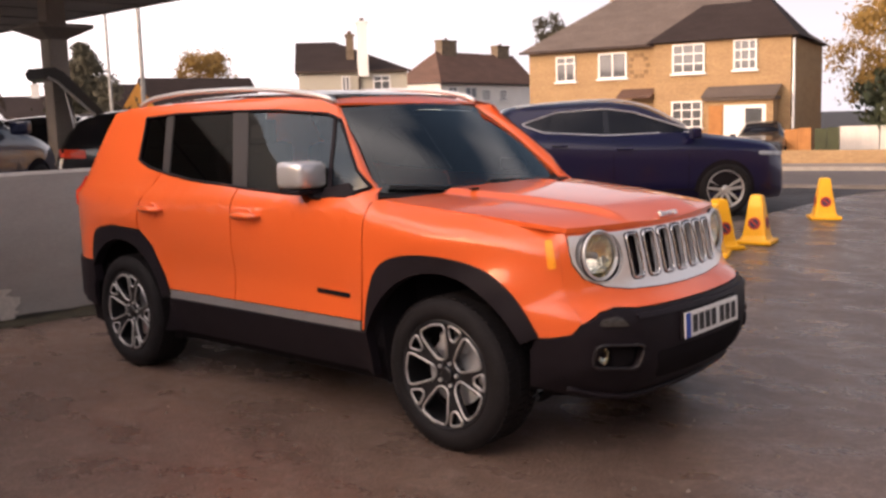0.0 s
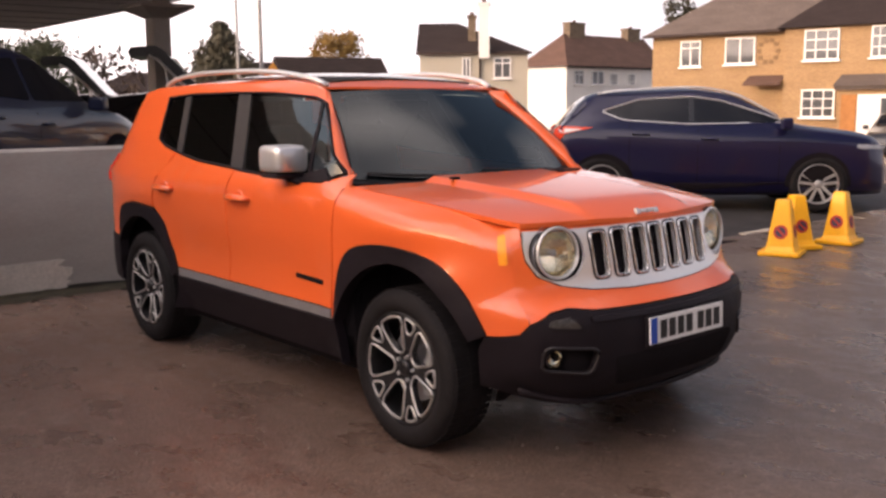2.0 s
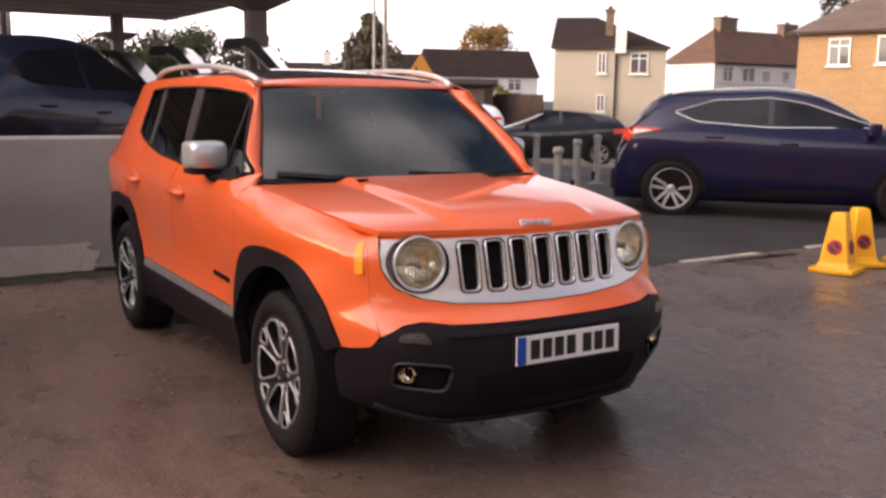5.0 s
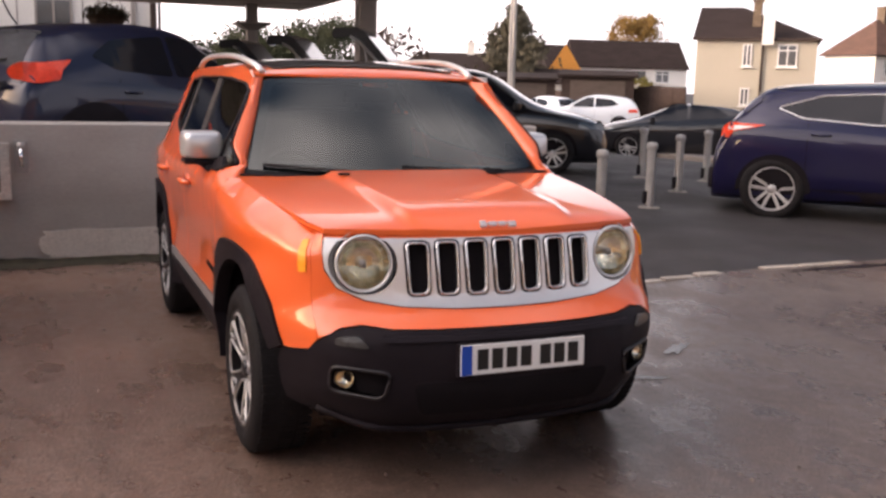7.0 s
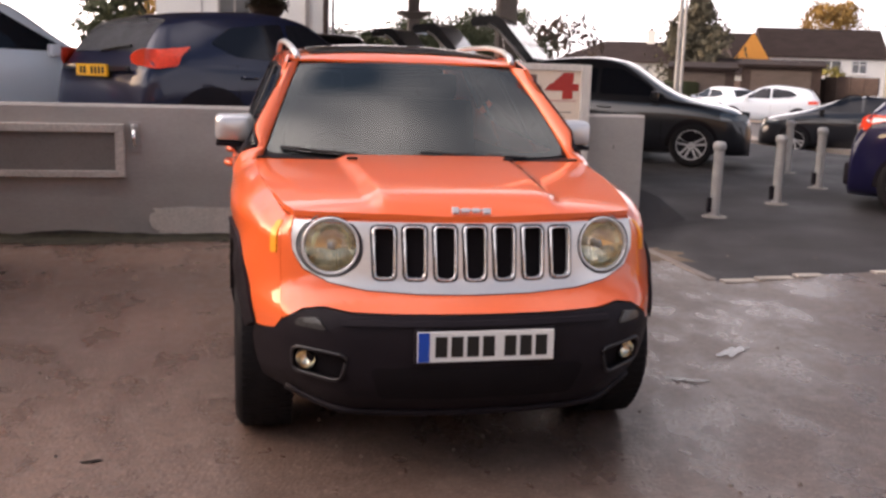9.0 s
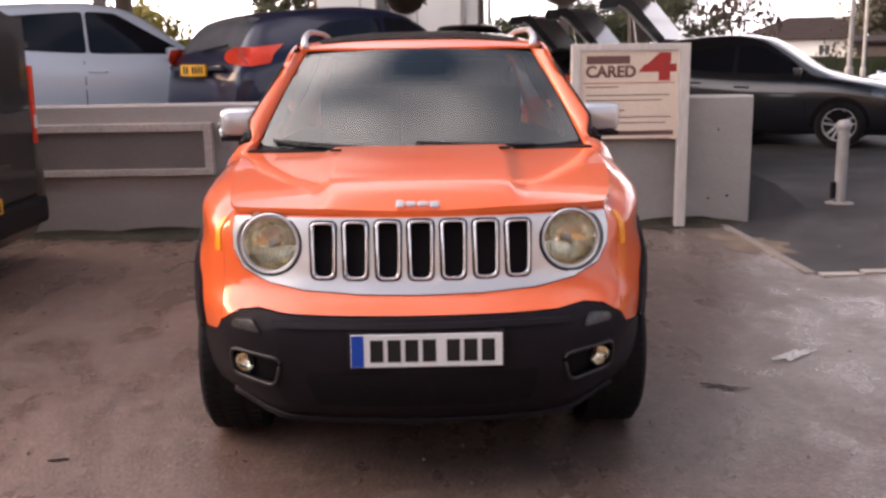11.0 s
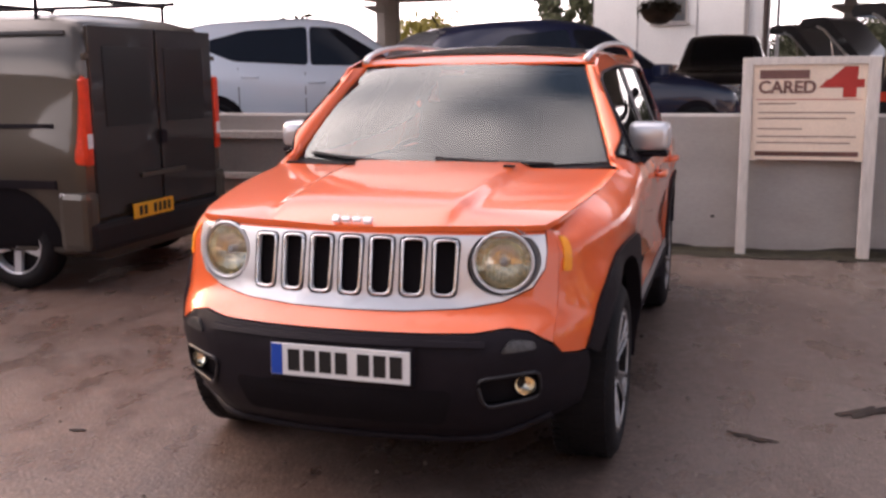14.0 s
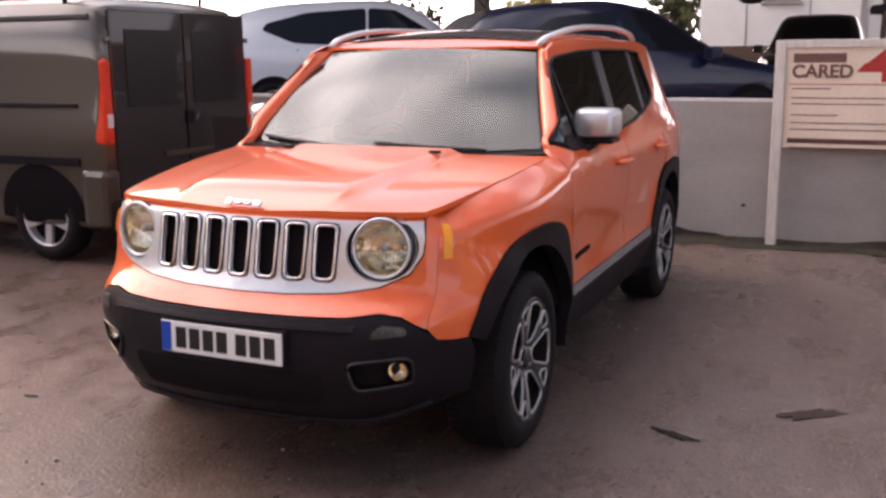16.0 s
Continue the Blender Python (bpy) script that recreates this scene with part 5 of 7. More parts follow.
def make_car(name, label, x, y, heading, paint_mat, sh, wheels, wr=0.33, rim=0.235, glass=None, windows=(), screen=None, rear=None, trim=None, lamps=(), plate=None, cladding=False, rails=False, ground=None, spokes=5, mirrors=True, z=None, group=""):
    g = ground_z(x, y) if z is None else z
    c = thing(name, label, "car" if name != "van" else "van", pose(x, y, g, 0, 0, heading + 90), group)
    sh.body(c, paint_mat)
    L = sh.L
    for sx in (-1, 1):
        for wy in wheels:
            # flat dark sheet on the closed side, in place of a shaded wheel well
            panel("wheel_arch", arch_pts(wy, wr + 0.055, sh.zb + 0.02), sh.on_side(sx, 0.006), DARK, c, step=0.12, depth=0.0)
            xo = sh.side(wy, 0.62) + 0.012
            make_wheel(c, sx * xo, wy, wr, rim, sx, spokes)
        for poly in windows:
            panel("side_window", rounded(poly, 0.05, 3), sh.on_side(sx, 0.006), glass or PRIVACY_SOLID, c, "dark tinted side window", step=0.16, depth=0.01)
            if trim:
                bm = bmesh.new()
                q = rounded(poly, 0.05, 3)
                f = sh.on_side(sx, 0.010)
                tube(bm, [f(a, b, 0) for a, b in q], 0.010, 5, closed=True)
                part("window_trim", bm, trim, c, "bright window trim")
        for k, ys in enumerate((wheels[0] + wr + 0.13, 0.25, wheels[1] - wr + 0.02)):
            zt = sh.belt(ys) - 0.02
            panel("door_seam", [(ys - 0.005, sh.zb + 0.16 + 0.12 * (k == 2)), (ys + 0.005, sh.zb + 0.16 + 0.12 * (k == 2)), (ys + 0.005, zt), (ys - 0.005, zt)], sh.on_side(sx, 0.004), DARK, c, step=0.3, depth=0.0)
            if k:
                zh = sh.belt(ys) - 0.14
                f = sh.on_side(sx, 0.0)
                bm = bmesh.new()
                tube(bm, [f(ys - 0.24, zh, 0.004), f(ys - 0.20, zh, 0.028), f(ys - 0.08, zh + 0.004, 0.028), f(ys - 0.04, zh + 0.004, 0.004)], 0.013, 6)
                part("door_handle", bm, paint_mat, c, smooth=True)
        if cladding:
            panel("sill_cladding", [(wheels[0] + wr + 0.05, sh.zb + 0.02), (wheels[1] - wr - 0.05, sh.zb + 0.02), (wheels[1] - wr - 0.05, sh.zb + 0.17), (wheels[0] + wr + 0.05, sh.zb + 0.17)], sh.on_side(sx, 0.010), PLASTIC, c, step=0.2)
        if rails:
            bm = bmesh.new()
            ya, yb = rails
            f = lambda t: (sx * (sh.roofw(lerp(ya, yb, t)) * sh.W / 2 * 0.92), lerp(ya, yb, t), sh.top(lerp(ya, yb, t)) + 0.005 + 0.022 * math.sin(math.pi * t) ** 0.5)
            tube(bm, [f(i / 14) for i in range(15)], 0.016, 6)
            part("roof_rail", bm, SATIN, c, "silver roof rail", smooth=True)
        if mirrors:
            my = mirrors if isinstance(mirrors, (int, float)) and mirrors is not True else -L * 0.16
            zb_ = sh.belt(my) + 0.06
            xs = sh.side(my, zb_ - 0.05)
            part("door_mirror", bbox(sx * (xs + 0.04), my - 0.06, zb_ - 0.05, sx * (xs + 0.22), my + 0.06, zb_ + 0.09, 0.03), paint_mat, c, smooth=False)
        for (ly0, lz0, ly1, lz1, lm) in lamps:
            panel("lamp", rounded([(ly0, lz0), (ly1, lz0 + 0.02), (ly1, lz1), (ly0, lz1 - 0.02)], 0.03, 3), sh.on_side(sx, 0.012), lm, c, step=0.1)
    for nm, poly in (("windscreen", screen), ("rear_window", rear)):
        if poly:
            panel(nm, rounded(poly, 0.06, 3), sh.on_top(0.008), glass or PRIVACY_SOLID, c, step=0.1, depth=0.0)
    if plate:
        for (py, pz, pm) in plate:
            s = -1 if py < 0 else 1
            b = part("number_plate", bbox(-0.26, py - 0.01, pz, 0.26, py + 0.01, pz + 0.11), pm, c, "number plate with plain bars")
            for k in range(7):
                if k != 4:
                    part("plate_bar", bbox(-0.215 + 0.062 * k, py + s * 0.0101, pz + 0.02, -0.175 + 0.062 * k, py + s * 0.0125, pz + 0.09), INK, b)
    return c


PRIVACY_SOLID = mat("far_car_glass", (0.010, 0.011, 0.015), 0.05, var=0.1, scale=2, spec=0.42)
PALEGLASS = mat("far_car_glass_pale", (0.06, 0.075, 0.085), 0.04, var=0.2, scale=2, spec=0.9, coat=0.8)


def suv_shell(L=4.38, W=1.81, H=1.59):
    a = L / 2
    return Shell(L, W, [(-a, 0.62), (-a + 0.06, 0.80), (-a + 0.22, 0.93), (-a + 1.05, 1.06), (-a + 1.25, 1.12), (-a + 1.95, H - 0.06), (-a + 2.4, H), (a - 1.1, H - 0.02), (a - 0.62, H - 0.05), (a - 0.50, H - 0.10), (a - 0.17, 1.06), (a - 0.09, 0.92), (a - 0.02, 0.75), (a, 0.6)],
                 [(-a, 0.6), (-a + 0.3, 0.86), (-a + 1.2, 1.00), (0, 1.03), (a - 0.6, 1.12), (a - 0.1, 1.05), (a, 0.58)],
                 [(-a, 0.62), (-a + 0.07, 0.76), (-a + 0.35, 0.92), (-a + 0.9, 0.985), (0, 1.0), (a - 0.8, 0.985), (a - 0.25, 0.92), (a - 0.04, 0.82), (a, 0.74)],
                 [(-a, 0.8), (-a + 1.2, 0.80), (-a + 2.0, 0.70), (0.3, 0.70), (a - 0.4, 0.66), (a, 0.6)])


def hatch_shell(L, W, H, zb=0.18, slope=0.0):
    a = L / 2
    return Shell(L, W, [(-a, 0.55), (-a + 0.06, 0.70), (-a + 0.25, 0.84), (-a + 0.95, 1.00), (-a + 1.15, 1.06), (-a + 2.0, H - 0.05), (-a + 2.4, H), (a - 1.0, H - 0.04 - slope), (a - 0.45, H - 0.14 - slope), (a - 0.1, 1.02), (a - 0.02, 0.8), (a, 0.55)],
                 [(-a, 0.53), (-a + 0.3, 0.80), (-a + 1.1, 0.95), (0, 0.97), (a - 0.5, 1.08), (a - 0.12, 0.98), (a, 0.53)],
                 [(-a, 0.60), (-a + 0.08, 0.76), (-a + 0.35, 0.92), (-a + 0.9, 0.985), (0, 1.0), (a - 0.8, 0.98), (a - 0.25, 0.92), (a - 0.04, 0.82), (a, 0.72)],
                 [(-a, 0.8), (-a + 1.1, 0.80), (-a + 2.0, 0.70), (0.3, 0.70), (a - 0.4, 0.64), (a, 0.6)], zb)


def suv_windows(sh):
    a = sh.L / 2
    return [[(-a + 1.32, 1.10), (-a + 2.10, sh.top(-a + 2.1) - 0.10), (0.30, sh.top(0.3) - 0.085), (0.30, 1.08)],
            [(0.36, 1.08), (0.36, sh.top(0.36) - 0.085), (0.95, sh.top(0.95) - 0.10), (1.42, 1.25), (1.15, 1.13)]]


def screens(sh):
    a = sh.L / 2
    f = [(-0.60, -a + 1.20), (0.60, -a + 1.20), (0.52, -a + 1.95), (-0.52, -a + 1.95)]
    r = [(-0.50, a - 0.50), (0.50, a - 0.50), (0.58, a - 0.16), (-0.58, a - 0.16)]
    return f, r


# navy crossover on the forecourt
s = suv_shell(4.20, 1.81, 1.51)
f, r = screens(s)
QH = Vector((math.cos(radians(-45)), math.sin(radians(-45))))
QL = Vector((-QH.y, QH.x))
qc = Vector((6.92, 3.75)) + QL * 0.80 + QH * 0.09
navy = make_car("crossover", "shiny navy blue crossover with bright window trim on the forecourt", qc.x, qc.y, -45, NAVY, s, (-1.21, 1.41), 0.35, 0.245, None, [[(-0.86, 1.10), (-0.06, s.top(-0.06) - 0.10), (0.30, s.top(0.30) - 0.085), (0.95, s.top(0.95) - 0.10), (1.42, 1.25), (1.15, 1.14), (0.36, 1.085)]], f, r, SATIN,
                [(-2.06, 0.76, -1.66, 0.83, mat("grey_clear_lens", (0.30, 0.31, 0.33), 0.15, var=0.3, scale=12, coat=0.5))], [(2.09, 0.66, PLATEYELLOW), (-2.11, 0.42, PLATEWHITE)], True, (-0.75, 1.45), mirrors=-0.78, z=0.12)
for sx in (-1, 1):
    tl = panel("tail_lamp", rounded([(1.52, 1.055), (1.92, 1.075), (1.99, 1.035), (2.02, 0.91), (1.93, 0.90), (1.87, 0.975)], 0.012, 2), s.on_side(sx, 0.012), REDLENS, navy, "red chevron tail lamp with a clear strip", step=0.08)
    panel("clear_strip", rounded([(1.64, 1.035), (1.94, 1.045), (1.93, 1.0), (1.87, 0.99)], 0.008, 2), s.on_side(sx, 0.019), WHITELENS, tl, "clear lens strip", step=0.08)
part("rear_bumper", bbox(-0.70, 2.00, 0.30, 0.70, 2.14, 0.56, 0.05), PLASTIC, navy, "black lower bumper")
# rear screen gets paler glass to imitate its bright reflection
for o in navy.children:
    if o.name.startswith("rear_window"):
        o.data.materials.clear()
        o.data.materials.append(PALEGLASS)
for sx in (-1, 1):
    panel("window_pillar", [(0.29, 1.095), (0.36, 1.095), (0.34, s.top(0.34) - 0.095), (0.28, s.top(0.28) - 0.095)], s.on_side(sx, 0.012), BLACKPAINT, navy, step=0.2)
    panel("rear_spoiler_side", [(1.60, s.top(1.60) - 0.09), (1.74, s.top(1.74) - 0.10), (1.80, s.top(1.80) - 0.02), (1.60, s.top(1.60) - 0.03)], s.on_side(sx, 0.014), NAVY, navy, step=0.1)

# dark navy small crossover behind the wall
s = hatch_shell(4.13, 1.77, 1.57, 0.20)
f, r = screens(s)
JH = 39.5
jc = Vector((-0.64, 7.05))
minicross = make_car("hatchback", "dark navy small crossover with dark glass parked behind the wall", jc.x, jc.y, JH, DARKNAVY, s, (-1.20, 1.33), 0.34, 0.22, None,
                [[(-0.78, 1.06), (-0.10, 1.46), (0.22, 1.47), (0.22, 1.07)], [(0.28, 1.07), (0.28, 1.47), (0.95, 1.40), (1.25, 1.24), (1.0, 1.12)]], f, r, None,
                [], [(2.07, 0.90, PLATEYELLOW)], True, None)
for sx in (-1, 1):
    panel("tail_lamp", rounded([(1.48, 1.20), (1.78, 1.165), (1.98, 1.165), (2.045, 1.10), (2.03, 1.02), (1.90, 0.985), (1.68, 1.015), (1.64, 1.10)], 0.035, 4), s.on_side(sx, 0.014), REDLENS, minicross, "orange-red boomerang tail lamp", step=0.08)
    panel("arch_flare", arch_pts(1.33, 0.50, 0.22), s.on_side(sx, 0.010), PLASTIC, minicross, "black wheel arch flare", step=0.12)
# the lighter base colour stands in for sky reflected in the rear glass
for o in minicross.children:
    if o.name.startswith("rear_window"):
        o.data.materials.clear()
        o.data.materials.append(mat("rear_glass_painted_reflection", (0.09, 0.093, 0.10), 0.12, var=0.3, scale=3, spec=0.6))
bm = bmesh.new()
tube(bm, [(0.0, 1.45, 1.52), (0.0, 1.52, 1.60), (0.0, 1.60, 1.74)], 0.008, 6)
part("aerial", bm, PLASTIC, minicross, "short black aerial")
part("rear_bumper", bbox(-0.62, 1.98, 0.34, 0.62, 2.10, 0.62, 0.05), PLASTIC, minicross, "black lower bumper")
bm = bmesh.new()
tube(bm, [(0.05, 1.93, 1.14), (-0.18, 1.92, 1.17), (-0.40, 1.90, 1.19)], 0.013, 6)
part("rear_wiper", bm, INK, minicross)
part("boot_strip", bbox(-0.55, 2.02, 0.95, 0.55, 2.06, 1.0, 0.01), BLACKPAINT, minicross)

# white electric hatchback behind the van
s = hatch_shell(4.45, 1.77, 1.62)
f, r = screens(s)
make_car("hatchback", "pearl white five-door hatchback parked behind the wall", -3.95, 8.08, 26, WHITEPAINT, s, (-1.35, 1.35), 0.32, 0.21, None,
         [[(-0.95, 1.03), (-0.15, 1.50), (0.18, 1.52), (0.18, 1.05)], [(0.21, 1.05), (0.21, 1.52), (0.95, 1.47), (1.45, 1.34), (1.50, 1.26), (1.10, 1.10)]], f, r, None, [(1.80, 0.80, 2.10, 1.30, REDLENS)], None)

# dark front-facing SUV, and dark cars with raised tailgates further back
s = suv_shell(4.64, 1.82, 1.70)
f, r = screens(s)
fs = make_car("crossover", "black SUV facing the wall with white number plate", 0.95, 16.2, -90, BLACKPAINT, s, (-1.35, 1.35), 0.35, 0.24, None, suv_windows(s), f, r, None, [(-2.2, 0.78, -1.75, 0.92, WHITELENS)], [(-2.33, 0.45, PLATEWHITE)], z=0.47)
part("grille", bbox(-0.35, -2.34, 0.62, 0.35, -2.30, 0.80, 0.02), CHROME, fs, "chrome-edged grille")


def tailgate(c, sh):
    """The raised boot lid: a dark curved plate hinged at the roof's rear edge."""
    a = sh.L / 2
    z = sh.top(a - 0.85)
    prof = [(-0.02, 0.02), (0.50, 0.62), (0.62, 0.68), (0.98, 0.66), (1.03, 0.58), (1.00, 0.50), (0.72, 0.52), (0.62, 0.46), (0.08, -0.06)]
    bm = bmesh.new()
    sides = [[bm.verts.new((x, a - 0.72 + y, z + h)) for y, h in prof] for x in (-0.60, 0.60)]
    bm.faces.new(sides[0]), bm.faces.new(list(reversed(sides[1])))
    for i in range(len(prof)):
        j = (i + 1) % len(prof)
        bm.faces.new((sides[0][i], sides[1][i], sides[1][j], sides[0][j]))
    lid = part("tailgate", bm, BLACKPAINT, c, "raised dark tailgate")
    for x in (-0.605, 0.605):
        bm = bmesh.new()
        tube(bm, [(x, a - 0.72 + y, z + h) for y, h in ((0.10, -0.04), (0.60, 0.47), (0.72, 0.53))], 0.022, 6)
        part("edge_trim", bm, SATIN, lid, "pale inner edge")
    for sx in (-0.55, 0.55):
        bm = bmesh.new()
        tube(bm, [(sx, a - 0.35, 1.05), (sx, a - 0.22, z + 0.36)], 0.012, 6)
        part("gas_strut", bm, SATIN, c)


def dark_hatch(x, y, hd, label, lift=True, material=None, L=4.1, H=1.52):
    sh = hatch_shell(L, 1.72, H)
    ff, rr = screens(sh)
    c = make_car("hatchback", label, x, y, hd, material or BLACKPAINT, sh, (-1.22, 1.25), 0.33, 0.225, None,
                 [[(-0.80, 1.03), (-0.10, 1.42), (0.2, 1.43), (0.2, 1.04)], [(0.26, 1.04), (0.26, 1.43), (0.9, 1.36), (1.2, 1.18), (0.95, 1.10)]], ff, rr, None,
                 [(-2.0, 0.70, -1.6, 0.82, PALEGLASS), (1.6, 0.85, 1.98, 1.0, REDLENS)], None)
    if lift:
        tailgate(c, sh)
    return c


suv_h = Vector((math.cos(radians(-30)), math.sin(radians(-30))))
suv_r = Vector((suv_h.y, -suv_h.x))
sc = Vector((5.75, 9.36)) - suv_r * 0.78 - suv_h * 1.22
dark_hatch(sc.x, sc.y, -30, "black hatchback with its tailgate raised, parked behind the wall end", H=1.58)
for i, (hx, hy) in enumerate(((3.4, 13.6), (3.0, 16.2))):
    c0 = Vector((hx, hy)) + suv_h * 1.3
    dark_hatch(c0.x, c0.y, -30, "black hatchback with its tailgate raised under the canopy")
dark_hatch(13.6, 17.0, 147, "black saloon car parked beyond the bollards", False, H=1.40)
dark_hatch(19.4, 31.0, 145, "white hatchback on the far side of the forecourt", False, WHITEPAINT)
dark_hatch(29.3, 11.6, 200, "dark hatchback on a house driveway", False)
dark_hatch(20.4, 36.8, 100, "silver hatchback beyond the forecourt", False, WHITEPAINT)


# ---- van ----
VANGLASS = mat("dull_van_glass", (0.010, 0.010, 0.011), 0.30, var=0.1, scale=2, spec=0.4)


# van paint darkened for the rear, which catches less light than the sides
VANSHADE = paint("van_paint_shaded_rear", (0.026, 0.022, 0.022), 0.10, 0.3, coat=0.7)


def make_van():
    L, W, H = 4.8, 1.90, 1.96
    a = L / 2
    sh = Shell(L, W, [(-a, 0.75), (-a + 0.08, 0.95), (-a + 0.7, 1.15), (-a + 1.5, H - 0.12), (-a + 1.9, H - 0.02), (0, H), (a - 0.35, H - 0.01), (a - 0.10, H - 0.05), (a - 0.03, H - 0.12), (a, H - 0.20)],
               [(-a, 0.7), (-a + 0.7, 1.05), (0, 1.12), (a, 1.10)],
               [(-a, 0.70), (-a + 0.1, 0.82), (-a + 0.5, 0.95), (-a + 1.2, 0.99), (0, 1.0), (a - 0.5, 0.995), (a - 0.08, 0.975), (a, 0.95)],
               [(-a, 0.8), (-a + 1.5, 0.80), (0, 0.86), (a, 0.86)], 0.22)
    c = thing("van", "dark grey-brown panel van with tall red tail lamps", "van", pose(-3.02 - a, 2.80, 0, 0, 0, 180 + 90))
    c["label"] = "dark grey-brown panel van with tall red tail lamps by the wall"
    sh.body(c, GREYVAN)
    for sx in (-1, 1):
        for wy in (-1.55, 1.76):
            # the van's wheel wells too are dark sheets imitating shade
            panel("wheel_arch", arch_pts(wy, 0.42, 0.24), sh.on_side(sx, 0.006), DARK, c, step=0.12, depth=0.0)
            make_wheel(c, sx * (sh.side(wy, 0.45) - 0.004), wy, 0.335, 0.225, sx, 5, 0.2, SATIN, False)
        part("bumper_corner", bbox(sx * 0.80, a - 0.22, 0.30, sx * 0.955, a + 0.03, 0.72, 0.05), GREYVAN, c, "grey-brown bumper corner")
        q = rounded([(a - 0.065, 0.92), (a + 0.004, 0.90), (a + 0.004, 1.50), (a - 0.035, 1.52)], 0.03, 3)
        lamp = panel("tail_lamp", q, lambda yy, zz, o, sx=sx: (sx * (sh.side(min(yy, a - 0.02), min(zz, 1.7)) + 0.012 + o), yy, zz), REDLENS, c, "tall red tail lamp", step=0.1)
        part("lamp_face", bbox(sx * 0.826, a - 0.02, 0.90, sx * 0.905, a + 0.024, 1.50, 0.018), REDLENS, lamp)
        part("clear_lens", bbox(sx * 0.835, a + 0.023, 1.02, sx * 0.890, a + 0.029, 1.12, 0.002), WHITELENS, lamp, "clear reversing lens")
        part("rear_door", bbox(sx * 0.012, a - 0.01, 0.52, sx * 0.810, a + 0.018, 1.86, 0.012), VANSHADE, c, "rear door in van paint darkened for shade")
        part("door_window", bbox(sx * 0.10, a + 0.0185, 1.16, sx * 0.66, a + 0.024, 1.72, 0.002), VANGLASS, c, "dark rear window")
        part("hinge", bbox(sx * 0.81, a - 0.01, 1.63, sx * 0.86, a + 0.022, 1.67, 0.006), GREYVAN, c)
        part("hinge", bbox(sx * 0.81, a - 0.01, 0.66, sx * 0.86, a + 0.022, 0.70, 0.006), GREYVAN, c)
        part("reflector", bbox(sx * 0.915, a - 0.20, 0.67, sx * 0.945, a - 0.15, 0.71, 0.004), SATIN, c, "small pale reflector")
        panel("side_moulding", [(-a + 0.9, 0.74), (a - 0.22, 0.74), (a - 0.22, 0.80), (-a + 0.9, 0.80)], sh.on_side(sx, 0.016), PLASTIC, c, step=0.3)
        panel("sliding_rail", [(-0.6, 1.16), (a - 0.25, 1.16), (a - 0.25, 1.19), (-0.6, 1.19)], sh.on_side(sx, 0.012), PLASTIC, c, step=0.3)
        panel("gutter", [(-0.8, 1.80), (a - 0.15, 1.80), (a - 0.15, 1.825), (-0.8, 1.825)], sh.on_side(sx, 0.014), GREYTRIM, c, step=0.3)
    part("rear_bumper", bbox(-0.93, a - 0.12, 0.28, 0.93, a + 0.05, 0.50, 0.05), mat("van_bumper", (0.020, 0.018, 0.018), 0.5, var=0.12, scale=4, spec=0.2), c, "dull grey plastic bumper")
    pl = part("number_plate", bbox(-0.06, a + 0.048, 0.47, 0.46, a + 0.060, 0.58, 0.002), PLATEYELLOW, c, "yellow number plate with plain bars")
    for k in range(7):
        if k != 4:
            part("plate_bar", bbox(-0.015 + 0.062 * k, a + 0.0601, 0.49, 0.025 + 0.062 * k, a + 0.062, 0.56), INK, pl)
    part("door_handle", bbox(-0.06, a + 0.018, 1.00, 0.02, a + 0.045, 1.10, 0.008), PLASTIC, c)
    part("plate_lamp_bar", bbox(-0.30, a + 0.018, 0.76, 0.30, a + 0.04, 0.80, 0.008), GREYVAN, c)
    bm = bmesh.new()
    for yy in (-0.4, 0.9, 2.0):
        tube(bm, [(-0.80, yy, H + 0.12), (0.80, yy, H + 0.12)], 0.02, 6)
        for sx in (-0.78, 0.78):
            tube(bm, [(sx, yy, H - 0.06), (sx, yy, H + 0.12)], 0.018, 6)
    for sx in (-0.80, 0.80):
        tube(bm, [(sx, -0.5, H + 0.14), (sx, 2.1, H + 0.14)], 0.02, 6)
    part("roof_rack", bm, PLASTIC, c, "black roof rack")
    return c


make_van()


# ---- the orange off-roader ----
PLAN = [(0.0, -0.690), (0.2, -0.680), (0.4, -0.652), (0.55, -0.612), (0.65, -0.568), (0.715, -0.515), (0.765, -0.43), (0.805, -0.31), (0.842, -0.16), (0.868, 0.02), (0.882, 0.25), (0.886, 0.6),
        (0.886, 1.4), (0.886, 2.2), (0.882, 2.6), (0.868, 2.9), (0.842, 3.1), (0.79, 3.24), (0.70, 3.32), (0.5, 3.37), (0.25, 3.39), (0.0, 3.395)]


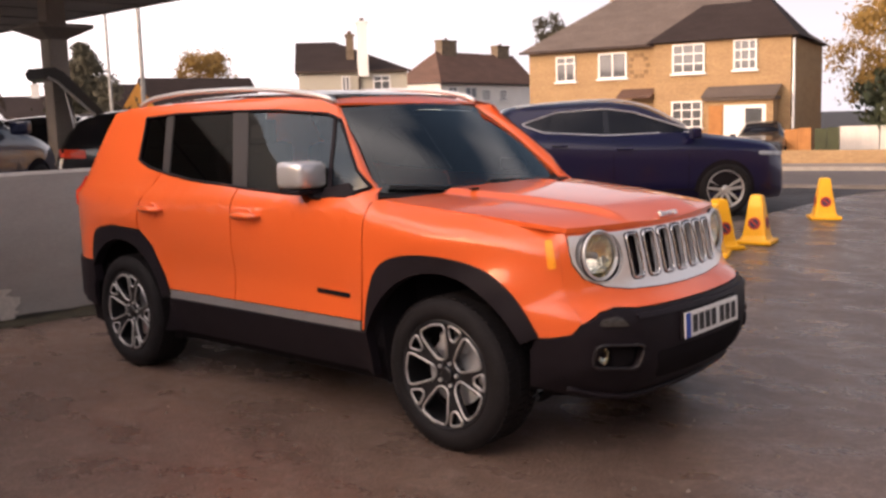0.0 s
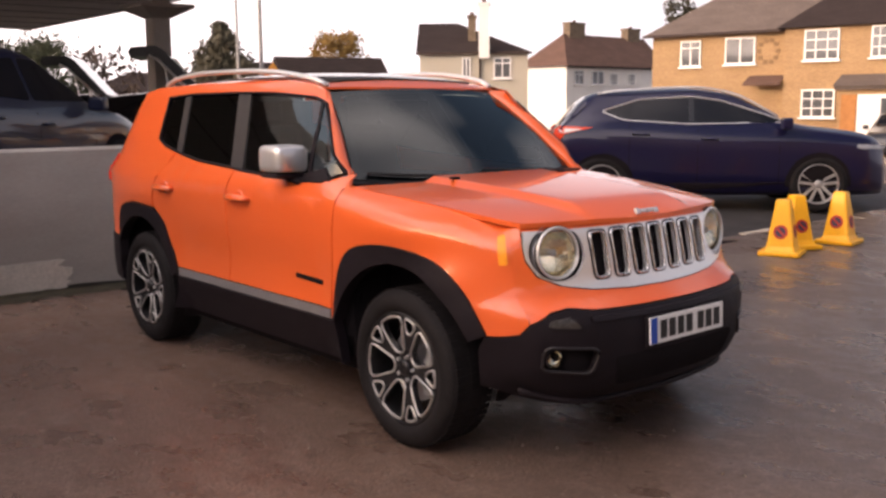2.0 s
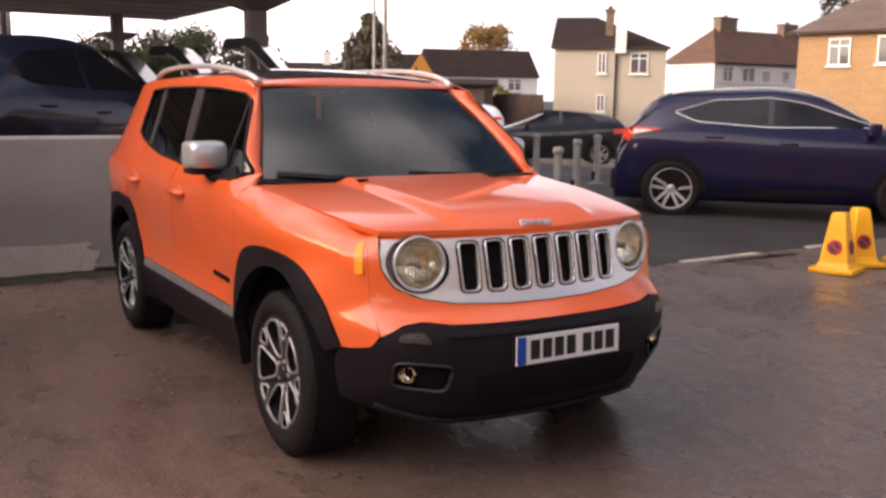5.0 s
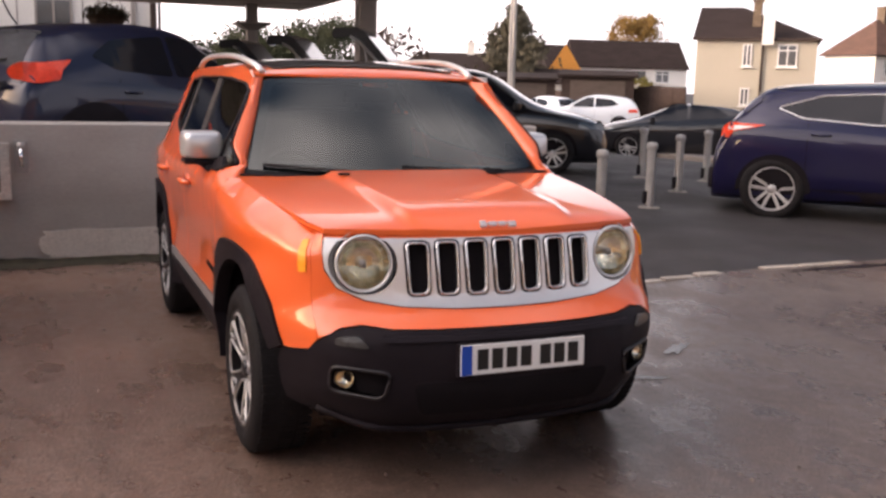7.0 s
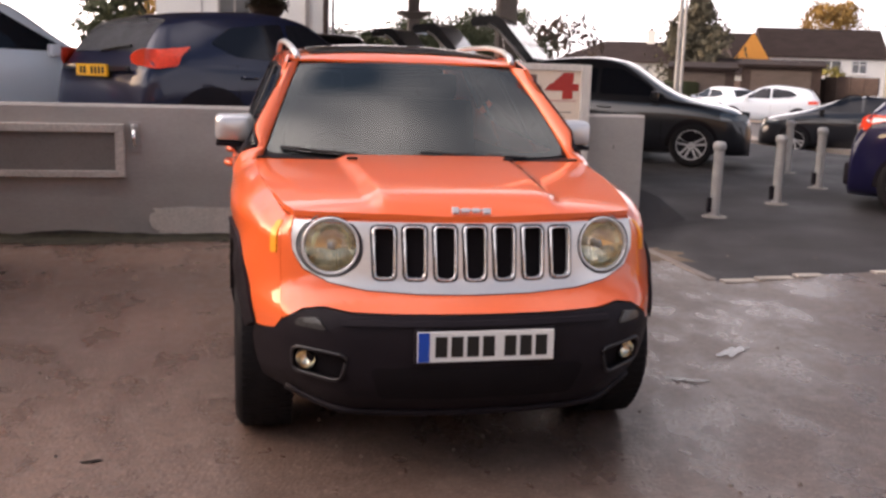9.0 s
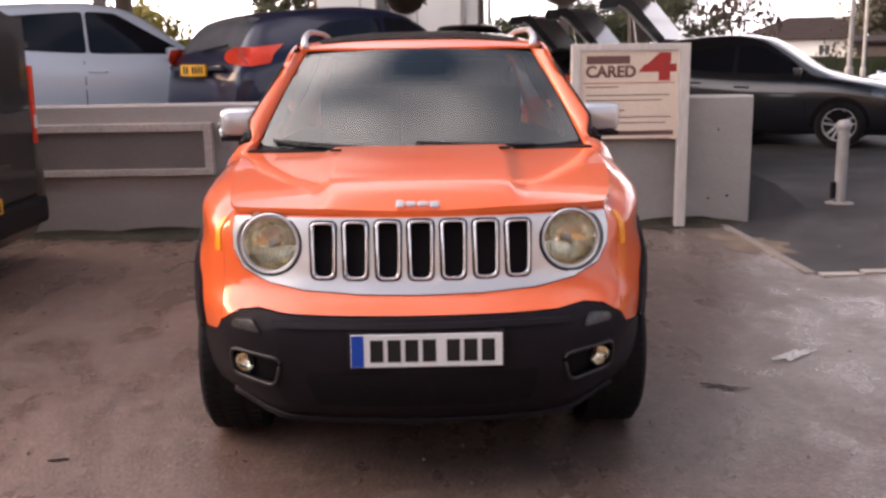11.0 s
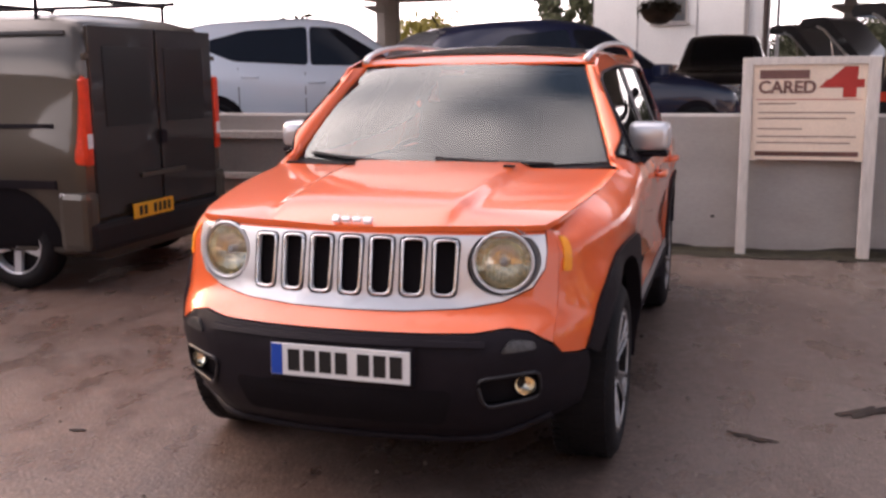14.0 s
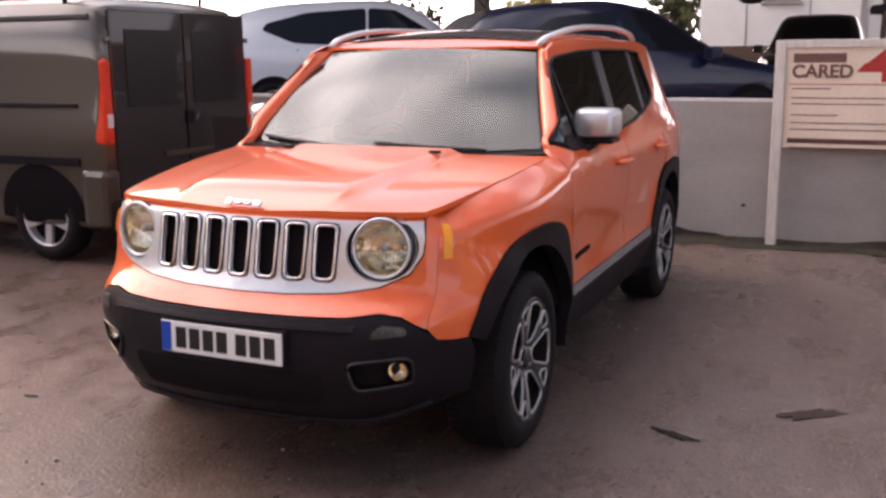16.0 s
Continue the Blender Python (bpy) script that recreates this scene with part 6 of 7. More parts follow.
class Plan:
    """The car's outline from above as a path of length s from the nose round its left side to the tail."""

    def __init__(self, pts):
        p = [Vector(q) for q in pts]
        p = [Vector((-p[1].x, p[1].y))] + p + [Vector((-p[-2].x, p[-2].y))]
        self.q = []
        for i in range(1, len(p) - 2):
            for k in range(12):
                t = k / 12
                a, b, c, d = p[i - 1], p[i], p[i + 1], p[i + 2]
                self.q.append(0.5 * (2 * b + (c - a) * t + (2 * a - 5 * b + 4 * c - d) * t * t + (3 * b - a - 3 * c + d) * t**3))
        self.q.append(p[-2])
        self.s = [0.0]
        for a, b in zip(self.q, self.q[1:]):
            self.s.append(self.s[-1] + (b - a).length)
        self.len = self.s[-1]

    def at(self, s):
        s = min(max(s, 0.0), self.len)
        lo, hi = 0, len(self.s) - 1
        while hi - lo > 1:
            m = (lo + hi) // 2
            lo, hi = (m, hi) if self.s[m] <= s else (lo, m)
        t = (s - self.s[lo]) / max(1e-6, self.s[hi] - self.s[lo])
        a, b = self.q[lo], self.q[hi]
        d = (self.q[min(hi + 1, len(self.q) - 1)] - self.q[max(lo - 1, 0)]).normalized()
        return a.lerp(b, t), Vector((d.y, -d.x))

    def from_y(self, y):
        lo, hi = 0.6, self.len - 0.6
        for _ in range(40):
            m = (lo + hi) / 2
            lo, hi = (m, hi) if self.at(m)[0].y < y else (lo, m)
        return (lo + hi) / 2

    def from_x(self, x):
        lo, hi = 0.0, 1.2
        for _ in range(40):
            m = (lo + hi) / 2
            lo, hi = (m, hi) if self.at(m)[0].x < x else (lo, m)
        return (lo + hi) / 2


plan = Plan(PLAN)
nose_shift = curve([(0.20, 0.10), (0.28, -0.05), (0.36, -0.12), (0.45, -0.150), (0.55, -0.152), (0.62, -0.145), (0.66, -0.115), (0.70, -0.055), (0.75, -0.022), (0.85, 0.0), (0.97, 0.03), (1.02, 0.05)])
S_CORNER, S_AXLE = plan.from_x(0.70), plan.from_y(0.05)
S_C0, S_C1 = plan.from_y(0.32), plan.from_y(0.56)
wing_top = curve([(0.0, 0.985), (plan.from_x(0.66), 0.985), (plan.from_y(-0.3), 1.025), (plan.from_y(0.0), 1.058), (plan.from_y(0.44), 1.095), (plan.from_y(0.7), 1.10)])


def hull(s, z, out=0.0):
    """A point of the body's skin at the path length s (negative: the other side) and the height z."""
    sg, s = (-1 if s < 0 else 1), abs(s)
    p, n = plan.at(s)
    y = p.y
    cab = ss(S_C0, S_C1, s)
    d = out
    d -= cab * 0.028 * ss(1.05, 1.13, z) + cab * 0.44 * max(0.0, z - 1.07) + cab * 0.028 * (1 - ss(0.7, 1.4, y)) * ss(1.2, 1.5, z) + cab * 9.0 * max(0.0, z - 1.55) ** 2
    d -= 0.10 * max(0.0, 0.46 - z) * ss(S_CORNER, S_AXLE, s) + 0.32 * max(0.0, 0.475 - z) * ss(0.40, 0.46, y) * (1 - ss(2.08, 2.16, y))
    side = ss(plan.from_x(0.64), plan.from_x(0.74), s)
    d -= (1 - cab) * (side * 11.0 * max(0.0, z - (wing_top(s) - 0.10)) ** 2 + (1 - side) * 14.0 * max(0.0, z - 0.955) ** 2)
    d += 0.045 * (1 - ss(0.72, 0.93, z)) * math.exp(-((y + 0.28) / 0.16) ** 2)
    d -= (2.2 * max(0.0, 0.44 - z) ** 2 + 0.17 * max(0.0, 0.56 - z)) * ss(plan.from_x(0.45), S_CORNER, s) * (1 - ss(S_CORNER, S_AXLE, s))
    if -0.6 < y < 3.1:
        d += 0.020 * (math.exp(-((y - 0.0) / 0.36) ** 2) + math.exp(-((y - 2.57) / 0.36) ** 2)) * math.exp(-((z - 0.93) / 0.075) ** 2)
        d -= 0.020 * ss(0.42, 0.62, y) * (1 - ss(2.0, 2.2, y)) * math.exp(-((z - 0.66) / 0.13) ** 2)
        d += 0.006 * ss(0.42, 0.62, y) * (1 - ss(2.9, 3.1, y)) * math.exp(-((z - 0.955) / 0.02) ** 2)
    q = p + n * d
    f = 1 - ss(plan.from_x(0.46), plan.from_y(-0.12), s)
    return (sg * q.x, q.y + nose_shift(z) * f, z)


def wing(sg, off=0.0):
    """The skin of one side for outlines in path length and height."""
    return lambda s, z, o: hull(sg * s, z, off + o)


def yz(pts):
    """Outline points given by place along the car and height, as path lengths on the finished skin."""
    out = []
    for y, z in pts:
        lo, hi = 0.55, plan.len - 0.55
        for _ in range(34):
            m = (lo + hi) / 2
            lo, hi = (m, hi) if hull(m, z)[1] < y else (lo, m)
        out.append(((lo + hi) / 2, z))
    return out


def xz(pts):
    return [((1 if x >= 0 else -1) * plan.from_x(abs(x)), z) for x, z in pts]


def nose(s, z, o, off=0.0):
    return hull(s, z, o + off)


offroader = thing("off_road_car", "bright orange boxy off-road car with black lower trim and chrome details", "car", pose(0, 0, 0))

# tub: dark inner body with wheel wells
bm = bmesh.new()
NS, zs = 120, [0.22, 0.30, 0.40, 0.50, 0.60, 0.70, 0.80, 0.88, 0.96, 1.03]
rows = []
for z in zs:
    row = []
    for i in range(2 * NS):
        s = lerp(0, plan.len, i / NS) if i < NS else -lerp(plan.len, 0, (i - NS) / NS)
        yy = plan.at(abs(s))[0].y
        well = max(1 - ss(0.38, 0.42, abs(yy)), 1 - ss(0.38, 0.42, abs(yy - 2.57))) * (1 - ss(0.80, 0.86, z))
        p_ = hull(s, z, -0.035 - 0.24 * well - 0.13 * (1 - ss(S_CORNER * 0.9, S_CORNER * 1.08, abs(s))))
        row.append(bm.verts.new((p_[0], p_[1], min(z, 0.90 if yy < 0.42 else z))))
    rows.append(row)
for a, b in zip(rows, rows[1:]):
    for i in range(2 * NS):
        bm.faces.new((a[i], a[(i + 1) % (2 * NS)], b[(i + 1) % (2 * NS)], b[i]))
bm.faces.new(list(reversed(rows[0])))
part("inner_body", bm, DARK, offroader, "dark inner body and underside")
part("floor_pan", bbox(-0.78, 0.40, 0.55, 0.78, 3.05, 0.60), DARK, offroader)

# shroud with seven slots
SH = [(-0.655, 0.966), (-0.662, 0.91), (-0.658, 0.855), (-0.622, 0.792), (-0.53, 0.749), (-0.40, 0.727), (-0.2, 0.716), (0, 0.714)]
SH = SH + [(-x, z) for x, z in reversed(SH[:-1])]
slots = []
for k in range(7):
    cx = (k - 3) * 0.1115
    zt_, zb_ = 0.955 - 0.05 * (cx * cx), 0.764 + 0.01 * abs(cx)
    slots.append(rounded([(cx - 0.039, zt_), (cx + 0.039, zt_), (cx + 0.035, zb_), (cx - 0.035, zb_)], 0.022, 4))
lamp_hole = {sg: [(sg * 0.527 + 0.119 * math.cos(2 * math.pi * k / 32), min(0.962, 0.876 + 0.112 * math.sin(2 * math.pi * k / 32))) for k in range(32)] for sg in (-1, 1)}
grille = panel("grille_panel", xz(SH), lambda s, z, o: nose(s, z, o, 0.004), SILVERPAINT, offroader, "satin silver grille panel", [xz(q) for q in slots] + [xz(lamp_hole[-1]), xz(lamp_hole[1])], 0.06, 0.02)
for q in slots:
    bm = bmesh.new()
    tube(bm, [hull(*p, 0.007) for p in xz(q)], 0.0052, 8, closed=True)
    ring = part("slot_surround", bm, CHROME, grille, "chrome slot ring", smooth=True)
    bm = skin(xz(q), lambda s, z, o: nose(s, z, o, -0.028), (), 0.05, 0.0)
    part("slot_mesh", bm, DARK, grille)
    bm = bmesh.new()
    cx, cz = sum(p[0] for p in q) / len(q), sum(p[1] for p in q) / len(q)
    tube(bm, [hull(*p, 0.004) for p in xz([(lerp(cx, a, 1.22), lerp(cz, b, 1.075)) for a, b in q])], 0.0035, 6, closed=True)
    part("slot_shadow_line", bm, PLASTIC, grille, "thin dark outline")

# head lamps
REFLECT = mat("lamp_reflector", (1.0, 0.92, 0.74), 0.10, 1.0, var=0.05, scale=40, bump=0.6, bscale=30)
SOCKET = mat("lamp_socket", (0.50, 0.50, 0.50), 0.38, 0.4, var=0.05, fine=300)
for sg in (-1, 1):
    c = Vector(hull(sg * plan.from_x(0.527), 0.876, -0.006))
    ax = Vector((sg * 0.16, -1.0, 0.10)).normalized()
    m = Matrix.Translation(c) @ ax.to_track_quat('Z', 'Y').to_matrix().to_4x4()
    lamp = new("headlamp")
    lamp.parent = offroader
    lamp["label"] = "round clear headlamp with bright chrome bowl"
    bm = bmesh.new()
    lathe(bm, [(0.121, -0.018), (0.115, -0.026), (0.108, -0.036), (0.104, -0.05)], 40, m)
    part("socket", bm, SOCKET, lamp, "grey recessed socket", smooth=True)
    bm = bmesh.new()
    lathe(bm, [(0.104, -0.040), (0.107, 0.002), (0.104, 0.010), (0.098, 0.010), (0.094, 0.0), (0.093, -0.03)], 40, m)
    part("bezel", bm, SILVERPAINT, lamp, smooth=True)
    bm = bmesh.new()
    lathe(bm, [(0.107, 0.000), (0.1095, 0.002), (0.1085, -0.010)], 40, m)
    part("bezel_line", bm, PLASTIC, lamp, smooth=True)
    bm = bmesh.new()
    lathe(bm, [(0.094, -0.004), (0.088, -0.016), (0.076, -0.028), (0.058, -0.038), (0.040, -0.044), (0.020, -0.047), (0.0, -0.048)], 18, m)
    part("reflector", bm, REFLECT, lamp, "faceted bright reflector bowl")
    bm = bmesh.new()
    for k in range(11):
        x_ = -0.070 + 0.014 * k
        hh = 0.85 * math.sqrt(max(0.0, 0.086 ** 2 - x_ * x_))
        q = m @ Matrix.Translation((x_, 0, 0))
        lo = [(-0.0055, -hh, -0.014), (0.0055, -hh, -0.014), (0.0055, -0.15 * hh, -0.036), (-0.0055, -0.15 * hh, -0.036), (0.0, -hh, -0.010), (0.0, -0.15 * hh, -0.030)]
        v = [bm.verts.new(q @ Vector(p)) for p in lo]
        bm.faces.new((v[0], v[4], v[5], v[3])), bm.faces.new((v[4], v[1], v[2], v[5]))
    part("fluted_insert", bm, REFLECT, lamp)
    bm = bmesh.new()
    lathe(bm, [(0.014, -0.047), (0.015, -0.026), (0.011, -0.018), (0.0, -0.016)], 20, m)
    part("bulb_shield", bm, SOCKET, lamp, "grey bulb shield", smooth=True)
    bm = bmesh.new()
    lathe(bm, [(0.095, 0.003), (0.07, 0.012), (0.035, 0.019), (0.0, 0.021)], 36, m)
    lens = part("lens", bm, LENS, lamp, smooth=True)
    lens.visible_shadow = False

# orange front mask below the shroud
bump_top = [(0.0, 0.657), (0.30, 0.657), (0.46, 0.660), (0.56, 0.672), (0.63, 0.660), (0.70, 0.612)]
low = [(x, z - 0.005) for x, z in SH[len(SH) // 2:]]                          # shroud's lower edge, centre to the right
mask = [(0.70, 0.982), (0.70, 0.616)] + [(x, z + 0.002) for x, z in reversed(bump_top[:-1])]
mask = mask + [(-x, z) for x, z in reversed(mask[:-1])]
inner = [(-x, z) for x, z in reversed(low)][:-1] + low
outline = [(-0.70, 0.982), (-0.664, 0.982)] + [(x * 1.006, z) for x, z in inner[1:-1]] + [(0.664, 0.982)] + mask
seen_, clean = set(), []
for x, z in outline:
    k = (round(x, 4), round(z, 4))
    if k not in seen_:
        seen_.add(k)
        clean.append((x, z))
panel("front_mask", xz(clean), lambda s, z, o: nose(s, z, o), ORANGE, offroader, step=0.03)

panel("bonnet_lip", xz([(-0.66, 0.984), (-0.66, 0.958), (0.66, 0.958), (0.66, 0.984)]), lambda s, z, o: nose(s, z, o, -0.006), ORANGE, offroader, step=0.06)

# black bumper
bl = [(0.70, 0.608), (0.63, 0.656), (0.56, 0.668), (0.46, 0.656), (0.30, 0.653), (0.0, 0.653)]
s_bend, s_end = plan.from_x(0.70), yz([(-0.44, 0.45)])[0][0]
bp_ = [(s_end, 0.34)] + yz([(-0.445, 0.50), (-0.475, 0.556), (-0.53, 0.556), (-0.60, 0.570)]) + [(plan.from_x(x), z) for x, z in bl]
bp_full = [(s, z) for s, z in bp_] + [(-s, z) for s, z in reversed(bp_[:-1])] + [(-s_bend, 0.285), (-0.4, 0.238), (0.4, 0.238), (s_bend, 0.285)]
fog_q = {sg: rounded([(sg * 0.475, 0.512), (sg * 0.665, 0.528), (sg * 0.672, 0.430), (sg * 0.500, 0.412)][::sg], 0.03, 3) for sg in (-1, 1)}
drl_q = {sg: rounded([(sg * 0.545, 0.598), (sg * 0.655, 0.606), (sg * 0.645, 0.632), (sg * 0.575, 0.642)][::sg], 0.015, 3) for sg in (-1, 1)}
bumper = panel("front_bumper", bp_full, lambda s, z, o: nose(s, z, o, 0.004), PLASTIC, offroader, "textured black plastic bumper", [xz(fog_q[-1]), xz(fog_q[1])], 0.06, 0.03)
for sg in (-1, 1):
    part("fog_recess", skin(xz(fog_q[sg]), lambda s, z, o: nose(s, z, o, -0.035), (), 0.05, 0.0), DARK, bumper)
    bm = bmesh.new()
    tube(bm, [hull(*p, 0.008) for p in xz(fog_q[sg])], 0.007, 6, closed=True)
    part("fog_bezel", bm, mat("fog_bezel_black", (0.020, 0.018, 0.020), 0.35, var=0.1), bumper, "black fog lamp bezel", smooth=True)
    c = Vector(hull(sg * plan.from_x(0.632), 0.473, -0.02))
    m = Matrix.Translation(c) @ Vector((sg * 0.25, -1, 0)).to_track_quat('Z', 'Y').to_matrix().to_4x4()
    bm = bmesh.new()
    lathe(bm, [(0.037, -0.03), (0.039, 0.010), (0.034, 0.014)], 24, m)
    fl = part("fog_lamp", bm, PLASTIC, bumper, "round clear fog lamp", smooth=True)
    bm = bmesh.new()
    lathe(bm, [(0.034, 0.008), (0.024, -0.012), (0.0, -0.018)], 24, m)
    part("reflector", bm, REFLECT, fl, smooth=True)
    bm = bmesh.new()
    lathe(bm, [(0.034, 0.012), (0.016, 0.018), (0.0, 0.019)], 24, m)
    part("lens", bm, LENS, fl, smooth=True).visible_shadow = False
    part("running_lamp", skin(xz(drl_q[sg]), lambda s, z, o: nose(s, z, o, 0.012), (), 0.04, 0.01), mat("clear_lamp", (0.055, 0.052, 0.05), 0.35, 0.2, var=0.4, scale=40, coat=0.2), bumper, "small clear running lamp")
lip = [(-0.68, 0.300), (-0.4, 0.275), (0, 0.268), (0.4, 0.275), (0.68, 0.300)]
bm = bmesh.new()
tube(bm, [hull((1 if x >= 0 else -1) * plan.from_x(abs(x)), z, 0.012) for x, z in [(lerp(-0.72, 0.72, i / 30), 0.262 + 0.07 * (lerp(-1, 1, i / 30)) ** 4) for i in range(31)]], 0.014, 6)
part("skid_lip", bm, PLASTIC, bumper, "black lower lip", smooth=True)
part("centre_ledge", skin(xz([(-0.50, 0.640), (0.50, 0.640), (0.50, 0.622), (-0.50, 0.622)]), lambda s, z, o: nose(s, z, o, 0.014), (), 0.08, 0.012), PLASTIC, bumper)
part("lower_intake", skin(xz(rounded([(-0.40, 0.47), (0.40, 0.47), (0.36, 0.34), (-0.36, 0.34)], 0.03, 3)), lambda s, z, o: nose(s, z, o, 0.007), (), 0.06, 0.006), DARK, bumper)

# number plate: white with a blue band and plain bars
pl_m = Matrix.Translation((0.015, -0.851, 0.496)) @ Matrix.Rotation(radians(-2), 4, 'X')
plate = part("number_plate", bbox(-0.252, -0.004, 0, 0.252, 0.004, 0.111, 0.002, pl_m), PLATEWHITE, offroader, "white number plate with blue band and plain dark bars")
part("blue_band", bbox(-0.250, -0.0055, 0.002, -0.209, -0.0035, 0.109, 0, pl_m), PLATEBLUE, plate)
for x0 in (-0.188, -0.130, -0.072, -0.014, 0.066, 0.124, 0.182):
    part("plate_bar", bbox(x0, -0.0055, 0.018, x0 + 0.044, -0.0035, 0.093, 0, pl_m), INK, plate)
part("plate_mount", bbox(-0.262, 0.004, -0.01, 0.262, 0.05, 0.121, 0.01, pl_m), PLASTIC, plate)

# wings, doors, quarter panels
ARCH_F = [(0.440, 0.488), (0.412, 0.672), (0.348, 0.808), (0.220, 0.860), (0.02, 0.874), (-0.215, 0.842), (-0.345, 0.768), (-0.434, 0.650), (-0.480, 0.560)]
ARCH_R = [(2.925, 0.50), (2.945, 0.66), (2.915, 0.788), (2.850, 0.852), (2.640, 0.880), (2.370, 0.862), (2.225, 0.768), (2.122, 0.605), (2.062, 0.500)]


def soften(pts, times=2):
    """Cut the corners of an open line, its ends kept."""
    for _ in range(times):
        out = [pts[0]]
        for a, b in zip(pts, pts[1:]):
            out += [(lerp(a[0], b[0], 0.25), lerp(a[1], b[1], 0.25)), (lerp(a[0], b[0], 0.75), lerp(a[1], b[1], 0.75))]
        pts = out + [pts[-1]]
    return pts


ARCH_F, ARCH_R = soften(ARCH_F), soften(ARCH_R)
for sg in (-1, 1):
    sk = wing(sg)
    top = [(s, wing_top(s)) for s in (lerp(plan.from_x(0.7015), plan.from_y(0.43), i / 10) for i in range(11))]
    fender = top + yz([(0.424, 1.04), (0.445, 0.85), (0.468, 0.492)]) + yz(ARCH_F) + yz([(-0.52, 0.560), (-0.60, 0.574)]) + [(plan.from_x(0.7015), 0.616)]
    panel("front_wing", fender, sk, ORANGE, offroader, step=0.026)
    panel("seam_backing", [(plan.from_x(0.688), 0.630), (plan.from_x(0.714), 0.630), (plan.from_x(0.714), 0.968), (plan.from_x(0.688), 0.968)], wing(sg, -0.0035), ORANGE, offroader, step=0.05, depth=0.004)
    fd = [(0.455, 1.148), (0.590, 1.106), (0.80, 1.104), (1.02, 1.108), (1.35, 1.124), (1.432, 1.130), (1.455, 0.85), (1.455, 0.535), (0.476, 0.535), (0.453, 0.85), (0.432, 1.04)]
    front_door = panel("front_door", yz(fd), sk, ORANGE, offroader, step=0.06)
    rd = [(1.442, 1.131), (1.60, 1.140), (1.886, 1.157), (2.08, 1.178), (2.20, 1.200), (2.335, 1.02), (2.352, 0.872), (2.218, 0.775), (2.116, 0.610), (2.080, 0.535), (1.463, 0.535), (1.463, 0.85)]
    rear_door = panel("rear_door", yz(rd), sk, ORANGE, offroader, step=0.06)
    qp = [(2.208, 1.208), (2.36, 1.225), (2.502, 1.268), (2.566, 1.520), (2.575, 1.592), (2.80, 1.585), (2.99, 1.555), (3.06, 1.42), (3.15, 1.18), (3.21, 0.90), (3.21, 0.64), (2.955, 0.64), (2.919, 0.792), (2.852, 0.857), (2.640, 0.885), (2.372, 0.868), (2.343, 1.02)]
    panel("rear_quarter", yz(qp), sk, ORANGE, offroader, step=0.06)
    ct = [(0.812, 1.478), (0.917, 1.508), (1.3, 1.535), (1.7, 1.542), (2.25, 1.540), (2.558, 1.528), (2.567, 1.592), (2.2, 1.600), (1.6, 1.602), (1.25, 1.598), (1.0, 1.575), (0.86, 1.540)]
    panel("roof_side", yz(ct), sk, ORANGE, offroader, step=0.06)
    panel("inner_trim", yz([(y, z) for y, z in ct if y > 1.1]), wing(sg, -0.035), SEAT, offroader, "dark cabin trim", step=0.1, depth=0.0)
    # glass
    glass = wing(sg, -0.010)
    panel("front_window", yz([(0.72, 1.112), (1.36, 1.132), (1.55, 1.530), (0.93, 1.500), (0.86, 1.480)]), glass, GLASS, offroader, "clear door glass", step=0.08, depth=0.0)
    panel("fixed_window", yz([(0.50, 1.152), (0.595, 1.118), (0.70, 1.112), (0.84, 1.476), (0.815, 1.470)]), glass, GLASS, offroader, "small fixed front quarter glass", step=0.08, depth=0.0)
    panel("rear_door_window", yz([(1.50, 1.144), (1.88, 1.164), (2.13, 1.196), (2.275, 1.533), (1.695, 1.536)]), glass, PRIVACY, offroader, "dark tinted rear glass", step=0.08, depth=0.0)
    panel("quarter_window", yz([(2.215, 1.214), (2.36, 1.230), (2.492, 1.274), (2.553, 1.518), (2.352, 1.530)]), glass, PRIVACY, offroader, "dark tinted rear quarter glass", step=0.08, depth=0.0)
    panel("centre_pillar", yz([(1.365, 1.128), (1.498, 1.140), (1.693, 1.538), (1.552, 1.534)]), wing(sg, -0.004), GREYTRIM, offroader, "dark grey pillar trim", step=0.08)
    panel("rear_pillar", yz([(2.135, 1.192), (2.212, 1.210), (2.350, 1.532), (2.278, 1.535)]), wing(sg, -0.004), GREYTRIM, offroader, "dark grey pillar trim", step=0.08)
    panel("window_divider", yz([(0.700, 1.110), (0.724, 1.110), (0.866, 1.484), (0.842, 1.478)]), wing(sg, -0.004), PLASTIC, offroader, step=0.08)
    bm = bmesh.new()
    dlo = [(0.485, 1.152), (0.592, 1.112), (1.02, 1.112), (1.35, 1.129), (1.5, 1.140), (1.886, 1.162), (2.13, 1.192), (2.36, 1.228), (2.498, 1.270), (2.560, 1.520), (2.25, 1.537), (1.7, 1.539), (1.3, 1.532), (0.917, 1.505), (0.810, 1.474)]
    fine = []
    for i, p in enumerate(dlo):
        q = dlo[(i + 1) % len(dlo)]
        for k in range(4):
            fine.append((lerp(p[0], q[0], k / 4), lerp(p[1], q[1], k / 4)))
    tube(bm, [hull(sg * s, z, -0.001) for s, z in yz(fine)], 0.0085, 6, closed=True)
    part("window_seal", bm, PLASTIC, offroader, "black window seal", smooth=True)
    # flares, sill, trim
    bm = bmesh.new()
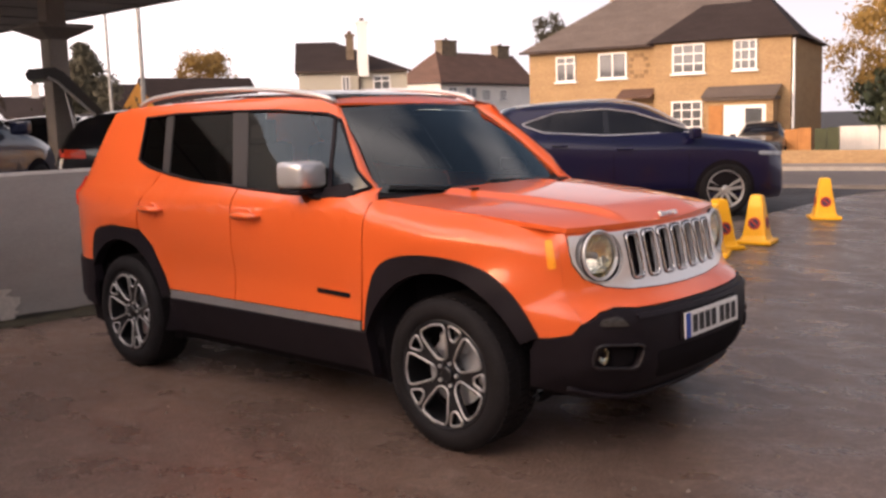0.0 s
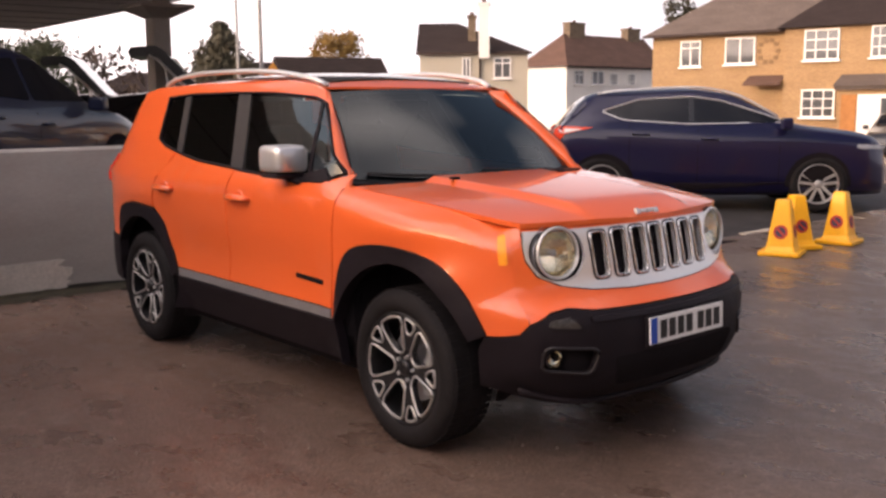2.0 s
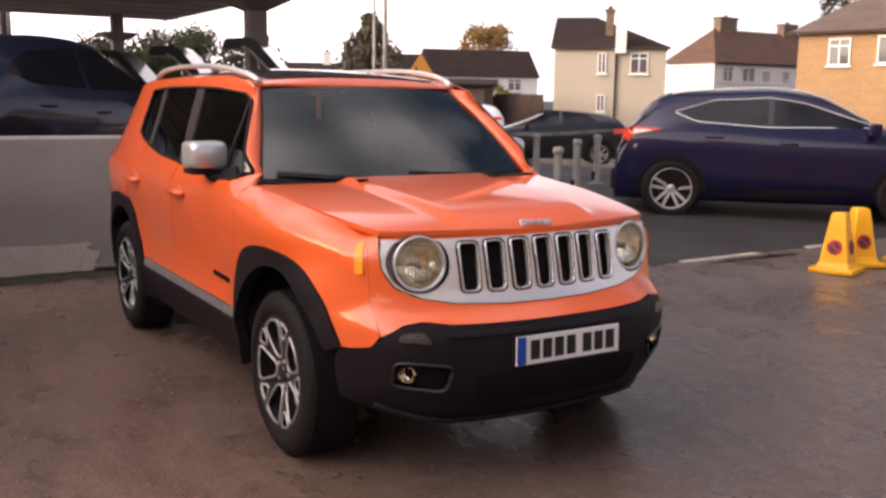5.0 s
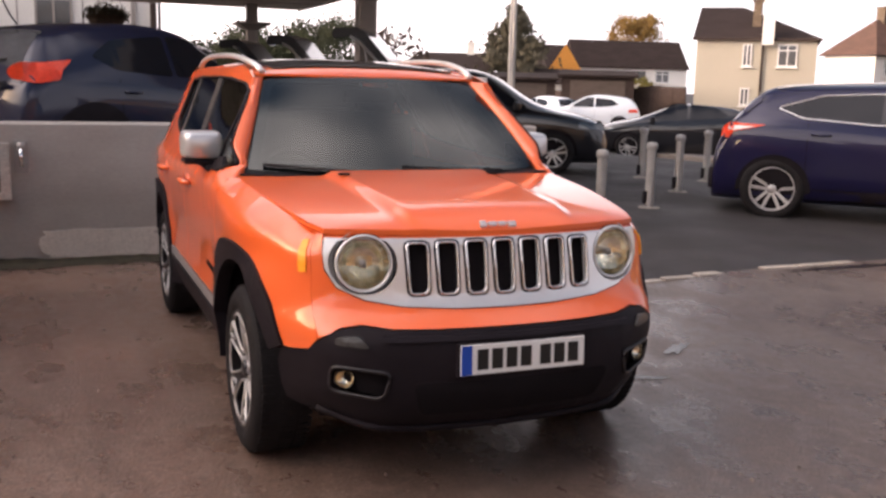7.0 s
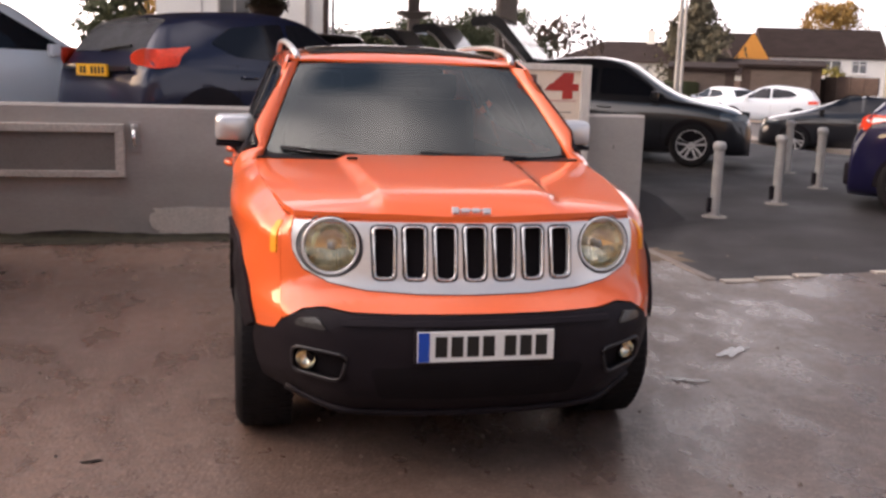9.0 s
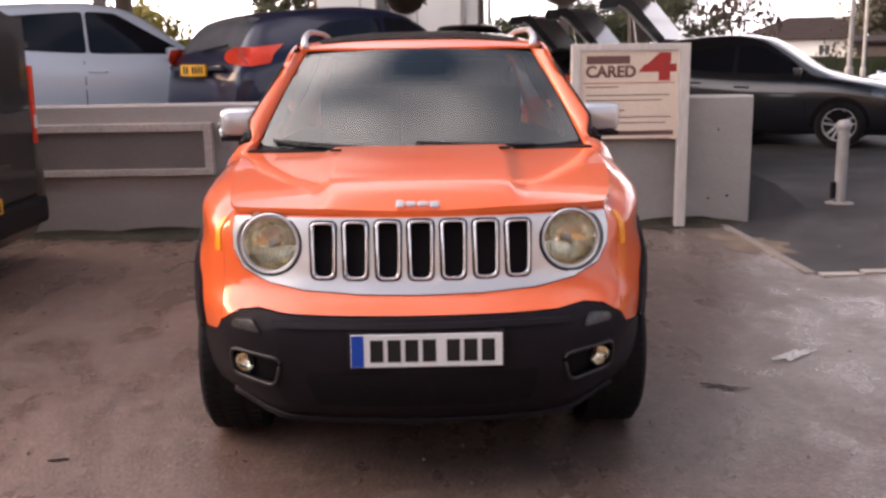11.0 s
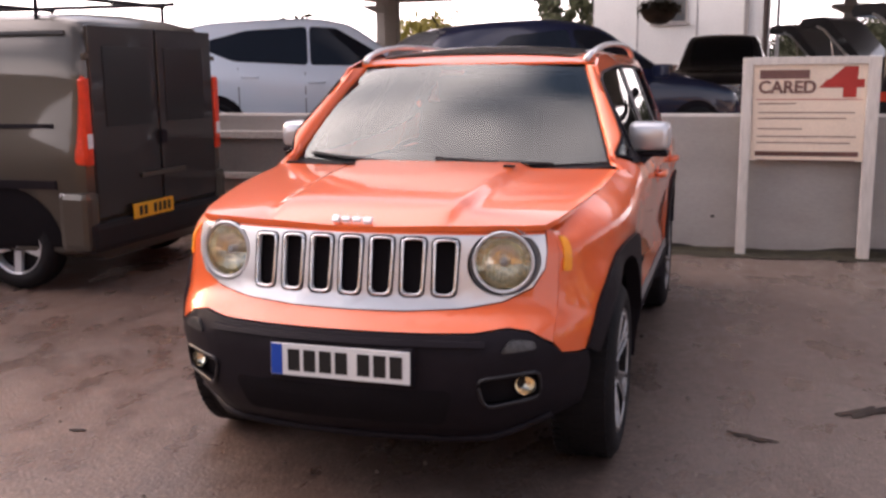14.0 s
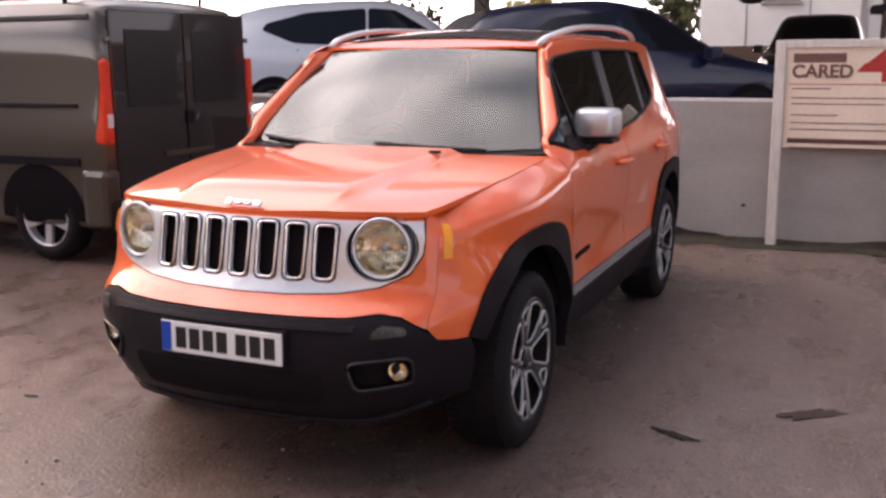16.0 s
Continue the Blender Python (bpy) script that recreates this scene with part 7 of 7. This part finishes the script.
    for name_, arch, cy in (("front_flare", ARCH_F, 0.0), ("rear_flare", ARCH_R, 2.57)):
        inn = []
        for y, z in arch:
            v = Vector((y - cy, z - 0.345))
            r = 0.452
            k = r / v.length
            inn.append((cy + v.x * k, 0.345 + v.y * k) if v.y > 0.05 else (cy + math.copysign(0.445, v.x), z))
        out_ = [(cy + (y - cy) * 1.006, z + 0.003) for y, z in arch]
        panel(name_, yz(out_ + list(reversed(inn))), wing(sg, 0.014), PLASTIC, offroader, "black plastic wheel arch flare", step=0.05, depth=0.06)
    panel("sill_strip", yz([(0.478, 0.487), (2.066, 0.487), (2.083, 0.529), (0.474, 0.529)]), wing(sg, 0.004), mat("dull_sill_metal", (0.30, 0.29, 0.29), 0.4, 0.5, var=0.1), offroader, "satin silver sill strip", step=0.1)
    panel("sill_cladding", yz([(0.41, 0.28), (2.16, 0.28), (2.062, 0.483), (0.436, 0.483)]), wing(sg, 0.012), PLASTIC, offroader, "black plastic sill cladding", step=0.1, depth=0.05)
    panel("rear_bumper_side", yz([(2.975, 0.34), (3.22, 0.36), (3.22, 0.635), (2.96, 0.635)]), wing(sg, 0.006), PLASTIC, offroader, "black plastic bumper side", step=0.06, depth=0.03)
    panel("model_badge", yz(rounded([(0.555, 0.632), (0.79, 0.640), (0.79, 0.662), (0.555, 0.654)], 0.005, 2)), wing(sg, 0.006), DARK, offroader, "dark badge bar", step=0.1)
    for y0 in (1.19, 2.08):
        door = front_door if y0 < 1.5 else rear_door
        bm = bmesh.new()
        pts = [hull(sg * plan.from_y(y0 + 0.23 * k / 8), 0.992 + 0.004 * math.sin(math.pi * k / 8), 0.008 + 0.030 * math.sin(math.pi * k / 8) ** 0.5) for k in range(9)]
        tube(bm, pts, [0.010, 0.016, 0.018, 0.018, 0.018, 0.018, 0.018, 0.016, 0.010], 8)
        hd = part("door_handle", bm, ORANGE, door, smooth=True)
        bm = bmesh.new()
        pc = Vector(hull(sg * plan.from_y(y0 + 0.11), 0.985, 0.002))
        lathe(bm, [(0.0, 0.0), (0.045, 0.002), (0.05, -0.004)], 20, Matrix.Translation(pc) @ Vector((sg, 0, 0)).to_track_quat('Z', 'Y').to_matrix().to_4x4())
        part("handle_cup", bm, ORANGE, hd)
    s_amb = yz([(-0.50, 0.895)])[0][0]
    panel("turn_signal", rounded([(s_amb - 0.016, 0.838), (s_amb + 0.018, 0.836), (s_amb + 0.018, 0.950), (s_amb - 0.016, 0.954)], 0.008, 3), wing(sg, 0.006), AMBER, offroader, "amber side indicator", step=0.05)
    panel("tail_lamp", rounded(yz([(3.19, 0.98), (3.275, 0.98), (3.275, 1.16), (3.17, 1.16)]), 0.02, 3), wing(sg, 0.012), REDLENS, offroader, "red tail lamp", step=0.06)

# bonnet
edge_x = curve([(-0.64, 0.56), (-0.58, 0.625), (-0.50, 0.672), (-0.3, 0.715), (0.0, 0.762), (0.42, 0.788)])
edge_z = curve([(-0.66, 0.968), (-0.60, 0.985), (-0.5, 1.002), (-0.3, 1.028), (0.0, 1.060), (0.42, 1.097)])
mid_z = curve([(-0.665, 0.972), (-0.645, 0.992), (-0.60, 1.010), (-0.5, 1.034), (-0.2, 1.068), (0.1, 1.092), (0.42, 1.108)])


def bonnet(x, y, o):
    t = min(1.0, abs(x) / edge_x(y))
    z = lerp(mid_z(y), edge_z(y), t ** 2.6) + 0.024 * (1 - ss(0.31, 0.37, abs(x) - 0.10 * (y + 0.6) * 0.6)) * ss(-0.66, -0.45, y)
    return (x, y, z + o)


def lip_y(x):
    p = hull(plan.from_x(abs(x)), 0.972, 0.0)
    return p[1] + 0.004


fr = [(lerp(-0.655, 0.655, i / 20), lip_y(lerp(-0.655, 0.655, i / 20))) for i in range(21)]
sd = [(edge_x(y), y) for y in (-0.45, -0.35, -0.2, 0.0, 0.2, 0.36)]
rr_ = [(0.785, 0.425), (0.60, 0.375), (0.35, 0.335), (0.0, 0.32), (-0.35, 0.335), (-0.60, 0.375), (-0.785, 0.425)]
bon = panel("bonnet", fr + sd + rr_ + [(-x, y) for x, y in reversed(sd)], bonnet, ORANGE, offroader, step=0.026, depth=0.02)
bon["label"] = "glossy orange ribbed bonnet"
# maker's badge as a plain chrome bar
bm = bmesh.new()
for x0, x1, z0, z1 in ((-0.082, -0.056, -0.014, 0.012), (-0.046, -0.016, -0.010, 0.007), (-0.006, 0.024, -0.010, 0.007), (0.034, 0.066, -0.015, 0.007), (-0.080, 0.064, -0.003, 0.002)):
    box(bm, x0, -0.006, z0, x1, 0.006, z1, 0.003, Matrix.Translation((0, -0.640, 1.012)) @ Matrix.Rotation(radians(-38), 4, 'X'))
part("badge", bm, SATIN, bon, "plain silver badge blocks")
for sg in (-1, 1):
    bm = bmesh.new()
    box(bm, -0.025, -0.012, 0, 0.025, 0.012, 0.010, 0.004, Matrix.Translation(bonnet(sg * 0.36, 0.20, 0.0)))
    part("washer_jet", bm, PLASTIC, bon)
part("cowl", skin([(0.775, 0.43), (0.60, 0.385), (0.35, 0.345), (0.0, 0.33), (-0.35, 0.345), (-0.60, 0.385), (-0.775, 0.43), (-0.74, 0.52), (-0.40, 0.42), (0, 0.40), (0.40, 0.42), (0.74, 0.52)],
                  lambda x, y, o: (x, y, 1.088 + 0.02 * ss(0.33, 0.45, y) + o), (), 0.08, 0.01), PLASTIC, offroader, "black windscreen cowl")


# windscreen, pillars, roof
def screen(u, v, o, grow=0.0):
    k = u
    xb, xt = 0.744 * k, 0.556 * k
    b = Vector((xb, 0.365 + 0.115 * k * k, 1.100 + 0.014 * k * k))
    t = Vector((xt, 0.900 + 0.050 * k * k, 1.556 - 0.016 * k * k))
    p = b.lerp(t, v)
    return tuple(p + Vector((0, -0.75, 0.66)) * (0.022 * math.sin(math.pi * min(1, max(0, v))) + o))


panel("windscreen", [(-0.985, 0.02), (-0.5, 0.005), (0, 0.0), (0.5, 0.005), (0.985, 0.02), (0.985, 0.97), (0.5, 0.985), (0, 0.99), (-0.5, 0.985), (-0.985, 0.97)], screen, GLASS, offroader, "clear raked windscreen reflecting the sky", step=0.1, depth=0.0)
bm = skin([(-1, -0.01), (1, -0.01), (1, 1.0), (-1, 1.0)], lambda u, v, o: screen(u, v, o - 0.006), [rounded([(-0.925, 0.07), (0.925, 0.07), (0.91, 0.93), (-0.91, 0.93)], 0.08, 5)], 0.1, 0.0)
part("screen_border", bm, INK, offroader, "black printed screen border")
for sg in (-1, 1):
    bm = bmesh.new()
    cols = []
    for i in range(15):
        v = lerp(-0.06, 1.005, i / 14)
        a = Vector(screen(sg * 1.0, v, 0.004))
        yy, zz = lerp(0.452, 0.800, v), lerp(1.130, 1.470, v)
        if v > 0.9:
            yy, zz = lerp(0.7652, 0.865, (v - 0.9) / 0.105), lerp(1.436, 1.535, (v - 0.9) / 0.105)
        if v < 0.05:
            yy, zz = lerp(0.44, 0.4695, (v + 0.06) / 0.11), lerp(1.085, 1.147, (v + 0.06) / 0.11)
        b = Vector(hull(sg * plan.from_y(yy), zz, 0.0))
        k_ = 1 - ss(0.80, 1.0, v)
        mid = a.lerp(b, 0.5) + Vector((sg * 0.007, -0.016, 0.006)) * k_
        q1 = a.lerp(b, 0.22) + Vector((sg * 0.005, -0.012, 0.006)) * k_
        q2 = a.lerp(b, 0.8) + Vector((sg * 0.003, -0.007, 0.002)) * k_
        cols.append([bm.verts.new(p) for p in (a + Vector((0, 0.02, -0.02)), a, q1, mid, q2, b, b + Vector((-sg * 0.03, 0, 0)))])
    for a, b in zip(cols, cols[1:]):
        for k in range(len(a) - 1):
            bm.faces.new((a[k], a[k + 1], b[k + 1], b[k]))
    part("screen_pillar", bm, ORANGE, offroader, smooth=True)

roof_mid = curve([(0.88, 1.548), (0.92, 1.566), (0.97, 1.584), (1.03, 1.600), (1.15, 1.617), (1.5, 1.642), (1.8, 1.648), (2.2, 1.644), (2.6, 1.627), (2.96, 1.580)])
roof_drop = curve([(0.88, 0.014), (1.0, 0.028), (1.5, 0.046), (2.2, 0.046), (2.96, 0.026)])


def roof(x, y, o):
    t = min(1.05, abs(x) / 0.605)
    return (x, y, roof_mid(y) - roof_drop(y) * t ** 2.4 + o)


rf = [(-0.608, 1.00), (-0.585, 0.950), (-0.54, 0.938), (-0.3, 0.905), (0, 0.892), (0.3, 0.905), (0.54, 0.938), (0.585, 0.950), (0.608, 1.00), (0.614, 1.5), (0.614, 2.5), (0.58, 2.96), (-0.58, 2.96), (-0.614, 2.5), (-0.614, 1.5)]
panel("roof", rf, roof, ORANGE, offroader, step=0.05)
panel("roof_glass", rounded([(-0.50, 1.02), (0.50, 1.02), (0.50, 1.82), (-0.50, 1.82)], 0.05, 4), lambda x, y, o: roof(x, y, o + 0.008), BLACKPAINT, offroader, "black glass roof panel", step=0.08)
panel("roof_glass", rounded([(-0.50, 1.85), (0.50, 1.85), (0.50, 2.55), (-0.50, 2.55)], 0.05, 4), lambda x, y, o: roof(x, y, o + 0.008), BLACKPAINT, offroader, "black glass roof panel", step=0.08)
rail_z = curve([(0.945, 1.566), (0.985, 1.584), (1.05, 1.600), (1.18, 1.621), (1.38, 1.643), (1.70, 1.658), (2.15, 1.661), (2.50, 1.645), (2.64, 1.625), (2.72, 1.596)])
rail_x = curve([(0.945, 0.562), (1.1, 0.580), (1.7, 0.603), (2.72, 0.592)])
for sg in (-1, 1):
    bm = bmesh.new()
    pts = []
    for i in range(25):
        t = i / 24
        y = lerp(0.945, 2.72, t)
        pts.append((sg * rail_x(y), y, rail_z(y)))
    tube(bm, pts, 0.017, 10, flat=0.85)
    part("roof_rail", bm, SILVERPAINT, offroader, "satin silver roof rail", smooth=True)

# tailgate end
panel("tailgate", [(plan.from_y(3.215), 0.65), (plan.len, 0.65), (plan.len, 1.10), (plan.from_y(3.215), 1.10)], wing(1), ORANGE, offroader, step=0.1)
panel("tailgate_half", [(plan.from_y(3.215), 0.65), (plan.len, 0.65), (plan.len, 1.10), (plan.from_y(3.215), 1.10)], wing(-1), ORANGE, offroader, step=0.1)
bm = bmesh.new()
q = [bm.verts.new(p) for p in ((-0.74, 3.20, 1.10), (0.74, 3.20, 1.10), (0.58, 2.98, 1.56), (-0.58, 2.98, 1.56))]
bm.faces.new(q)
part("rear_window", bm, PRIVACY, offroader, "dark rear window")
part("rear_bumper", bbox(-0.74, 3.20, 0.34, 0.74, 3.39, 0.645, 0.04), PLASTIC, offroader, "black rear bumper")


# wheels
def offroader_wheel(x, y, sg, first=None):
    m0 = Matrix.Translation((x, y, 0.345)) @ Matrix.Rotation(radians(90 * sg), 4, 'Y')
    R, r = 0.345, 0.246
    bm = bmesh.new()
    lathe(bm, [(r, -0.010), (r * 1.02, 0.002), (0.285, 0.010), (0.318, 0.002), (0.335, -0.012), (R, -0.035), (R, -0.19), (0.332, -0.212), (r, -0.215)], 56, m0)
    w = part("wheel", bm, RUBBER, offroader, "black tyre on dark wheel with machined silver edges", smooth=True)
    bm = bmesh.new()
    for k in range(64):
        a = 2 * math.pi * k / 64
        for z_, ln in ((-0.045, 0.05), (-0.125, 0.055), (-0.195, 0.05)):
            box(bm, 0.341, -0.012, z_ - ln / 2, 0.3475, 0.010, z_ + ln / 2, 0, m0 @ Matrix.Rotation(a + z_, 4, 'Z'))
    part("tread", bm, RUBBER, w)
    bm = bmesh.new()
    lathe(bm, [(r + 0.003, -0.004), (r - 0.004, 0.004), (r - 0.012, -0.002), (r - 0.016, -0.03), (r - 0.02, -0.16)], 48, m0)
    part("rim", bm, RIMDARK, w, "dark rim", smooth=True)
    dish = curve([(0.0, -0.034), (0.05, -0.030), (0.12, -0.016), (0.20, -0.006), (0.24, -0.004)])
    face = lambda u, v, o: tuple(m0 @ Vector((u, v, dish(math.hypot(u, v)) + o)))
    holes = []
    for k in range(5):
        a = radians(90 + 72 * k)
        ca, sa = math.cos(a), math.sin(a)
        big = [(0.066, 0.0), (0.078, 0.030), (0.12, 0.047), (0.19, 0.072), (0.214, 0.066), (0.226, 0.0), (0.214, -0.066), (0.19, -0.072), (0.12, -0.047), (0.078, -0.030)]
        holes.append([(p * ca - q * sa, p * sa + q * ca) for p, q in rounded(big, 0.012, 2)])
        a += radians(36)
        ca, sa = math.cos(a), math.sin(a)
        small = [(0.165, 0.0), (0.170, 0.014), (0.214, 0.036), (0.226, 0.030), (0.229, 0.0), (0.226, -0.030), (0.214, -0.036), (0.170, -0.014)]
        holes.append([(p * ca - q * sa, p * sa + q * ca) for p, q in rounded(small, 0.008, 2)])
    disc = [(0.238 * math.cos(2 * math.pi * k / 48), 0.238 * math.sin(2 * math.pi * k / 48)) for k in range(48)]
    part("wheel_face", skin(disc, face, holes, 0.06, 0.03), RIMDARK, w, "dark spoked wheel face")
    for h in holes:
        bm = bmesh.new()
        c = (sum(p[0] for p in h) / len(h), sum(p[1] for p in h) / len(h))
        tube(bm, [face(lerp(c[0], p[0], 1.03), lerp(c[1], p[1], 1.03), 0.003) for p in h], 0.0058, 5, closed=True)
        part("machined_edge", bm, RIMCUT, w, "machined silver edge", smooth=True)
    bm = bmesh.new()
    lathe(bm, [(0.034, -0.028), (0.034, -0.016), (0.026, -0.012), (0.0, -0.011)], 24, m0)
    part("hub_cap", bm, RIMDARK, w, smooth=True)
    for k in range(5):
        bm = bmesh.new()
        a = radians(54 + 72 * k)
        cyl(bm, 0.009, 0.009, -0.03, -0.018, 8, m0 @ Matrix.Translation((0.052 * math.cos(a), 0.052 * math.sin(a), 0)))
        part("wheel_nut", bm, SATIN, w)
    bm = bmesh.new()
    lathe(bm, [(0.05, -0.085), (0.155, -0.085), (0.155, -0.10), (0.0, -0.10)], 36, m0)
    part("brake_disc", bm, SATIN, w, "steel brake disc")
    bm = bmesh.new()
    lathe(bm, [(0.24, -0.14), (0.0, -0.14)], 24, m0)
    part("back_plate", bm, DARK, w)
    part("caliper", bbox(0.09, -0.07, -0.12, 0.175, 0.07, -0.055, 0.012, m0 @ Matrix.Rotation(radians(0 if sg < 0 else 180), 4, 'Z')), SATIN, w, "grey brake caliper")


for y in (-0.020, 2.575):
    for sg in (-1, 1):
        offroader_wheel(sg * 0.866, y, sg)

# door mirrors
for sg in (-1, 1):
    mr = new("door_mirror")
    mr.parent = offroader
    mr["label"] = "chrome-capped door mirror"
    bm = bmesh.new()
    rings = []
    for y, kx, kz in ((0.715, 0.72, 0.70), (0.725, 0.88, 0.87), (0.75, 0.97, 0.96), (0.80, 1.0, 1.0), (0.87, 1.0, 1.0), (0.885, 0.98, 0.98)):
        pts = rounded([(-0.093 * kx, -0.068 * kz), (0.093 * kx, -0.060 * kz), (0.093 * kx, 0.068 * kz), (-0.093 * kx, 0.070 * kz)], 0.03, 4)
        rings.append([bm.verts.new((sg * (0.878 + p[0]), y + 0.05, 1.208 + p[1])) for p in pts])
    for a, b in zip(rings, rings[1:]):
        for k in range(len(a)):
            bm.faces.new((a[k], a[(k + 1) % len(a)], b[(k + 1) % len(a)], b[k]))
    bm.faces.new(rings[0])
    part("cap", bm, SATIN, mr, "bright satin silver cap", smooth=True)
    part("mirror_glass", bbox(sg * 0.797, 0.934, 1.15, sg * 0.960, 0.939, 1.27, 0.002), CHROME, mr)
    part("lower_housing", bbox(sg * 0.792, 0.78, 1.122, sg * 0.966, 0.932, 1.144, 0.008), PLASTIC, mr)
    bm = bmesh.new()
    tube(bm, [(sg * 0.825, 0.77, 1.098), (sg * 0.850, 0.81, 1.110), (sg * 0.878, 0.85, 1.130)], [0.045, 0.032, 0.03], 10, flat=0.6)
    part("arm", bm, PLASTIC, mr, "black mirror arm", smooth=True)
    panel("sail_panel", yz([(0.53, 1.118), (0.75, 1.100), (0.75, 1.145), (0.60, 1.175)]), wing(sg, 0.006), PLASTIC, mr, step=0.1)

# wipers
for x0, x1 in ((-0.10, -0.66), (0.50, -0.02)):
    bm = bmesh.new()
    k0, k1 = x0 / 0.73, x1 / 0.73
    tube(bm, [screen(lerp(k0, k1, i / 8), lerp(0.0, 0.055, i / 8), 0.014) for i in range(9)], 0.008, 6)
    part("wiper", bm, INK, offroader, "black wiper blade")

# cabin seen through the glass
part("dashboard", bbox(-0.72, 0.56, 0.86, 0.72, 1.00, 1.055, 0.05), SEAT, offroader, "dark dashboard")
part("dash_hood", bbox(-0.52, 0.80, 1.03, -0.20, 1.0, 1.105, 0.03), SEAT, offroader)
bm = bmesh.new()
pts = [(-0.36 + 0.185 * math.cos(a), 1.12 + 0.06 * math.sin(a), 0.985 + 0.175 * math.sin(a)) for a in (2 * math.pi * k / 28 for k in range(28))]
tube(bm, pts, 0.014, 8, closed=True)
part("steering_wheel", bm, PLASTIC, offroader, "black steering wheel", smooth=True)
for x in (-0.36, 0.36):
    st = part("front_seat", bbox(x - 0.25, 1.30, 0.62, x + 0.25, 1.85, 0.80, 0.06), SEAT, offroader, "dark cloth front seat")
    part("backrest", bbox(x - 0.24, -0.07, 0, x + 0.24, 0.07, 0.62, 0.06, Matrix.Translation((0, 1.80, 0.74)) @ Matrix.Rotation(radians(-14), 4, 'X')), SEAT, st)
    part("headrest", bbox(x - 0.13, 1.90, 1.34, x + 0.13, 2.00, 1.50, 0.04), SEAT, st)
part("rear_bench", bbox(-0.62, 2.25, 0.60, 0.62, 2.75, 0.82, 0.05), SEAT, offroader, "dark cloth rear bench")
part("rear_backrest", bbox(-0.62, 2.70, 0.80, 0.62, 2.84, 1.34, 0.05), SEAT, offroader)
part("rear_bulkhead", bbox(-0.60, 2.88, 0.80, 0.60, 2.90, 1.50), SEAT, offroader, "dark load cover and rear trim")
part("rear_view_mirror", bbox(-0.13, 0.97, 1.42, 0.13, 1.00, 1.49, 0.012), PLASTIC, offroader, "black rear-view mirror")
part("headlining", bbox(-0.54, 1.04, 1.545, 0.54, 2.85, 1.555), SEAT, offroader, "dark headlining")
part("paper_on_dash", bbox(0.05, 0.66, 1.058, 0.33, 0.84, 1.062, 0.0), PLATEWHITE, offroader, "white paper on the dashboard")
